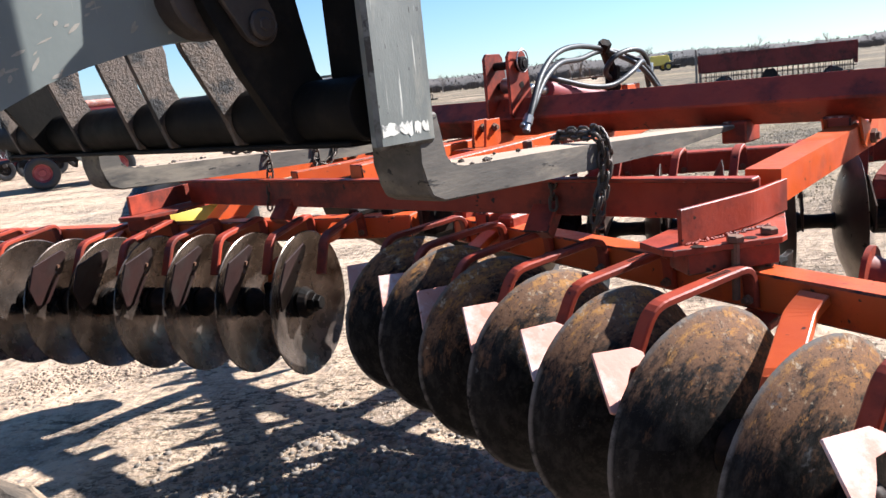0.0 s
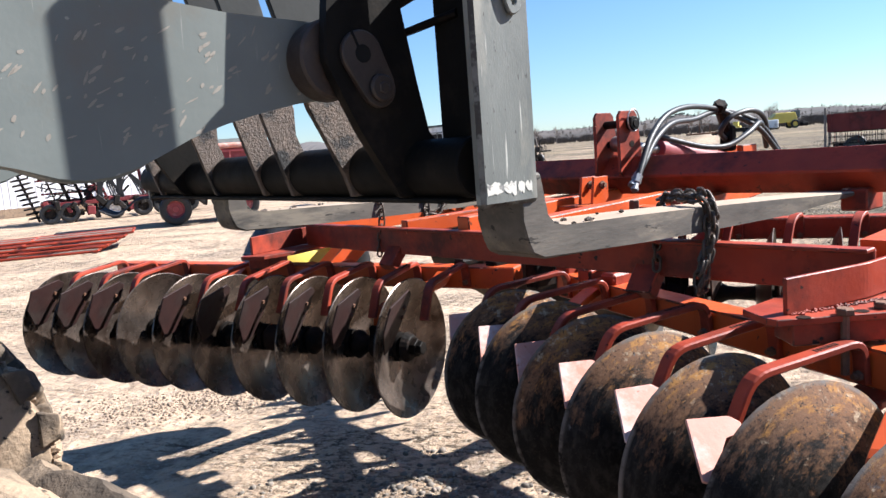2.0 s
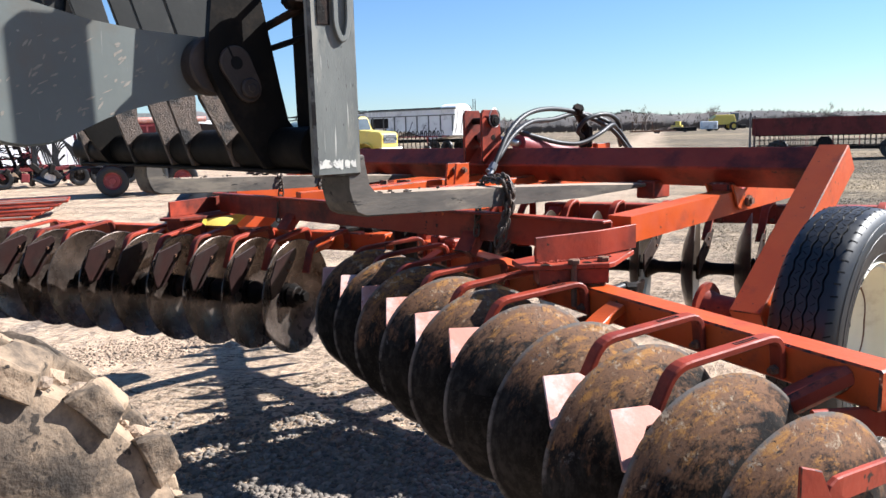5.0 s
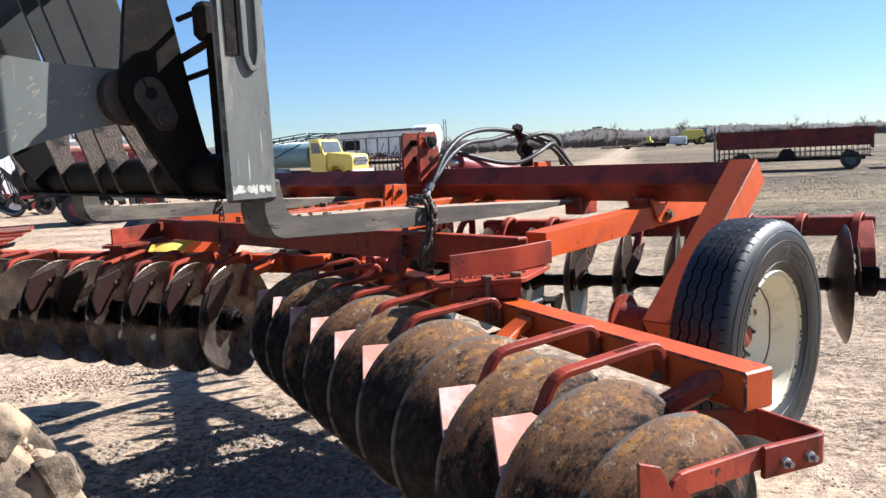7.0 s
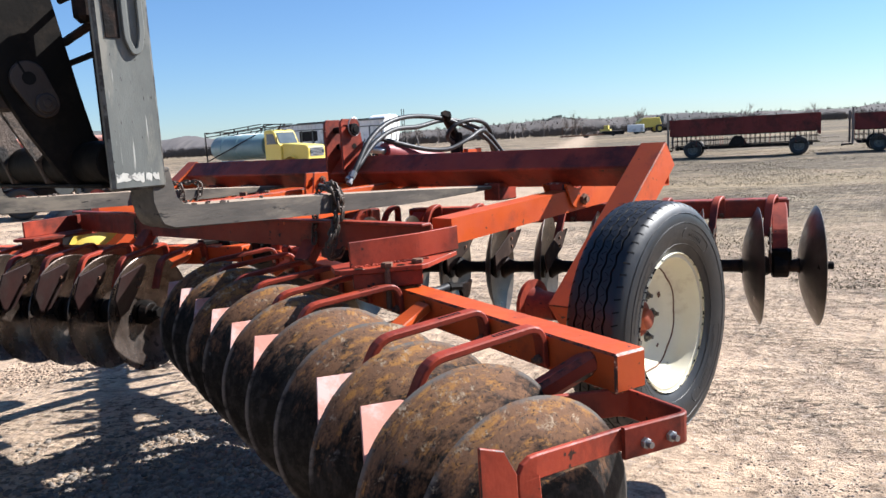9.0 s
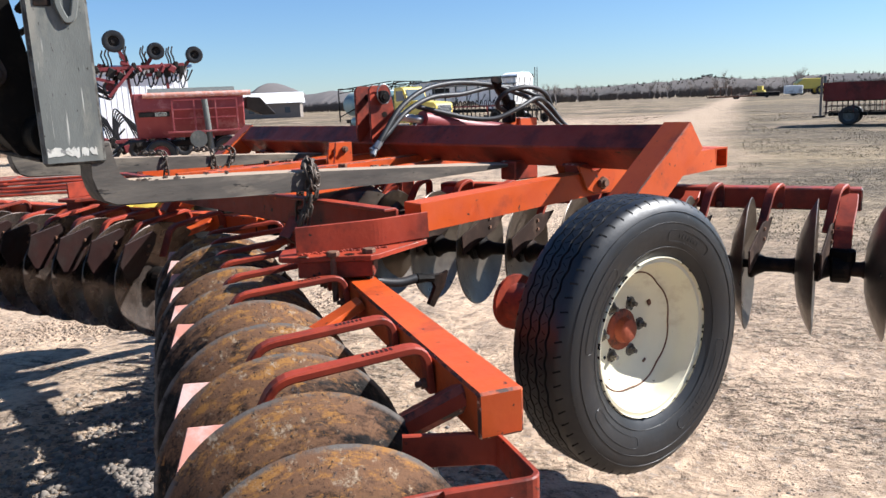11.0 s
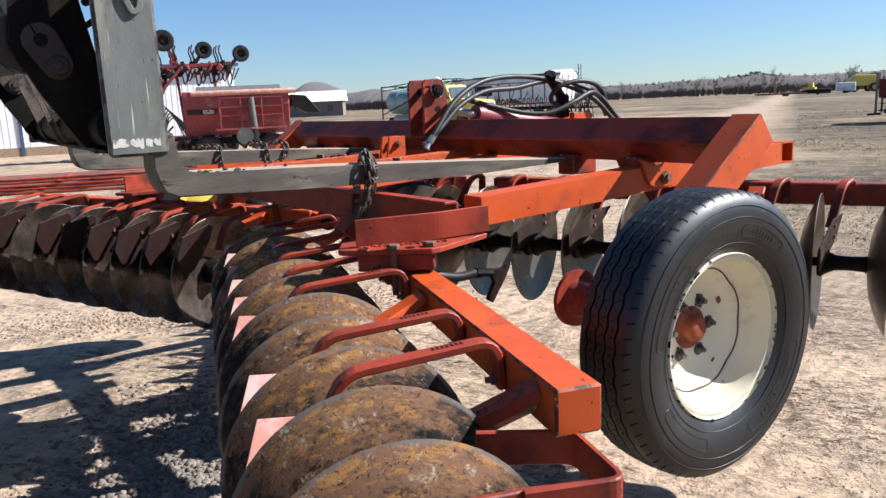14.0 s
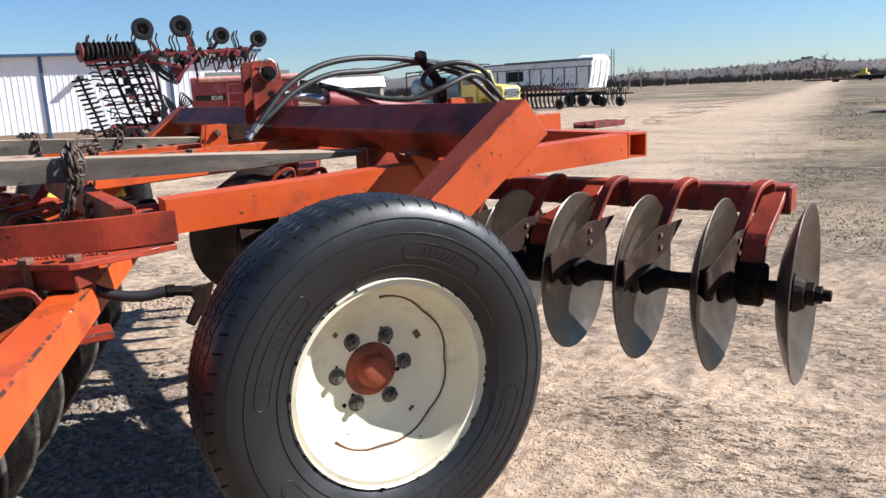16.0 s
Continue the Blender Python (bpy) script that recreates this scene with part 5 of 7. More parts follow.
skew[0] = Matrix.Translation((0.026, -0.012, 0.043))
carriage()
skew[0] = None
near_fork = pallet_fork(-1.165)
far_fork = pallet_fork(-2.95)
skew[0] = Matrix.Translation((0.042, -0.035, 0.052))
boom(1)
boom(-1)
skew[0] = None


def chain(label, loops):
    c = thing("lifting_chain", label, "chain", YARD @ Matrix.Translation((0.03, 0, 0.046)), "lifting chains")
    bm = B()
    L, W, r = 0.026, 0.0135, 0.0052
    pts = [Vector((W * math.cos(a), (L - W) * (1 if math.sin(a) >= 0 else -1) + W * math.sin(a), 0)) for a in (2 * math.pi * (i + 0.5) / 14 for i in range(14))]
    sweep(bm, pts, circle(r, 6), side=(0, 0, 1), closed=True)
    me = link_mesh("chain_link", bm, CHAIN, True)
    step = 0.037
    for path in loops:
        p = smooth_path(path, 24)
        run, k = 0.0, 0
        for a, b in zip(p, p[1:]):
            seg = (b - a).length
            while run <= seg:
                o = a.lerp(b, run / seg)
                d = (b - a).normalized()
                ob = new("chain_link", me)
                ob.parent = c
                ob.matrix_basis = Matrix.Translation(o) @ d.to_track_quat("Y", "Z").to_matrix().to_4x4() @ Matrix.Rotation(radians(90 * (k % 2) + 20), 4, "Y")
                k += 1
                run += step
            run -= seg
    return c


chain("rusty chain wrapped over a fork and round the cross member", [
    [(-1.34, 2.17, 1.525), (-1.27, 2.135, 1.532), (-1.18, 2.085, 1.532), (-1.108, 2.05, 1.525), (-1.098, 2.055, 1.47), (-1.10, 2.05, 1.40), (-1.10, 2.03, 1.30), (-1.12, 2.03, 1.252), (-1.14, 2.09, 1.248), (-1.14, 2.125, 1.28)],
    [(-1.108, 2.075, 1.528), (-1.09, 2.08, 1.48), (-1.095, 2.07, 1.41), (-1.105, 2.02, 1.33), (-1.11, 2.01, 1.26)],
    [(-1.29, 2.16, 1.54), (-1.20, 2.115, 1.545), (-1.12, 2.085, 1.54), (-1.094, 2.09, 1.50), (-1.09, 2.09, 1.46)],
    [(-1.16, 2.10, 1.548), (-1.12, 2.07, 1.552), (-1.092, 2.06, 1.52), (-1.085, 2.065, 1.45), (-1.09, 2.045, 1.37), (-1.10, 2.03, 1.32)],
    [(-1.33, 2.16, 1.52), (-1.345, 2.15, 1.46), (-1.34, 2.13, 1.38), (-1.33, 2.11, 1.30)],
])
chain("rusty chain looped over the far fork and cross member", [
    [(-3.10, 1.98, 1.53), (-2.98, 2.02, 1.532), (-2.90, 2.05, 1.527), (-2.885, 2.055, 1.45), (-2.89, 2.04, 1.34), (-2.90, 2.03, 1.24)],
    [(-3.05, 2.28, 1.53), (-2.96, 2.30, 1.535), (-2.90, 2.33, 1.527), (-2.885, 2.335, 1.44), (-2.89, 2.30, 1.37)],
    [(-3.02, 2.42, 1.53), (-2.94, 2.44, 1.535), (-2.897, 2.46, 1.52), (-2.885, 2.45, 1.46), (-2.885, 2.38, 1.41), (-2.887, 2.33, 1.44)],
])


# ---- loader wheels ----
def loader_wheel(x, side):
    R, hw = 0.71, 0.25
    m = Matrix.Translation((x, -0.15, 0.70)) @ Matrix.Rotation(radians(90), 4, "Y")
    bm = B()
    prof = [(0.33, -0.20), (0.40, -0.235), (0.50, -0.25), (0.58, -0.245), (0.64, -0.225), (0.655, -0.18), (0.66, -0.09), (0.662, 0), (0.66, 0.09), (0.655, 0.18), (0.64, 0.225), (0.58, 0.245), (0.50, 0.25), (0.40, 0.235), (0.33, 0.20)]
    lathe(bm, prof, m, 48)
    for v in bm.verts:
        n = noise.noise(v.co * 9)
        v.co += (v.co - Vector((x, -0.15, 0.70))).normalized() * 0.012 * n
    tyre = part("loader_tyre", bm, RUBBERM, loader, "big mud-caked loader tyre", smooth=True)
    bm = B()
    out = [(-0.075, -0.02), (0.075, -0.02), (0.05, 0.055), (-0.05, 0.055)]
    secs = [(-0.015, -0.005), (0.03, 0.05), (0.12, 0.085), (0.22, 0.13), (0.265, 0.14)]
    rings = []
    for z, off in secs:
        fall = 0.0 if z < 0.2 else -0.035
        rings.append([bm.verts.new((0.66 + h + (fall if h > 0 else -0.03), off + w, z)) for w, h in out])
    for a, c in zip(rings, rings[1:]):
        for i in range(4):
            bm.faces.new((a[i], a[(i + 1) % 4], c[(i + 1) % 4], c[i]))
    bm.faces.new(rings[0][::-1])
    bm.faces.new(rings[-1])
    bmesh.ops.recalc_face_normals(bm, faces=bm.faces)
    soften(bm, list(bm.verts), 0.012, 2)
    bmesh.ops.subdivide_edges(bm, edges=bm.edges[:], cuts=2, use_grid_fill=True)
    for v in bm.verts:
        v.co += Vector((noise.noise(v.co * 28), noise.noise(v.co * 28 + Vector((7, 3, 1))), noise.noise(v.co * 28 + Vector((2, 9, 5))))) * 0.009
    lug = link_mesh("tyre_lug", bm, RUBBERM, True)
    bm2 = bmesh.new()
    bm2.from_mesh(lug)
    bmesh.ops.scale(bm2, vec=(1, 1, -1), verts=bm2.verts)
    bmesh.ops.reverse_faces(bm2, faces=bm2.faces)
    lug2 = link_mesh("tyre_lug", bm2, RUBBERM, True)
    for i in range(20):
        a = 2 * math.pi * i / 20
        for me, da in ((lug, 0), (lug2, math.pi / 20)):
            part("tyre_lug", me, None, tyre, "", m @ Matrix.Rotation(a + da, 4, "Z"))
    # mud packed between the lugs
    bm = B()
    random.seed(11)
    for i in range(420):
        a, z = random.uniform(0, 2 * math.pi), random.uniform(-0.23, 0.23)
        r = random.uniform(0.008, 0.03)
        o = m @ Vector((0.664 * math.cos(a), 0.664 * math.sin(a), z))
        bmesh.ops.create_icosphere(bm, subdivisions=1, radius=r, matrix=Matrix.Translation(o) @ Matrix.Diagonal((random.uniform(0.7, 1.5), random.uniform(0.7, 1.5), random.uniform(0.6, 1.1), 1)))
    tagged(part("mud_clods", bm, MUDLIGHT, tyre, "dried tan mud clods"), kind="stuff")
    bm = B()
    lathe(bm, [(0.335, 0.19), (0.31, 0.19), (0.30, 0.10), (0.0, 0.10), (0.0, -0.10), (0.30, -0.10), (0.31, -0.19), (0.335, -0.19)], m, 32)
    part("wheel_rim", bm, GREY, loader, smooth=True)


MUDLIGHT = mat("dried_mud", (0.36, 0.255, 0.17), (0.25, 0.178, 0.12), 14, 0.95, bump=0.8, stain=(0.20, 0.15, 0.11), stain_scale=6, fine=60)
loader_wheel(-0.96, 1)
loader_wheel(2 * -2.085 + 0.96, -1)
bm = B()
rod(bm, (-0.9, -0.15, 0.70), (-3.27, -0.15, 0.70), 0.16, None, 16)
part("loader_axle", bm, GREY, loader)
bm = B()
box(bm, (-2.55, -2.6, 0.55), (-1.62, -0.05, 1.05), 0.03)
box(bm, (-2.75, -2.6, 1.0), (-1.40, -1.9, 3.1), 0.03)
part("loader_frame", bm, GREY, loader)


# ---- gravel and crumbs on the yard ----
def pebbles(name, label, count, spot, sizes, material, seed):
    """Many small stones as one sheet of loose stuff."""
    rs = np.random.RandomState(seed)
    base = [(0, 0, 1), (0.9, 0, 0.35), (0.28, 0.85, 0.35), (-0.73, 0.53, 0.35), (-0.73, -0.53, 0.35), (0.28, -0.85, 0.35), (0.85, 0.3, -0.4), (-0.1, 0.9, -0.4), (-0.9, 0.2, -0.4), (-0.45, -0.8, -0.4), (0.6, -0.7, -0.4)]
    fs = [(0, 1, 2), (0, 2, 3), (0, 3, 4), (0, 4, 5), (0, 5, 1), (1, 6, 2), (2, 6, 7), (2, 7, 3), (3, 7, 8), (3, 8, 4), (4, 8, 9), (4, 9, 5), (5, 9, 10), (5, 10, 1), (1, 10, 6)]
    verts, faces = [], []
    for i in range(count):
        x, y = spot(rs)
        s = sizes[0] + (sizes[1] - sizes[0]) * rs.rand() ** 2.5
        a = rs.rand() * 6.28
        c, sn = math.cos(a), math.sin(a)
        sx, sy, sz = s * rs.uniform(0.8, 1.4), s * rs.uniform(0.7, 1.1), s * rs.uniform(0.45, 0.8)
        z = hump(x, y) + sz * 0.25
        k = len(verts)
        for p in base:
            j = rs.uniform(0.85, 1.15)
            px, py = p[0] * sx * j, p[1] * sy * j
            verts.append((x + px * c - py * sn, y + px * sn + py * c, z + p[2] * sz * j))
        faces += [tuple(q + k for q in f) for f in fs]
    me = bpy.data.meshes.new(name)
    me.from_pydata(verts, [], faces)
    me.materials.append(material)
    me.shade_smooth()
    return tagged(new(name, me), label, name.replace("_", " "), kind="stuff")


def loose(material_name, tones, rough=0.9):
    m = bpy.data.materials.new(material_name)
    m.use_nodes = True
    n, l = m.node_tree.nodes, m.node_tree.links
    b = n["Principled BSDF"]
    g = n.new("ShaderNodeNewGeometry")
    r = n.new("ShaderNodeValToRGB")
    r.color_ramp.elements[0].color = (*tones[0], 1)
    r.color_ramp.elements[1].color = (*tones[-1], 1)
    for i, t in enumerate(tones[1:-1]):
        e = r.color_ramp.elements.new((i + 1) / (len(tones) - 1))
        e.color = (*t, 1)
    l.new(g.outputs["Random Per Island"], r.inputs[0])
    l.new(r.outputs[0], b.inputs["Base Color"])
    b.inputs["Roughness"].default_value = rough
    return m


GRAVEL = loose("gravel", [(0.07, 0.06, 0.05), (0.18, 0.148, 0.118), (0.11, 0.096, 0.082), (0.24, 0.19, 0.15), (0.08, 0.067, 0.056)])
TANGRAVEL = loose("tan_gravel", [(0.11, 0.088, 0.068), (0.20, 0.155, 0.118), (0.15, 0.125, 0.10), (0.26, 0.20, 0.15), (0.13, 0.105, 0.082)])
CRUMB = loose("dirt_crumbs", [(0.27, 0.19, 0.13), (0.22, 0.158, 0.11), (0.29, 0.205, 0.14), (0.19, 0.14, 0.10)])


def in_patch(cx, cy, rx, ry, turn):
    def f(rs):
        r, a = min(1.5, 0.5 * math.sqrt(-2 * math.log(max(rs.rand(), 1e-6)))), rs.rand() * 6.28
        x, y = rx * r * math.cos(a), ry * r * math.sin(a)
        return cx + x * math.cos(turn) - y * math.sin(turn), cy + x * math.sin(turn) + y * math.cos(turn)
    return f


def crumb_spot(rs):
    """Loose crumbs lie in drifts, not evenly."""
    while True:
        x, y = rs.uniform(0.6, 6.5), rs.uniform(1.2, 8.0)
        if noise.noise((x * 0.9 + y * 0.5, y * 0.6, 2)) + 0.5 * noise.noise((x * 3.1, y * 3.1, 6)) > rs.uniform(-0.35, 0.35):
            return x, y


pebbles("gravel", "grey river gravel spread over packed dirt", 18000, in_patch(-0.35, 2.5, 1.2, 0.9, radians(-40)), (0.003, 0.027), GRAVEL, 1)
pebbles("gravel", "tan gravel strip at the edge of a wheel track", 5000, in_patch(2.75, 2.1, 0.55, 0.8, radians(20)), (0.002, 0.009), TANGRAVEL, 2)
pebbles("dirt_clods", "loose dirt clods thrown up in a low ridge", 4500, in_patch(-2.55, 5.2, 2.2, 0.42, radians(28)), (0.003, 0.019), CRUMB, 3)
pebbles("dirt_clods", "scattered dirt crumbs and small stones", 6000, lambda rs: (rs.uniform(-5, 7), rs.uniform(2, 11)), (0.002, 0.007), CRUMB, 4)
pebbles("dirt_crumbs", "fine loose crumbs over the worn yard", 42000, crumb_spot, (0.0018, 0.0065), CRUMB, 7)
pebbles("gravel", "loose gravel strip across bare dirt", 2500, in_patch(3.9, 5.9, 2.6, 0.5, radians(-12)), (0.002, 0.008), CRUMB, 5)
pebbles("gravel", "loose stones along a wheel track", 2200, in_patch(2.3, 4.0, 1.5, 0.5, radians(10)), (0.002, 0.008), CRUMB, 6)


def dry_grass():
    rs = np.random.RandomState(8)
    verts, faces = [], []
    for i in range(110000):
        y = 7 + 60 * rs.rand() ** 1.6
        x = rs.uniform(-1, 8 + 0.75 * y)
        if noise.noise((x * 0.25, y * 0.25, 4)) < -0.02 + 0.4 * max(0, (9 - y) / 9) or -4.5 < x - 0.14 * y < 1.5:
            continue
        h, w, a = rs.uniform(0.008, 0.024) * (1 + y / 40), rs.uniform(0.003, 0.008) * (1 + y / 20), rs.rand() * 3.14
        dx, dy = w * math.cos(a), w * math.sin(a)
        lx, ly = rs.uniform(-1, 1) * h, rs.uniform(-1, 1) * h
        z = hump(x, y)
        k = len(verts)
        verts += [(x - dx, y - dy, z), (x + dx, y + dy, z), (x + lx, y + ly, z + h)]
        faces.append((k, k + 1, k + 2))
    me = bpy.data.meshes.new("dry_grass")
    me.from_pydata(verts, [], faces)
    me.materials.append(loose("dry_grass", [(0.25, 0.20, 0.13), (0.10, 0.085, 0.05), (0.30, 0.245, 0.165), (0.07, 0.058, 0.036)]))
    tagged(new("dry_grass", me), "short dead grass tufts on the field", "grass", kind="stuff")


dry_grass()


# ---- things standing about the yard ----
# yard things are turned about the camera's mean place to fit its view
VIEW_TURN = Matrix.Translation((1.4, -0.3, 0)) @ Matrix.Rotation(radians(2.3), 4, "Z") @ Matrix.Translation((-1.4, 0.3, 0))


def ground_pose(x, y, turn=0.0, z=0.0):
    return VIEW_TURN @ Matrix.Translation((1.4 + (x - 1.4) * 0.95, -0.3 + (y + 0.3) * 0.95, z)) @ Matrix.Rotation(radians(turn), 4, "Z") @ Matrix.Scale(0.95, 4)


def wheel(parent, x, y, r, w, rim_mat=WHITEP, rim=0.55, z=None, axis="y"):
    """A plain road wheel with its axle along y (or x)."""
    zc = r if z is None else z
    m = Matrix.Translation((x, y, zc)) @ (Matrix.Rotation(radians(90), 4, "X") if axis == "y" else Matrix.Rotation(radians(90), 4, "Y"))
    bm = B()
    lathe(bm, [(r * rim, -w * 0.4), (r * 0.8, -w * 0.5), (r * 0.95, -w * 0.44), (r, -w * 0.25), (r, w * 0.25), (r * 0.95, w * 0.44), (r * 0.8, w * 0.5), (r * rim, w * 0.4)], m, 28)
    t = part("wheel_tyre", bm, RUBBER, parent, smooth=True)
    bm = B()
    lathe(bm, [(0, w * 0.2), (r * 0.2, w * 0.22), (r * 0.24, w * 0.12), (r * 0.45, w * 0.1), (r * rim * 1.02, w * 0.38), (r * rim * 1.02, -w * 0.38), (r * 0.45, -w * 0.1), (r * 0.24, -w * 0.12), (r * 0.2, -w * 0.22), (0, -w * 0.22)], m, 24)
    part("wheel_rim", bm, rim_mat, t, smooth=True)


def feeder_wagon(m, label):
    w = thing("feeder_wagon", label, "feed wagon", m, "feed wagons")
    L, wd = 7.35, 2.0
    for y in (-wd / 2, wd / 2):
        bm = B()
        box(bm, (0.12, y - 0.03, 1.20), (L, y + 0.03, 2.08), 0.01)
        for k in range(9):
            box(bm, (0.2 + k * 0.87, y - 0.06 if y < 0 else y + 0.03, 1.2), (0.26 + k * 0.87, y - 0.03 if y < 0 else y + 0.06, 2.06), 0.004)
        part("side_board", bm, REDTR, w)
        for k in range(30):
            bm = B()
            xx = 0.25 + k * (L - 0.4) / 29
            bar(bm, (xx, y, 0.62), (xx, y, 1.21), 0.03, 0.03, 0)
            part("feed_bar", bm, DARK if k % 5 else REDTR, w)
        for z in (0.62, 0.92):
            bm = B()
            bar(bm, (0.12, y, z), (L, y, z), 0.05, 0.05 if z < 0.7 else 0.03, 0)
            part("rail", bm, DARK, w)
    for xx in (0.12, L):
        bm = B()
        box(bm, (xx - 0.04, -wd / 2, 1.2 if xx < 1 else 1.0), (xx + 0.04, wd / 2, 2.08), 0.01)
        part("end_board", bm, REDTR, w)
    for y in (-wd / 2, wd / 2):
        bm = B()
        box(bm, (-0.06, y - 0.045, 0.45), (0.05, y + 0.045, 2.4 if y < 0 else 2.25), 0.02)
        part("corner_post", bm, WOODG, w)
    bm = B()
    box(bm, (0.3, -0.5, 0.45), (L - 0.3, -0.38, 0.60), 0.01)
    box(bm, (0.3, 0.38, 0.45), (L - 0.3, 0.5, 0.60), 0.01)
    for xx in (0.5, 2.0, 3.6, 5.2, 6.8):
        box(bm, (xx - 0.04, -0.95, 0.47), (xx + 0.04, 0.95, 0.56), 0.005)
    box(bm, (0.25, -0.92, 1.16), (L - 0.2, 0.92, 1.22), 0)
    part("wagon_frame", bm, DARK, w)
    for xx in (1.25, 6.4):
        bm = B()
        rod(bm, (xx, -0.95, 0.40), (xx, 0.95, 0.40), 0.05, None, 10)
        box(bm, (xx - 0.08, -0.5, 0.40), (xx + 0.08, 0.5, 0.5), 0)
        part("axle", bm, DARK, w)
        for y in (-0.9, 0.9):
            wheel(w, xx, y, 0.46, 0.24, GREYW)
    bm = B()
    bar(bm, (0.1, 0, 0.42), (-0.5, 0, 0.38), 0.12, 0.1, 0.01)
    part("drawbar", bm, DARK, w)
    bm = B()
    plate(bm, [(3.0, 0.62), (4.0, 0.62), (3.7, 1.1), (3.3, 1.1)], 0.05, Matrix.Translation((0, -0.98, 0)) @ Matrix.Rotation(radians(90), 4, "X"), 0)
    part("gate_panel", bm, DARK, w)
    return w


def stand(x, y, turn, size):
    return Matrix.Translation((x, y, 0)) @ Matrix.Rotation(radians(turn), 4, "Z") @ Matrix.Scale(size, 4)


def wagon_pose(x, y):
    return stand(x, y, -20, 0.925)


wagon = feeder_wagon(wagon_pose(10.3, 38.65), "long sun-bleached dark red feed wagon with slatted sides")
copy_thing(wagon, wagon_pose(18.2, 36.4))


def tank_truck():
    t = thing("tank_truck", "old yellow farm truck with a faded teal water tank", "truck", stand(-10.2, 40.9, -24, 0.95) @ Matrix.Translation((-4.83, 0, 0)))
    # x forward; cab and hood
    bm = B()
    out = [(3.95, 0.75), (5.15, 0.75), (5.15, 1.85), (4.95, 2.05), (4.72, 2.72), (4.55, 2.82), (4.05, 2.82), (3.95, 2.70)]
    plate(bm, out, 1.9, Matrix.Rotation(radians(90), 4, "X"), 0.05)
    cab = part("cab", bm, YELLOW, t, "yellow steel cab")
    bm = B()
    out = [(5.10, 0.95), (5.35, 0.95), (5.5, 1.28), (6.05, 1.28), (6.25, 0.95), (6.95, 0.95), (6.98, 1.72), (6.85, 1.86), (5.12, 2.02)]
    plate(bm, out, 1.62, Matrix.Rotation(radians(90), 4, "X"), 0.05)
    hood = part("hood", bm, YELLOW, t, "yellow hood with wheel arches")
    for y in (-0.82, 0.82):
        bm = B()
        pts = [Vector((5.78 + 0.66 * math.cos(a), y, 0.62 + 0.66 * math.sin(a))) for a in (math.pi * i / 12 for i in range(13))]
        sweep(bm, pts, flat(0.34, 0.04), (0, 1, 0))
        part("fender", bm, YELLOW, t)
    bm = B()
    box(bm, (6.97, -0.62, 1.22), (7.0, 0.62, 1.72), 0.01)
    gr = part("grille", bm, STEEL, t, "chrome grille")
    for k in range(5):
        bm = B()
        box(bm, (7.0, -0.42, 1.28 + k * 0.085), (7.012, 0.42, 1.31 + k * 0.085), 0)
        part("grille_bar", bm, DARK, gr)
    for y in (-0.54, 0.54):
        bm = B()
        rod(bm, (6.98, y, 1.47), (7.03, y, 1.47), 0.11, None, 18, 0.01)
        part("headlight", bm, GLASS, t)
    bm = B()
    box(bm, (6.98, -1.0, 0.62), (7.14, 1.0, 0.98), 0.02)
    part("bumper", bm, WHITEP, t, "white bumper")
    bm = B()
    plate(bm, [(4.99, 2.02), (4.76, 2.66), (4.77, 2.67), (5.005, 2.03)], 1.6, Matrix.Rotation(radians(90), 4, "X"), 0)
    part("windshield", bm, GLASS, cab)
    for y in (-0.955, 0.955):
        bm = B()
        plate(bm, [(4.15, 2.0), (4.86, 2.0), (4.66, 2.6), (4.15, 2.6)], 0.02, Matrix.Translation((0, y, 0)) @ Matrix.Rotation(radians(90), 4, "X"), 0)
        part("side_window", bm, GLASS, cab)
        bm = B()
        box(bm, (5.0, y * 1.15 - 0.02, 2.0), (5.06, y * 1.15 + 0.02, 2.4), 0.01)
        part("mirror", bm, DARK, cab)
        bm = B()
        box(bm, (4.0, y - 0.16 if y > 0 else y - 0.02, 0.45), (5.1, y + 0.02 if y > 0 else y + 0.16, 0.6), 0.01)
        part("running_board", bm, WHITEP, t)
    bm = B()
    for k in range(5):
        rod(bm, (4.1 + 0.03 * k, -0.5 + 0.25 * k, 2.82), (4.1 + 0.03 * k, -0.5 + 0.25 * k, 2.88), 0.035, None, 8)
    part("roof_lights", bm, DARK, cab)
    bm = B()
    box(bm, (-0.6, -0.42, 0.78), (6.9, -0.3, 1.0), 0.01)
    box(bm, (-0.6, 0.3, 0.78), (6.9, 0.42, 1.0), 0.01)
    part("chassis", bm, DARK, t)
    bm = B()
    lathe(bm, [(0, -0.12), (0.4, -0.08), (0.72, 0), (0.75, 0.05), (0.75, 3.95), (0.72, 4.0), (0.4, 4.08), (0, 4.12)], Matrix.Translation((-0.3, 0, 1.92)) @ Matrix.Rotation(radians(90), 4, "Y") @ Matrix.Diagonal((0.98, 1.25, 1, 1)), 36)
    tank = part("tank", bm, TEAL, t, "faded teal steel tank", smooth=True)
    for xx in (0.5, 1.7, 2.9):
        bm = B()
        sweep(bm, [Vector((xx, 0.95 * math.cos(a), 1.92 + 0.75 * math.sin(a))) for a in (2 * math.pi * i / 36 for i in range(36))], flat(0.06, 0.02), (1, 0, 0), closed=True)
        part("tank_band", bm, TEAL, tank)
    bm = B()
    rod(bm, (0.6, -0.98, 0.9), (2.3, -0.98, 0.9), 0.27, None, 20, 0.03)
    part("saddle_tank", bm, TEAL, t, smooth=True)
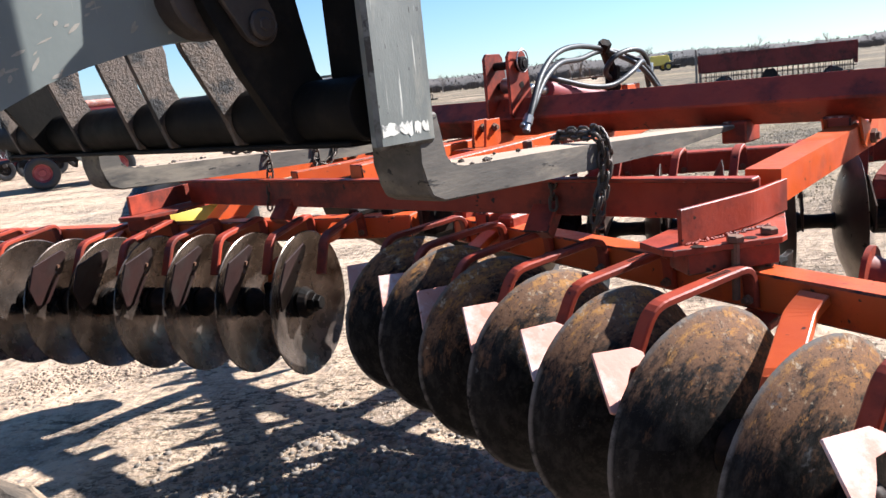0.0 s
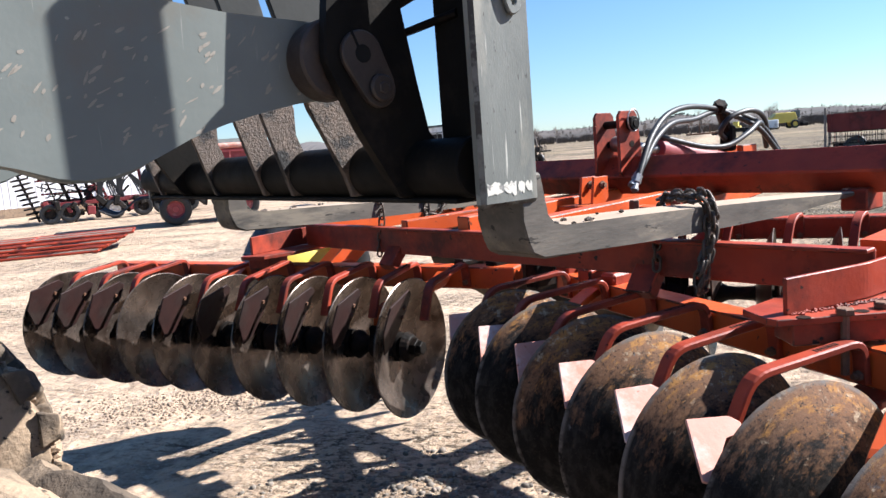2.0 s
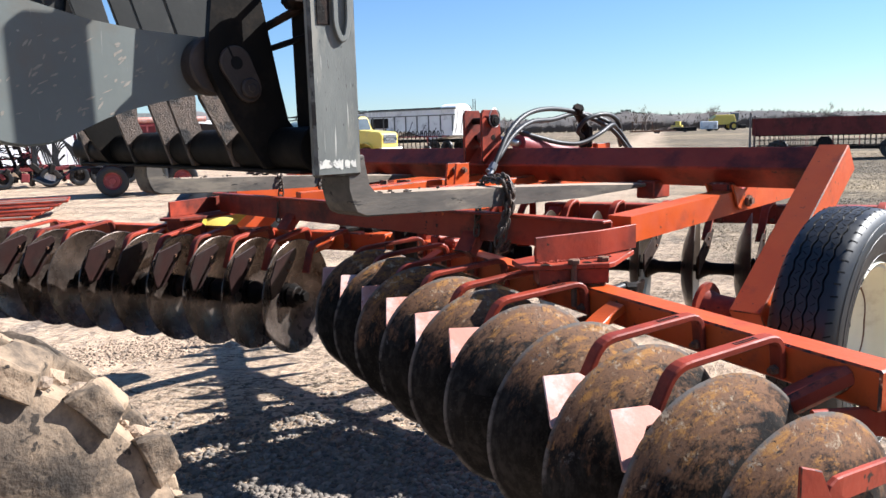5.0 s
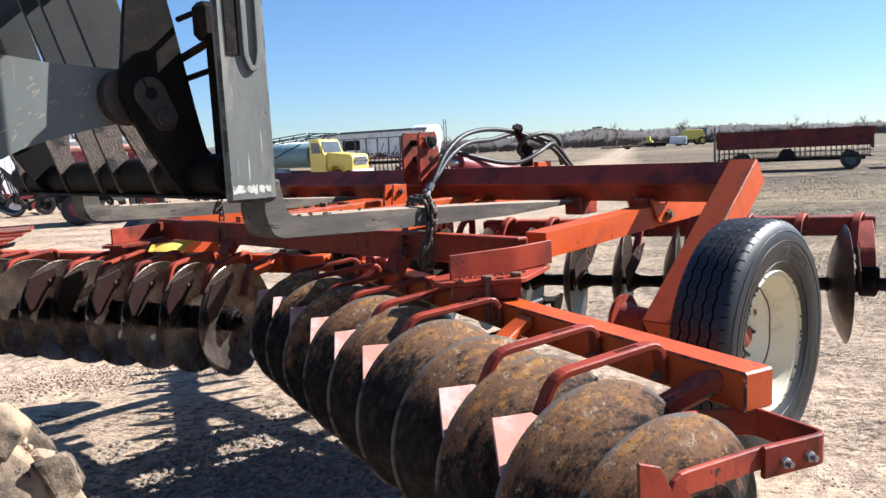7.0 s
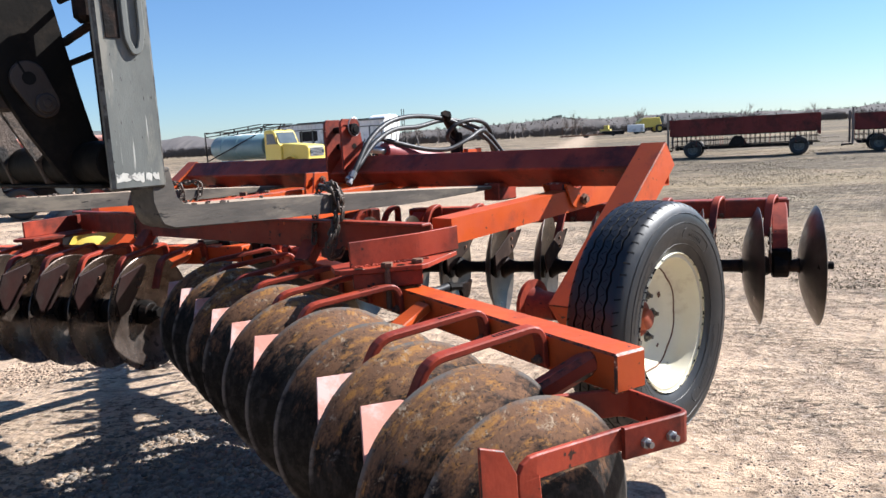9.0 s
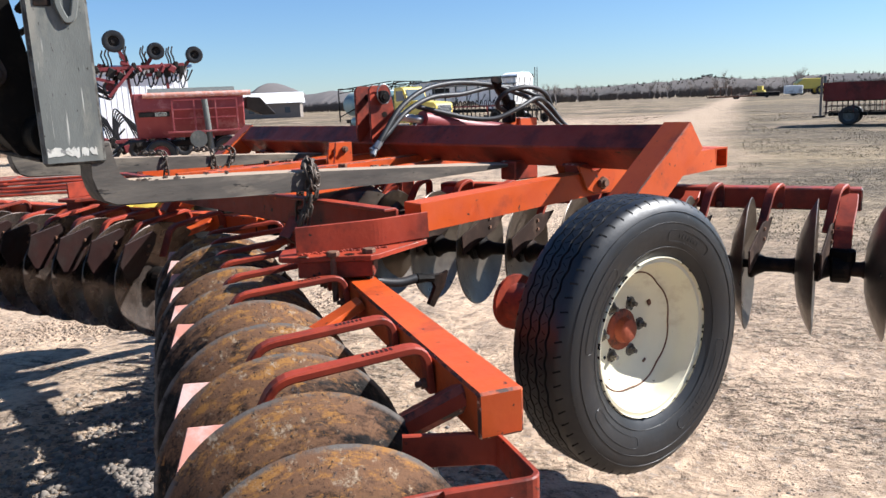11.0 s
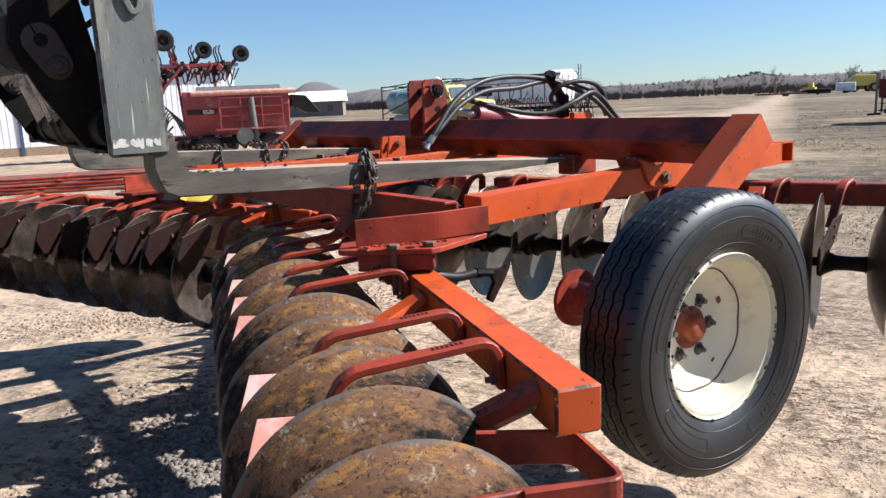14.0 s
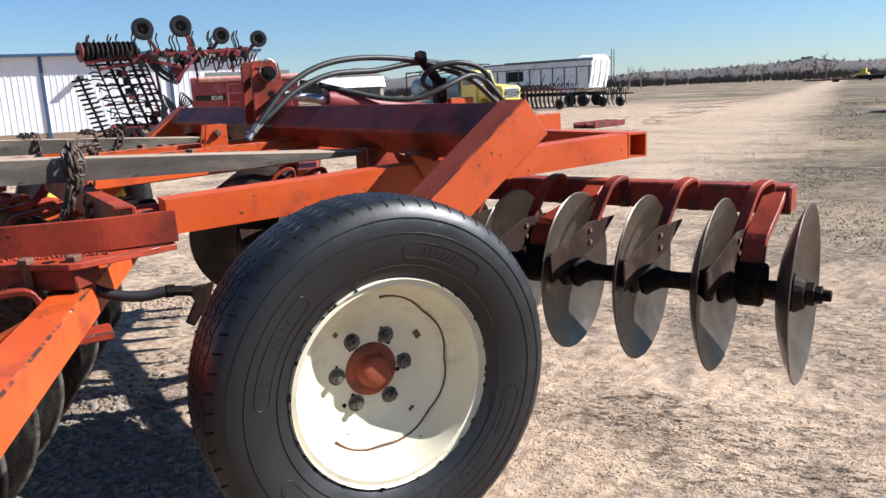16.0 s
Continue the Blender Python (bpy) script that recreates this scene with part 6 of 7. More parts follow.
    for xx, yy in ((5.78, 0.85), (0.7, 0.88), (0.7, 0.6)):
        for s in (1, -1):
            wheel(t, xx, s * yy, 0.5, 0.26, WHITEP)
    # folded spray booms over the tank
    for y in (-0.75, 0.75):
        bm = B()
        for a, c in (((-0.7, y, 2.65), (3.6, y * 0.9, 2.98)), ((-0.7, y, 2.85), (3.6, y * 0.9, 3.2)), ((3.6, y, 2.7), (3.9, y, 3.2)), ((0.4, y, 2.7), (0.5, y, 2.95)), ((1.5, y, 2.75), (1.6, y, 3.05)), ((2.6, y, 2.85), (2.7, y, 3.12)),
                     ((3.2, y, 2.7), (4.2, y, 3.15)), ((3.9, y, 3.18), (5.0, y * 0.6, 3.12)), ((4.0, y, 2.98), (4.8, y * 0.6, 3.0))):
            bar(bm, a, c, 0.05, 0.05, 0)
        part("spray_boom", bm, DARK, t, "dark folded spray boom")
    bm = B()
    bar(bm, (-0.5, -1.0, 1.2), (3.4, -1.0, 2.6), 0.05, 0.05, 0)
    bar(bm, (-0.55, -1.0, 0.9), (-0.55, -1.0, 2.9), 0.06, 0.06, 0)
    bar(bm, (-0.55, 1.0, 0.9), (-0.55, 1.0, 2.9), 0.06, 0.06, 0)
    bar(bm, (-0.55, -1.0, 2.9), (-0.55, 1.0, 2.9), 0.06, 0.06, 0)
    part("boom_rack", bm, DARK, t)


tank_truck()


def grain_trailer():
    L = 10.6
    g = thing("grain_trailer", "chalky white ribbed grain trailer parked behind the truck", "trailer", stand(-7.0, 57.8, -24, 1.0) @ Matrix.Translation((-L, 1.25, 0)))
    bm = B()
    out = [(0, 3.42), (L, 3.42), (L - 0.12, 2.4), (L - 0.35, 1.35), (8.2, 1.05), (6.2, 1.75), (4.4, 1.75), (2.4, 1.05), (0.4, 1.4), (0, 2.4)]
    plate(bm, out, 2.4, Matrix.Rotation(radians(90), 4, "X"), 0.03)
    body = part("hopper", bm, WHITEP, g)
    for k in range(28):
        bm = B()
        xx = 0.08 + k * (L - 0.16) / 27
        box(bm, (xx - 0.03, -1.26, 2.98), (xx + 0.03, -1.2, 3.42), 0)
        part("rib", bm, WHITEP, body)
    for k in range(10):
        bm = B()
        xx = 0.3 + k * (L - 0.6) / 9
        box(bm, (xx - 0.05, -1.25, 1.7), (xx + 0.05, -1.2, 2.94), 0)
        part("rib", bm, GREYW, body)
    for yy in (-0.8, 0.0, 0.8):
        bm = B()
        bar(bm, (L + 0.02, yy, 3.38), (L - 0.24, yy, 1.5), 0.06, 0.06, 0)
        part("rib", bm, WHITEP, body)
    bm = B()
    box(bm, (0, -1.29, 2.92), (L, -1.2, 2.99), 0)
    bar(bm, (-0.05, -1.24, 3.44), (L + 0.05, -1.24, 3.44), 0.1, 0.10, 0.01)
    bar(bm, (-0.05, 1.24, 3.44), (L + 0.05, 1.24, 3.44), 0.1, 0.10, 0.01)
    part("top_rail", bm, GREYW, body)
    bm = B()
    box(bm, (2.3, -1.225, 2.05), (4.1, -1.15, 2.85), 0)
    part("side_hatch", bm, DARK, body, "dark open side hatch")
    bm = B()
    plate(bm, [(-1.2, 3.4), (1.2, 3.4), (1.0, 3.62), (0.5, 3.78), (-0.5, 3.78), (-1.0, 3.62)], 1.5, Matrix.Translation((L - 0.75, 0, 0)) @ Matrix(((0, 0, 1, 0), (1, 0, 0, 0), (0, 1, 0, 0), (0, 0, 0, 1))), 0.05)
    part("tarp_cap", bm, WHITEP, body, "white rounded tarp cap")
    bm = B()
    rod(bm, (0.2, 1.25, 3.56), (L - 0.1, 1.25, 3.56), 0.09, None, 10)
    part("rolled_tarp", bm, DARK, body)
    bm = B()
    bar(bm, (0.2, -0.4, 0.95), (L + 0.2, -0.4, 0.95), 0.12, 0.25, 0)
    bar(bm, (0.2, 0.4, 0.95), (L + 0.2, 0.4, 0.95), 0.12, 0.25, 0)
    part("chassis", bm, DARK, g)
    for xx in (8.4, 9.6, 1.5):
        for sd in (-0.95, 0.95):
            wheel(g, xx, sd, 0.5, 0.3, DARK)
    bm = B()
    for y in (-0.4, -0.05):
        bar(bm, (L + 1.1, y, 0.5), (L + 1.1, y, 4.1), 0.04, 0.04, 0)
    for k in range(11):
        bar(bm, (L + 1.1, -0.4, 0.8 + 0.3 * k), (L + 1.1, -0.05, 0.8 + 0.3 * k), 0.03, 0.03, 0)
    bar(bm, (L - 0.2, -0.22, 0.95), (L + 1.2, -0.22, 0.85), 0.12, 0.12, 0)
    part("ladder", bm, DARK, g)


grain_trailer()


def tine_implement(name, label, m, length, rows, height, seed, red):
    """A parked toolbar implement: frame bars, curved tines and small wheels."""
    rs = random.Random(seed)
    t = thing(name, label, "farm implement", m)
    for k in range(rows):
        bm = B()
        bar(bm, (0, k * 0.6, height), (length, k * 0.6, height), 0.09, 0.09, 0)
        tb = part("tool_bar", bm, red if k % 2 == 0 else DARK, t)
        for j in range(int(length / 0.36)):
            x = 0.15 + j * 0.36
            s = rs.uniform(0.9, 1.1)
            bm = B()
            sweep(bm, smooth_path([(x, k * 0.6, height), (x, k * 0.6 + 0.12, height + 0.28 * s), (x, k * 0.6 - 0.18, height + 0.34 * s), (x, k * 0.6 - 0.3, height * 0.55), (x, k * 0.6 - 0.08, 0.12)], 4), flat(0.05, 0.03), (1, 0, 0))
            part("spring_tine", bm, DARK, tb)
    for x in (0.3, length / 2, length - 0.3):
        bm = B()
        bar(bm, (x, -0.2, height), (x, rows * 0.6, height), 0.08, 0.08, 0)
        part("cross_bar", bm, red, t)
    for x in (length * 0.2, length * 0.8):
        bm = B()
        bar(bm, (x, 0.3, height), (x, 0.5, 0.35), 0.08, 0.08, 0)
        part("wheel_leg", bm, red, t)
        wheel(t, x, 0.5 - 0.25, 0.36, 0.2, DARK)
    bm = B()
    for k in range(5):
        x = 0.4 + k * (length - 0.8) / 4
        bar(bm, (x, 0, height), (x + rs.uniform(-0.5, 0.5), 0.2, height + rs.uniform(0.5, 1.1)), 0.05, 0.05, 0)
    part("upright", bm, DARK, t)
    return t


tine_implement("field_cultivator", "rusty dark spring-tine cultivator with red bars", stand(-12.4, 54.6, -20, 1.0), 5.0, 4, 1.35, 3, DRILLRED)
tine_implement("field_cultivator", "low dark cultivator frame beside the trailer", stand(-6.6, 56.6, -22, 1.0), 2.4, 3, 0.9, 4, DARK)


def seed_cart():
    c = thing("seed_cart", "faded red air seeder cart with grey lids", "seed cart", ground_pose(-14.0, 23.2, 30.0))
    L = 3.55
    bm = B()
    prof = [(-0.95, 2.55), (0.95, 2.55), (0.98, 2.0), (0.5, 1.05), (-0.5, 1.05), (-0.98, 2.0)]
    plate(bm, prof, L, Matrix.Translation((L / 2, 0, 0)) @ Matrix(((0, 0, 1, 0), (1, 0, 0, 0), (0, 1, 0, 0), (0, 0, 0, 1))), 0.03)
    hop = part("hopper", bm, CARTRED, c)
    bm = B()
    plate(bm, [(-0.75, 2.55), (0.75, 2.55), (0.45, 2.72), (-0.45, 2.72)], L - 0.7, Matrix.Translation((L / 2 + 0.1, 0, 0)) @ Matrix(((0, 0, 1, 0), (1, 0, 0, 0), (0, 1, 0, 0), (0, 0, 0, 1))), 0.02)
    part("lid", bm, GREYW, hop, "grey hopper lid")
    bm = B()
    rod(bm, (0.3, -1.0, 2.48), (L + 0.25, -1.0, 2.48), 0.09, None, 14)
    part("rolled_tarp", bm, PINK, hop, "pink rolled tarp")
    for x in (1.2, 1.9, 2.6, 3.3):
        bm = B()
        bar(bm, (x, -1.12, 1.25), (x, -1.12, 2.3), 0.05, 0.05, 0)
        part("rail_post", bm, CARTRED, c)
    for z in (1.7, 2.0, 2.3):
        bm = B()
        bar(bm, (1.2, -1.12, z), (3.3, -1.12, z), 0.04, 0.04, 0)
        part("hand_rail", bm, CARTRED, c)
    bm = B()
    bar(bm, (1.0, -1.2, 1.25), (3.5, -1.2, 1.25), 0.4, 0.05, 0)
    part("catwalk", bm, CARTRED, c)
    bm = B()
    box(bm, (0.12, -0.99, 1.78), (1.1, -0.975, 1.94), 0)
    st = part("model_stripe", bm, DARK, c, "dark model stripe with white number")
    cu = bpy.data.curves.new("model_number", "FONT")
    cu.body, cu.size, cu.align_x = "8500", 0.19, "CENTER"
    cu.extrude = 0.004
    tx = new("model_number", cu)
    tx.parent = st
    tx.matrix_basis = Matrix.Translation((0.82, -1.0, 1.80)) @ Matrix.Rotation(radians(90), 4, "X")
    cu.materials.append(WHITE)
    for x in (0.7, 2.9):
        for y in (-0.8, 0.8):
            wheel(c, x, y, 0.52, 0.42, CARTRED)
    bm = B()
    box(bm, (0.1, -0.45, 0.75), (L + 0.6, 0.45, 0.95), 0.02)
    for x in (0.5, 1.5, 2.5):
        box(bm, (x, -0.3, 0.9), (x + 0.4, 0.3, 1.2), 0.02)
    part("cart_frame", bm, DARK, c)
    bm = B()
    rod(bm, (2.35, -1.2, 0.5), (2.25, -1.15, 2.3), 0.1, None, 14)
    lathe(bm, [(0, 0), (0.28, 0), (0.28, 0.3), (0, 0.3)], Matrix.Translation((1.95, -1.25, 1.0)) @ Matrix.Rotation(radians(90), 4, "X"), 20)
    part("fan_and_auger", bm, GREYW, c, "grey fan housing and auger tube")
    bm = B()
    plate(bm, [(0, 2.35), (0.5, 2.3), (1.0, 1.7), (0.55, 1.7), (0.0, 1.95)], 1.5, Matrix.Translation((L + 0.1, 0, 0)) @ Matrix.Rotation(radians(90), 4, "X"), 0.02)
    part("auger_spout", bm, DARK, c, "black auger spout")
    for k in range(6):
        bm = B()
        sweep(bm, smooth_path([(0.2, -0.6 + 0.2 * k, 1.0), (-0.5, -0.7 + 0.3 * k, 0.9), (-1.1, -0.9 + 0.35 * k, 0.5), (-1.6, -1.0 + 0.4 * k, 0.7)], 5), circle(0.035, 6))
        part("seed_hose", bm, HOSE, c)


seed_cart()


def folded_seeder():
    """The folded wings of the air seeder: a leaning lattice, a level top wing with wheels, packer rolls and hanging hoses."""
    t = thing("folded_air_seeder", "folded red air seeder wings with packers, wheels and hanging hoses", "farm implement", ground_pose(-22.2, 26.6, 38.5))
    rs = random.Random(21)

    def at(x, z, y=0.0):
        return Vector((x + (3.6 - z) * 0.30, y, z))

    # leaning wing
    for k, (x, wide, mt) in enumerate(((0.75, 0.07, DARK), (1.25, 0.14, DARK), (1.75, 0.12, DARK), (2.15, 0.13, DARK), (2.45, 0.12, DRILLRED), (2.7, 0.10, DRILLRED))):
        bm = B()
        bar(bm, at(x, 0.2, 0.06 * k), at(x, 3.7, 0.06 * k), wide, 0.12, 0.01, (0, 1, 0))
        post = part("wing_bar", bm, mt, t)
        for q in range(13):
            z = 0.35 + q * 0.25 + rs.uniform(-0.06, 0.06)
            s = rs.uniform(0.3, 0.75)
            bm = B()
            sweep(bm, smooth_path([at(x, z), at(x - s * 0.4, z + 0.06, -0.2), at(x - s * 0.7, z + rs.uniform(-0.1, 0.16), -0.15), at(x - s, z - 0.02, 0.1)], 4), flat(0.05, 0.04), (0, 0, 1))
            part("opener_shank", bm, DARK, post)
    for z in (0.35, 0.9, 1.2, 1.75, 2.05, 2.6, 3.0, 3.45):
        bm = B()
        bar(bm, at(0.35, z, 0.1), at(2.75, z + rs.uniform(-0.1, 0.15), 0.1), 0.08, 0.08, 0)
        part("cross_bar", bm, DARK if rs.random() < 0.6 else DRILLRED, t)
    for q in range(10):
        x, z = rs.uniform(1.4, 2.3), rs.uniform(0.4, 3.2)
        bm = B()
        box(bm, (-0.12, -0.1, -0.12), (0.12, 0.15, 0.14), 0.02, Matrix.Translation(at(x, z, -0.05)))
        part("opener_body", bm, DRILLRED if q % 3 == 0 else DARK, t)
    for q in range(14):
        bm = B()
        z = 0.3 + q * 0.195
        m = Matrix.Translation(at(-0.15, z)) @ Matrix.Rotation(radians(-9), 4, "Y")
        lathe(bm, [(0.06, -0.05), (0.33, -0.035), (0.36, 0), (0.33, 0.035), (0.06, 0.05)], m, 16)
        part("packer_wheel", bm, DARK, t)
    bm = B()
    bar(bm, at(-0.15, 0.1), at(-0.15, 3.0), 0.1, 0.1, 0)
    part("packer_axle", bm, DARK, t)
    # level top wing
    z0 = 3.85
    for y in (-0.5, 0.1, 0.7):
        bm = B()
        bar(bm, (0.9, y, z0 - 0.18), (7.1, y, z0 + 0.12), 0.12, 0.14, 0.01)
        tb = part("wing_bar", bm, DRILLRED, t)
        for q in range(8):
            x = 0.8 + q * 0.82 + rs.uniform(-0.2, 0.2)
            s = rs.uniform(0.8, 1.15)
            bm = B()
            sweep(bm, smooth_path([(x, y, z0), (x - 0.03, y - 0.1, z0 + 0.35 * s), (x - 0.1, y - 0.05, z0 + 0.6 * s), (x - 0.02, y + 0.1, z0 + 0.85 * s)], 4), flat(0.06, 0.05), (1, 0, 0))
            part("opener_shank", bm, DARK, tb)
    for q in range(26):
        x = 2.2 + q * 0.19
        bm = B()
        y = rs.uniform(-0.6, -0.3)
        w, h = rs.uniform(0.12, 0.34), rs.uniform(0.12, 0.4)
        z = z0 + rs.uniform(-0.45, 0.2)
        box(bm, (-w / 2, -0.15, -h / 2), (w / 2, 0.15, h / 2), 0.03, Matrix.Translation((x, y, z)) @ Matrix.Rotation(rs.uniform(-0.6, 0.6), 4, "Y"))
        part("opener_body", bm, DRILLRED if q % 5 in (1, 3) else DARK, t)
    for x in (1.4, 2.2, 2.9, 3.6, 4.4, 5.2, 5.9, 6.9):
        bm = B()
        bar(bm, (x, -0.7, z0 - 0.1), (x, 0.9, z0 - 0.1), 0.12, 0.14, 0)
        bar(bm, (x, -0.5, z0 - 0.5), (x + 0.3, -0.5, z0 + 0.2), 0.09, 0.09, 0)
        part("cross_bar", bm, DRILLRED if x in (2.9, 4.4, 5.9) else DARK, t)
    for q in range(12):
        bm = B()
        x = 0.25 + q * 0.19
        lathe(bm, [(0.05, -0.07), (0.36, -0.06), (0.42, -0.02), (0.42, 0.02), (0.36, 0.06), (0.05, 0.07)], Matrix.Translation((x, -0.3, z0 + 0.12)) @ Matrix.Rotation(radians(24), 4, "Z") @ Matrix.Rotation(radians(90), 4, "Y"), 20)
        part("packer_wheel", bm, DARK if q else DRILLRED, t)
    bm = B()
    rod(bm, (0.1, -0.3, z0 + 0.12), (2.6, -0.3, z0 + 0.12), 0.12, None, 10)
    part("packer_axle", bm, DARK, t)
    for a1, a2 in (((0.4, -0.5, z0 - 0.35), (2.2, -0.5, z0 - 0.05)), ((0.9, -0.45, z0 - 0.6), (2.8, -0.45, z0 - 0.3)), ((3.9, -0.6, z0 - 1.2), (5.0, -0.6, z0)), ((3.0, -0.5, z0 - 0.3), (4.2, -0.5, z0 - 0.6))):
        bm = B()
        bar(bm, a1, a2, 0.12, 0.13, 0.01)
        part("fold_link", bm, DRILLRED, t)
    for x, z in ((2.8, 4.87), (4.35, 4.97), (6.0, 4.55), (7.6, 4.38)):
        bm = B()
        bar(bm, (x + (0.55 if x < 5 else -0.5), -0.2, z0), (x, -0.15, z), 0.14, 0.14, 0)
        part("wheel_leg", bm, DRILLRED, t)
        wheel(t, x, -0.35, 0.46 if z > 4.8 else 0.37, 0.26, DARK, 0.5, z)
    wheel(t, 4.0, -0.4, 0.3, 0.2, DRILLRED, 0.6, 3.05)
    # hanging hoses
    for q in range(16):
        x = 2.75 + q * 0.03
        w, d = rs.uniform(0.9, 1.3), rs.uniform(0.9, 1.35)
        bm = B()
        sweep(bm, smooth_path([(x, -0.3, z0 - 0.2), (x + 0.35, -0.35, z0 - d * 0.65), (x + w * 0.8, -0.35, z0 - d), (x + w, -0.3, z0 - d * 0.75), (x + w + 0.15, -0.2, z0 - 0.3)], 5), circle(0.03, 6))
        part("seed_hose", bm, HOSE, t)
    for q in range(14):
        x = 4.6 + q * 0.19
        bm = B()
        sweep(bm, smooth_path([(x, -0.3, z0 - 0.1), (x + 0.1, -0.35, z0 - rs.uniform(0.4, 0.9)), (x + 0.4, -0.3, z0 - 0.1)], 5), circle(0.03, 6))
        part("seed_hose", bm, HOSE, t)
    for x0, w, top, cnt in ((3.25, 0.5, 2.1, 5), (4.0, 0.95, 2.15, 6)):
        for q in range(cnt):
            bm = B()
            x = x0 + 0.085 * q
            sweep(bm, smooth_path([(x - 0.1, -0.4, 0.3), (x - 0.08 - 0.05 * q, -0.4, 1.2), (x + 0.05, -0.4, top - 0.09 * q), (x + w * 0.5, -0.4, top - 0.5 - 0.06 * q), (x + w + 0.03 * q, -0.4, 0.5)], 5), circle(0.032, 6))
            part("seed_hose", bm, HOSE, t)
    # centre frame on the ground
    for y in (-0.4, 0.6, 1.6):
        bm = B()
        bar(bm, (1.0, y, 0.75), (8.2, y, 0.75), 0.13, 0.15, 0.01)
        part("frame_bar", bm, DRILLRED, t)
    for x in (1.5, 2.6, 3.9, 5.6, 7.3):
        bm = B()
        bar(bm, (x, -0.8, 0.85), (x, 1.9, 0.85), 0.11, 0.11, 0)
        bar(bm, (x, -0.2, 0.8), (x + 0.5, -0.2, 1.3), 0.08, 0.08, 0)
        part("cross_bar", bm, DARK, t)
    for x in (5.0, 6.6, 3.3):
        bm = B()
        bar(bm, (x, 0.4, 0.9), (x - 0.2, 0.4, z0 - 0.1), 0.12, 0.12, 0.01, (0, 1, 0))
        part("wing_support", bm, DRILLRED, t)
    for q in range(34):
        x = 1.2 + q * 0.2
        bm = B()
        box(bm, (-0.14, -0.15, -0.2), (0.14, 0.15, 0.2), 0.03, Matrix.Translation((x, rs.uniform(-0.9, -0.5), rs.uniform(0.3, 0.95))) @ Matrix.Rotation(rs.uniform(-0.8, 0.8), 4, "Y") @ Matrix.Diagonal((rs.uniform(0.5, 1.2), 1, rs.uniform(0.5, 1.2), 1)))
        part("opener_body", bm, DARK if q % 4 else DRILLRED, t)
    for x in (1.3, 2.0, 3.7, 4.8, 5.6, 6.7):
        wheel(t, x, -0.75, 0.40, 0.28, WHITEP if x == 3.7 else DARK)


folded_seeder()


def metal_shed():
    d = Vector((10.8, 8.6, 0)).normalized()
    s = thing("metal_shed", "white ribbed metal shed with a blue eave", "shed", ground_pose(-33.5, 28.9, math.degrees(math.atan2(8.6, 10.8))))
    L, H = 16.0, 4.35
    for lo, hi in (((0, 12, 0), (L, 12.2, H)), ((0, 0.2, 0), (0.2, 12, H)), ((L - 0.2, 0.2, 0), (L, 12, H)), ((0, 0, 0), (L, 0.2, H))):
        bm = B()
        box(bm, lo, hi, 0)
        wall = part("wall", bm, SIDING, s)
    bm = B()
    box(bm, (0, -0.02, 0), (L, -0.002, 0.45), 0)
    part("wall_base", bm, MUDLIGHT, s, "dusty lower wall")
    n = 52
    bm = B()
    plate(bm, [(-0.045, 0), (-0.032, -0.014), (-0.013, -0.014), (0, 0)], H - 0.45, Matrix.Translation((0, 0, 0.45 + (H - 0.45) / 2)), 0)
    rib = link_mesh("siding_rib", bm, SIDING)
    for k in range(n):
        part("siding_rib", rib, None, wall, "", Matrix.Translation((0.3 + k * 0.30, -0.001, 0)))
    for x in (5.0, 11.3):
        bm = B()
        box(bm, (x - 0.09, -0.06, 0), (x + 0.09, -0.035, H), 0)
        part("corner_trim", bm, BLUE, s)
    bm = B()
    plate(bm, [(-0.35, H), (12.5, H), (12.5, H + 0.12), (6.1, H + 0.3), (-0.35, H + 0.14)], L + 0.5, Matrix.Translation((L / 2, 0, 0)) @ Matrix(((0, 0, 1, 0), (1, 0, 0, 0), (0, 1, 0, 0), (0, 0, 0, 1))), 0)
    part("roof", bm, BLUE, s, "blue metal roof")
    bm = B()
    box(bm, (6.6, -0.25, 3.1), (6.85, -0.03, 3.28), 0.02)
    box(bm, (6.68, -0.45, 3.15), (7.0, -0.2, 3.35), 0.04)
    part("wall_lamp", bm, GREYW, s)


metal_shed()


def corral_panel(m, k):
    p = thing("pipe_panel", "flat-lying rusty red pipe panel" if k % 2 else "flat-lying grey pipe panel", "fence panel", m, "stacked pipe panels")
    mt = REDTR if k % 2 else WOODG
    for i in range(5):
        bm = B()
        rod(bm, (0, i * 0.34, 0.04), (4.6, i * 0.34, 0.04), 0.032, None, 8)
        part("rail", bm, mt if i % 2 else FADED, p)
    for x in (0.0, 2.3, 4.6):
        bm = B()
        rod(bm, (x, 0, 0.045), (x, 1.36, 0.045), 0.034, None, 8)
        part("upright", bm, FADED, p)
    return p


for k in range(5):
    corral_panel(ground_pose(-15.6 + 0.15 * k, 14.4 + 0.12 * k, 22 + 2.0 * k, 0.075 * k), k)


def ramp_boards():
    for k, (x, y, a, z) in enumerate(((-3.0, 30.2, 66, 0), (-2.5, 30.0, 70, 0))):
        bm = B()
        box(bm, (0, -0.22, 0), (2.5, 0.22, 0.13), 0.01)
        box(bm, (0, -0.22, 0.13), (2.5, -0.17, 0.22), 0)
        box(bm, (0, 0.17, 0.13), (2.5, 0.22, 0.22), 0)
        ob = new("steel_channel", link_mesh("steel_channel", bm, REDTR))
        ob.matrix_basis = Matrix.Translation((0, 0, z)) @ stand(x, y, a, 1.0)
        tagged(ob, "rusty red steel channel lying on the dirt", "steel channel", "steel channels")


ramp_boards()


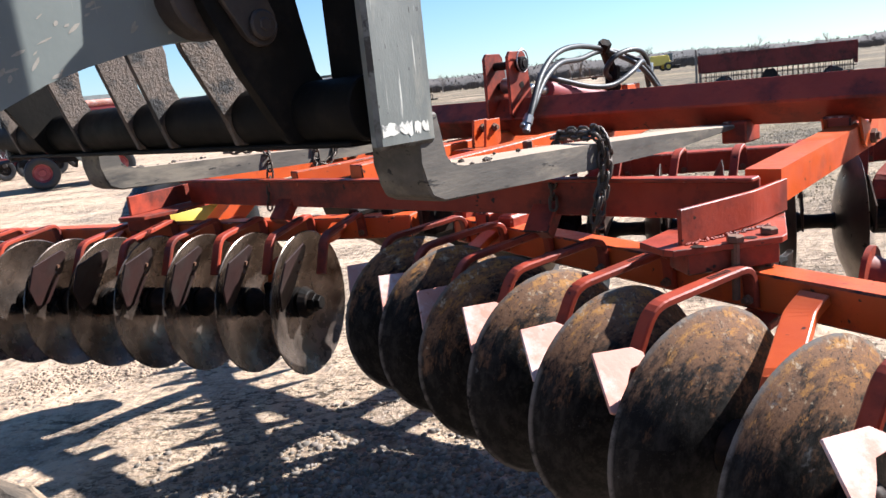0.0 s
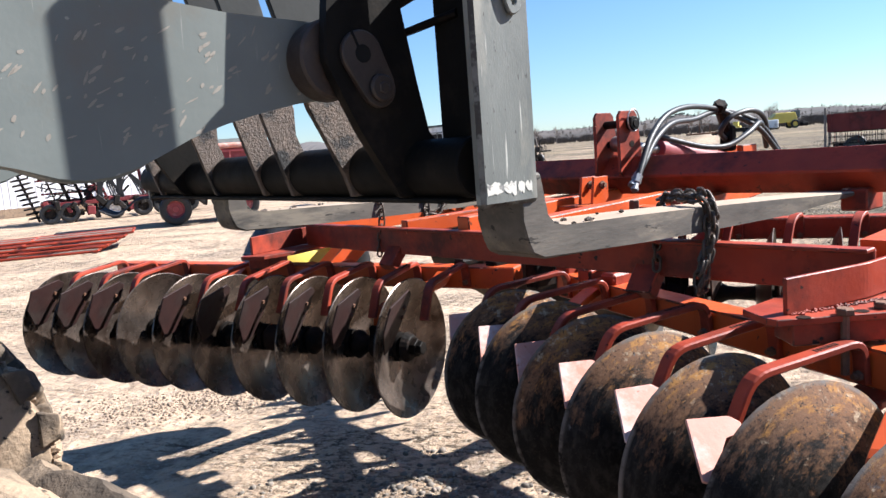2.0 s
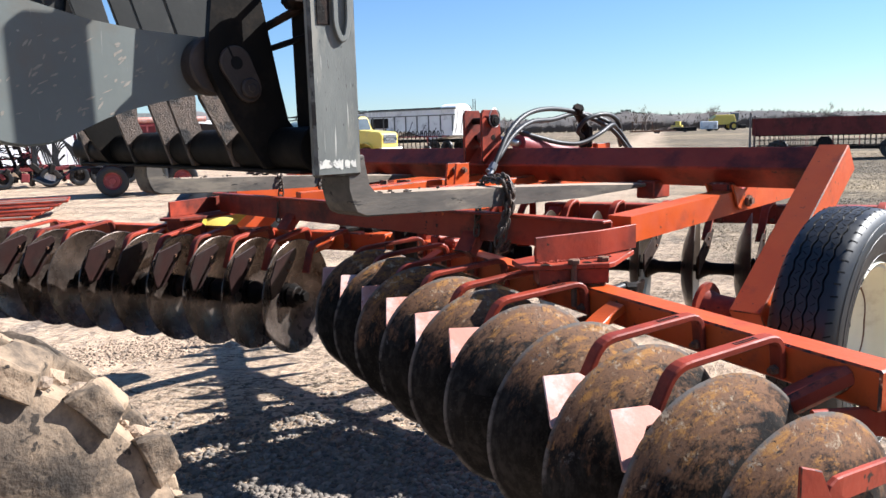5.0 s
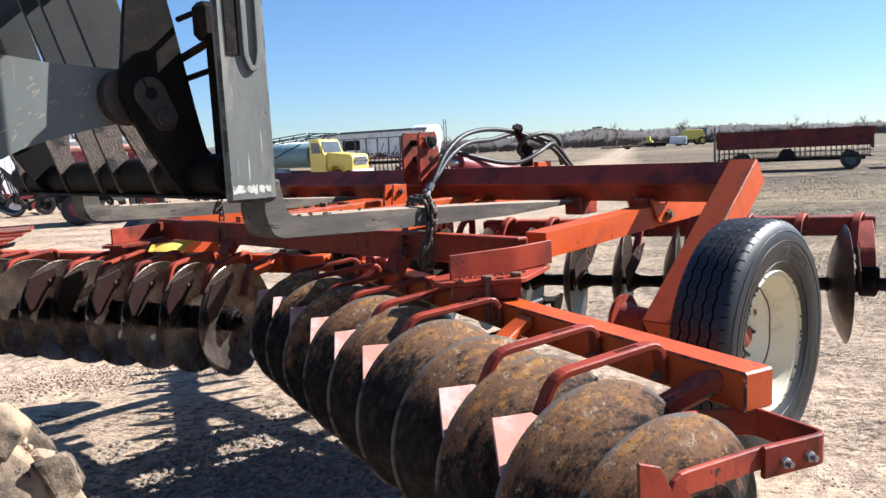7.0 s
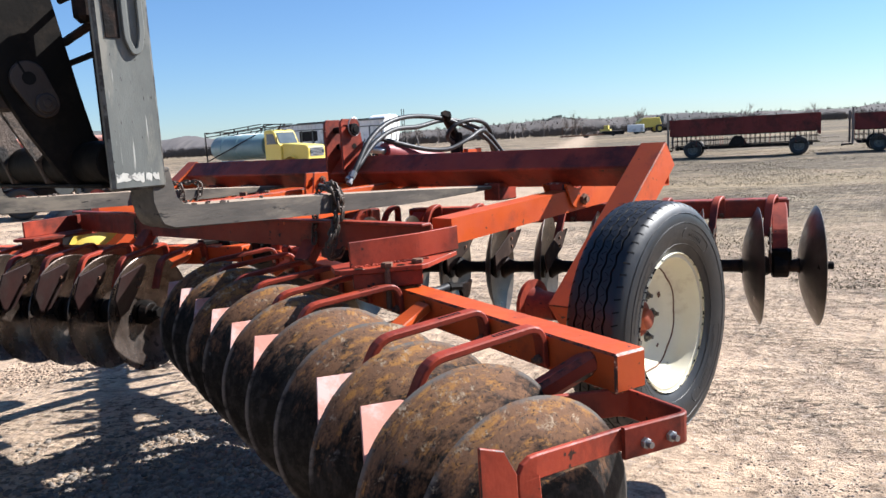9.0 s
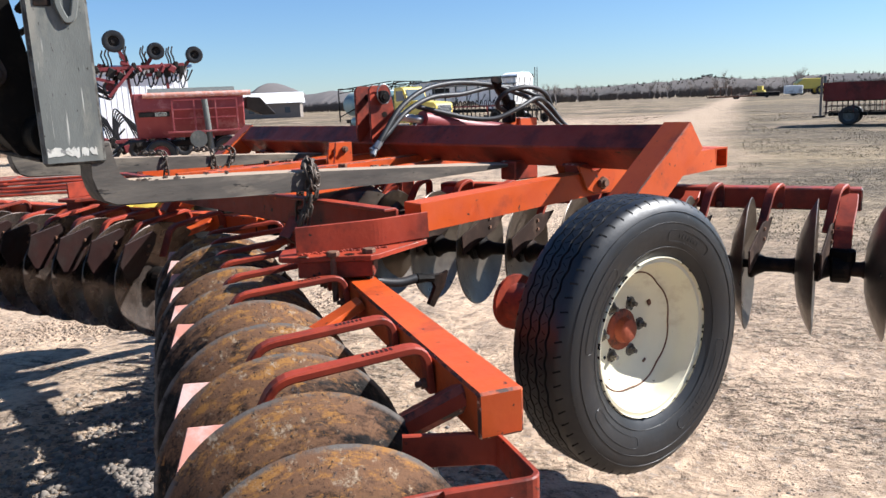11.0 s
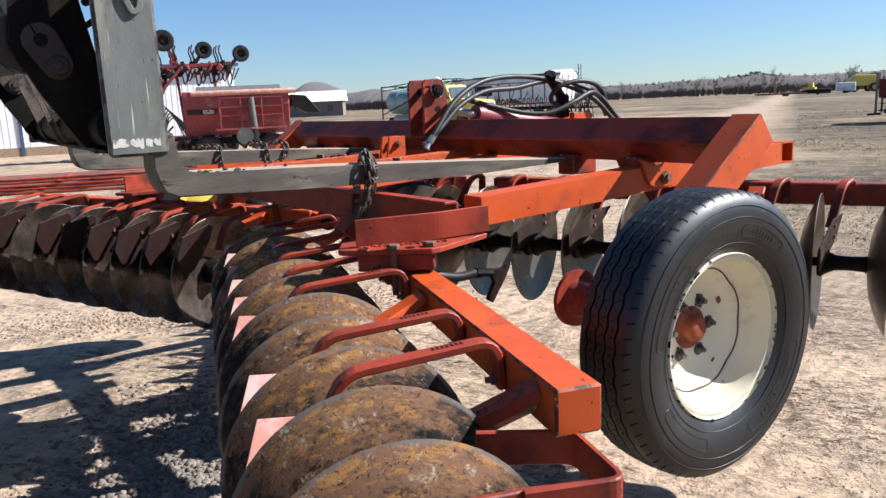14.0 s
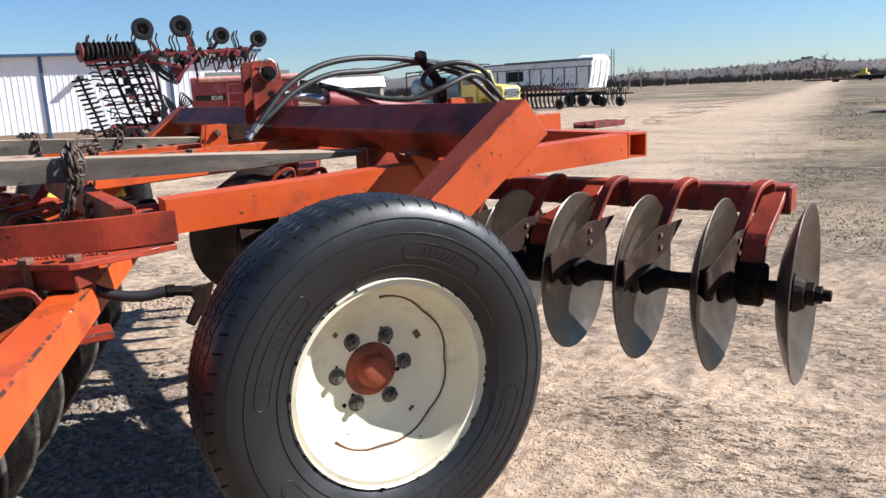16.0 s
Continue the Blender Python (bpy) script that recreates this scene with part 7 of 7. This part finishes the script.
# ---- distance ----
def far_vehicle(x, y, turn, size, kind):
    m = stand(x, y, turn, size)
    if kind == "van":
        v = thing("camper_shell", "small white box trailer far off", "trailer", m)
        bm = B()
        box(bm, (-1.4, -1, 0.35), (1.4, 1, 1.75), 0.1)
        part("box_body", bm, WHITEP, v)
        wheel(v, 0, -0.9, 0.33, 0.2, DARK)
        wheel(v, 0, 0.9, 0.33, 0.2, DARK)
    elif kind == "combine":
        v = thing("combine_harvester", "old yellow combine harvester far off", "harvester", m)
        bm = B()
        plate(bm, [(-2.6, 1.1), (1.6, 1.1), (1.9, 1.7), (1.5, 3.0), (-1.8, 3.0), (-2.8, 2.2)], 2.2, Matrix.Rotation(radians(90), 4, "X"), 0.08)
        part("body", bm, YELLOW, v)
        bm = B()
        box(bm, (1.4, -0.8, 1.9), (2.5, 0.8, 3.3), 0.08)
        part("cab", bm, GLASS, v, "dark glazed cab")
        bm = B()
        box(bm, (2.4, -2.0, 0.3), (3.5, 2.0, 1.0), 0.1)
        part("header", bm, DARK, v)
        for yy in (-1.3, 1.3):
            wheel(v, 1.3, yy, 0.8, 0.5, YELLOW)
            wheel(v, -2.0, yy * 0.85, 0.5, 0.3, YELLOW)
    else:
        v = thing("yellow_dozer", "old yellow dozer far off", "machine", m)
        bm = B()
        box(bm, (-1.8, -1.0, 0.7), (1.4, 1.0, 1.7), 0.1)
        box(bm, (-1.2, -0.8, 1.7), (0.2, 0.8, 2.9), 0.08)
        part("body", bm, YELLOW, v)
        for y in (-1.15, 1.15):
            bm = B()
            box(bm, (-2, y - 0.25, 0.0), (1.9, y + 0.25, 0.8), 0.3)
            part("track", bm, DARK, v)
        bm = B()
        box(bm, (2.0, -1.6, 0.1), (2.2, 1.6, 1.2), 0.05)
        part("dozer_blade", bm, RUSTY, v)


far_vehicle(32.7, 166.7, -5, 1.2, "van")
far_vehicle(38.2, 178.0, 10, 1.15, "combine")
far_vehicle(29.2, 187.5, 160, 0.8, "dozer")


def flat_frame():
    f = thing("flat_trailer", "rusty flat trailer frame with leftover boards", "trailer", stand(14.9, 149.0, 8, 1.0))
    L = 8.4
    bm = B()
    box(bm, (0, -1, 0.35), (L, 1, 0.62), 0.02)
    part("deck", bm, RUSTY, f)
    for k in range(3):
        bm = B()
        bar(bm, (0.1 + k * 1.9, -1, 0.6), (0.1 + k * 1.9, -1, 2.25), 0.1, 0.1, 0)
        part("stake", bm, RUSTY, f)
    bm = B()
    bar(bm, (0.1, -1, 2.2), (3.9, -1, 2.2), 0.08, 0.08, 0)
    part("top_bar", bm, RUSTY, f)
    rs = random.Random(4)
    for k in range(9):
        bm = B()
        x = 4.6 + rs.uniform(0, 2.6)
        bar(bm, (x, rs.uniform(-0.8, 0.6), 0.66 + 0.07 * k), (x + rs.uniform(0.8, 1.6), rs.uniform(-0.8, 0.6), 0.68 + 0.06 * k), 0.22, 0.06, 0)
        part("board", bm, WOODG, f)
    wheel(f, L * 0.6, -0.9, 0.36, 0.2, DARK)
    wheel(f, L * 0.6, 0.9, 0.36, 0.2, DARK)
    d = thing("low_trailer", "low dark box trailer on the field", "trailer", stand(24.2, 158.0, -8, 1.0))
    bm = B()
    box(bm, (0, -1, 0.25), (4.4, 1, 1.0), 0.05)
    part("trailer_box", bm, DARK, d)
    bm = B()
    box(bm, (-0.05, -1.05, 1.0), (4.45, 1.05, 1.08), 0.02)
    part("top_rail", bm, WOODG, d)
    wheel(d, 2.2, -1.0, 0.36, 0.2, DARK)
    wheel(d, 2.2, 1.0, 0.36, 0.2, DARK)


flat_frame()


def farmhouse(x, y):
    h = thing("farm_building", "low tan farm building with a white gable roof", "building", ground_pose(x, y, 18))
    bm = B()
    box(bm, (0, 0, 0), (12, 8, 3.0), 0)
    part("wall", bm, WOODG, h)
    bm = B()
    plate(bm, [(-0.5, 2.9), (8.5, 2.9), (4, 5.0)], 13, Matrix.Translation((6, 0, 0)) @ Matrix(((0, 0, 1, 0), (1, 0, 0, 0), (0, 1, 0, 0), (0, 0, 0, 1))), 0)
    part("roof", bm, WHITEP, h)
    for xx in (2, 5, 9):
        bm = B()
        box(bm, (xx, -0.04, 1.0), (xx + 1.1, 0.05, 2.1), 0)
        part("window", bm, GLASS, h)


farmhouse(-68, 138)
farmhouse(-48, 165)


def tree_meshes(seed, height):
    """Trunk with limbs, and a crown of thin bare twigs."""
    rs = random.Random(seed)
    bm, tw = B(), []

    def limb(p, d, length, r, level):
        steps = 4
        pts = [p]
        for i in range(steps):
            d = (d + Vector((rs.uniform(-1, 1), rs.uniform(-1, 1), rs.uniform(-0.3, 0.7))) * 0.22).normalized()
            pts.append(pts[-1] + d * length / steps)
        if level < 3:
            for a, c, k in zip(pts, pts[1:], range(steps)):
                rod(bm, a, c, r * (1 - 0.15 * k), r * (1 - 0.15 * (k + 1)), 5 if level else 8)
        else:
            tw.append((pts[0], pts[2], pts[-1], r))
        if level == 4:
            return
        for k in range(5 if level < 2 else 4):
            q = pts[rs.randint(1 if level else 2, steps)]
            side = Vector((rs.uniform(-1, 1), rs.uniform(-1, 1), rs.uniform(0.0, 0.9))).normalized()
            limb(q, (d * 0.5 + side).normalized(), length * rs.uniform(0.5, 0.72), r * 0.5, level + 1)

    limb(Vector((0, 0, -0.1)), Vector((0, 0, 1)), height * 0.42, height * 0.028, 0)
    crown = B()
    for a, b, c, r in tw:
        w = max(0.014, r)
        s = Vector((rs.uniform(-1, 1), rs.uniform(-1, 1), 0)).normalized() * w
        v = [crown.verts.new(q) for q in (a - s, a + s, b + s * 0.6, b - s * 0.6, c)]
        crown.faces.new((v[0], v[1], v[2], v[3]))
        crown.faces.new((v[3], v[2], v[4]))
    return link_mesh("trunk", bm, TWIG, True), link_mesh("crown", crown, TWIG)


TREES = [tree_meshes(s, 6.5) for s in (3, 8, 14)]


def bare_tree(x, y, s, k):
    t = thing("bare_tree", "leafless grey-brown tree on the far field edge", "tree", Matrix.Translation((x, y, 0)) @ Matrix.Rotation(k * 1.7, 4, "Z") @ Matrix.Diagonal((s, s, s, 1)), "bare trees")
    part("trunk", TREES[k % 3][0], None, t)
    part("crown", TREES[k % 3][1], None, t)


for k, (x, y, s) in enumerate(((-14.9, 168.7, 0.95), (-19.0, 183.4, 1.0), (26.8, 228, 1.35), (47.9, 245, 1.5), (-13.7, 219, 1.0), (52, 250, 1.2), (6, 240, 1.1), (80, 190, 1.0), (92, 170, 0.9), (24, 230, 1.1), (110, 185, 1.1), (72, 215, 1.2), (-52, 190, 1.2), (-60, 205, 1.3), (-70, 198, 1.2), (130, 190, 1.1))):
    bare_tree(x, y, s, k)
tree_rs = random.Random(31)
for k in range(46):
    bare_tree(tree_rs.uniform(-90, 240), tree_rs.uniform(215, 320), tree_rs.uniform(0.55, 1.1), k)


def thicket(name, label, count, spot, tall, tones, seed):
    """Leafless shrubs, each a spray of thin twigs."""
    rs = np.random.RandomState(seed)
    verts, faces = [], []
    for i in range(count):
        x, y, z, big = spot(rs)
        h = tall * big * rs.uniform(0.55, 1.15)
        for j in range(13):
            lean, a = rs.uniform(0.0, 0.62), rs.rand() * 6.28
            t = h * rs.uniform(0.5, 1.0)
            w = rs.uniform(0.025, 0.07) * h / 3
            dx, dy = lean * t * math.cos(a), lean * t * math.sin(a)
            k = len(verts)
            verts += [(x - w, y, z), (x + w, y, z), (x + dx * 0.6 + w * 0.8, y + dy * 0.6, z + t * 0.7), (x + dx, y + dy, z + t), (x + dx * 0.6 - w * 0.8, y + dy * 0.6, z + t * 0.7)]
            faces += [(k, k + 1, k + 2, k + 4), (k + 4, k + 2, k + 3)]
    me = bpy.data.meshes.new(name)
    me.from_pydata(verts, [], faces)
    me.materials.append(loose("bare_brush", tones))
    tagged(new(name, me), label, "brush", kind="stuff")


def belt(rs):
    while True:
        x, row = rs.uniform(-140, 330), rs.rand()
        y = 222 + 90 * row
        n = noise.noise((x * 0.028, y * 0.02, 2)) + 0.5 * noise.noise((x * 0.12, y * 0.1, 5))
        if n > rs.uniform(-0.9, 0.3):
            return x, y, -0.1, max(0.3, 0.8 + 0.7 * n) * (0.75 + 0.35 * row)


thicket("brush", "belt of leafless brush along the field", 5200, belt, 3.6, [(0.065, 0.051, 0.042), (0.10, 0.08, 0.064), (0.048, 0.039, 0.033), (0.125, 0.10, 0.08)], 17)


def ridge(name, label, x0, x1, y, height, seed, material, depth=90.0, peaks=()):
    """A long low hill with an uneven crest."""
    bm = B()
    nx, ny = 420, 12
    rows = []
    for j in range(ny + 1):
        row = []
        for i in range(nx + 1):
            x = x0 + (x1 - x0) * i / nx
            t = j / ny
            up = math.sin(math.pi * t) ** 0.8
            edge = min(1, 6 * i / nx, 6 * (nx - i) / nx)
            z = height * (0.75 + 0.35 * noise.noise((x * 0.008, seed, 0)) + 0.12 * noise.noise((x * 0.05, t * 3, seed)))
            for px, ph, pw in peaks:
                z += ph * max(0, 1 - abs(x - px) / pw)
            row.append(bm.verts.new((x, y + depth * t, max(-1, z * up * edge + noise.noise((x * 0.1, t * 6, seed)) * 0.7 + noise.noise((x * 0.37, t * 9, seed)) * 0.9) - 0.5)))
        rows.append(row)
    for a, c in zip(rows, rows[1:]):
        for i in range(nx):
            bm.faces.new((a[i], a[i + 1], c[i + 1], c[i]))
    crest = [[v.co.copy() for v in row] for row in rows]
    tagged(new(name, link_mesh(name, bm, material, True)), label, "hill", kind="structure")
    return crest


slope = ridge("backdrop_ridge", "low brown brushy ridge on the horizon", -190, 900, 400, 9.3, 4, HILL, peaks=((41, 1.5, 16), (30, 1.3, 40)))
ridge("backdrop_butte", "pale eroded butte and bare hills", -560, -60, 560, 13.0, 9, BUTTE, 120, peaks=((-306, 15, 26), (-250, 5, 60)))


def scrub(rs):
    p = slope[rs.randint(0, 8)][rs.randint(40, 260)]
    return p.x + rs.uniform(-1.5, 1.5), p.y, p.z - 0.4, rs.uniform(0.4, 1.1)


thicket("scrub", "dark scrub scattered over the ridge", 2600, scrub, 2.2, [(0.052, 0.042, 0.036), (0.078, 0.063, 0.052), (0.038, 0.032, 0.028)], 23)


def bluff_top(rs):
    x = rs.uniform(31, 50)
    p = min(slope[6], key=lambda q: abs(q.x - x))
    return x, p.y - rs.uniform(0, 14), p.z - 0.5, rs.uniform(0.6, 1.0)


thicket("juniper", "dark juniper thicket on the bluff", 260, bluff_top, 1.7, [(0.03, 0.033, 0.025), (0.045, 0.046, 0.035), (0.022, 0.024, 0.02)], 29)
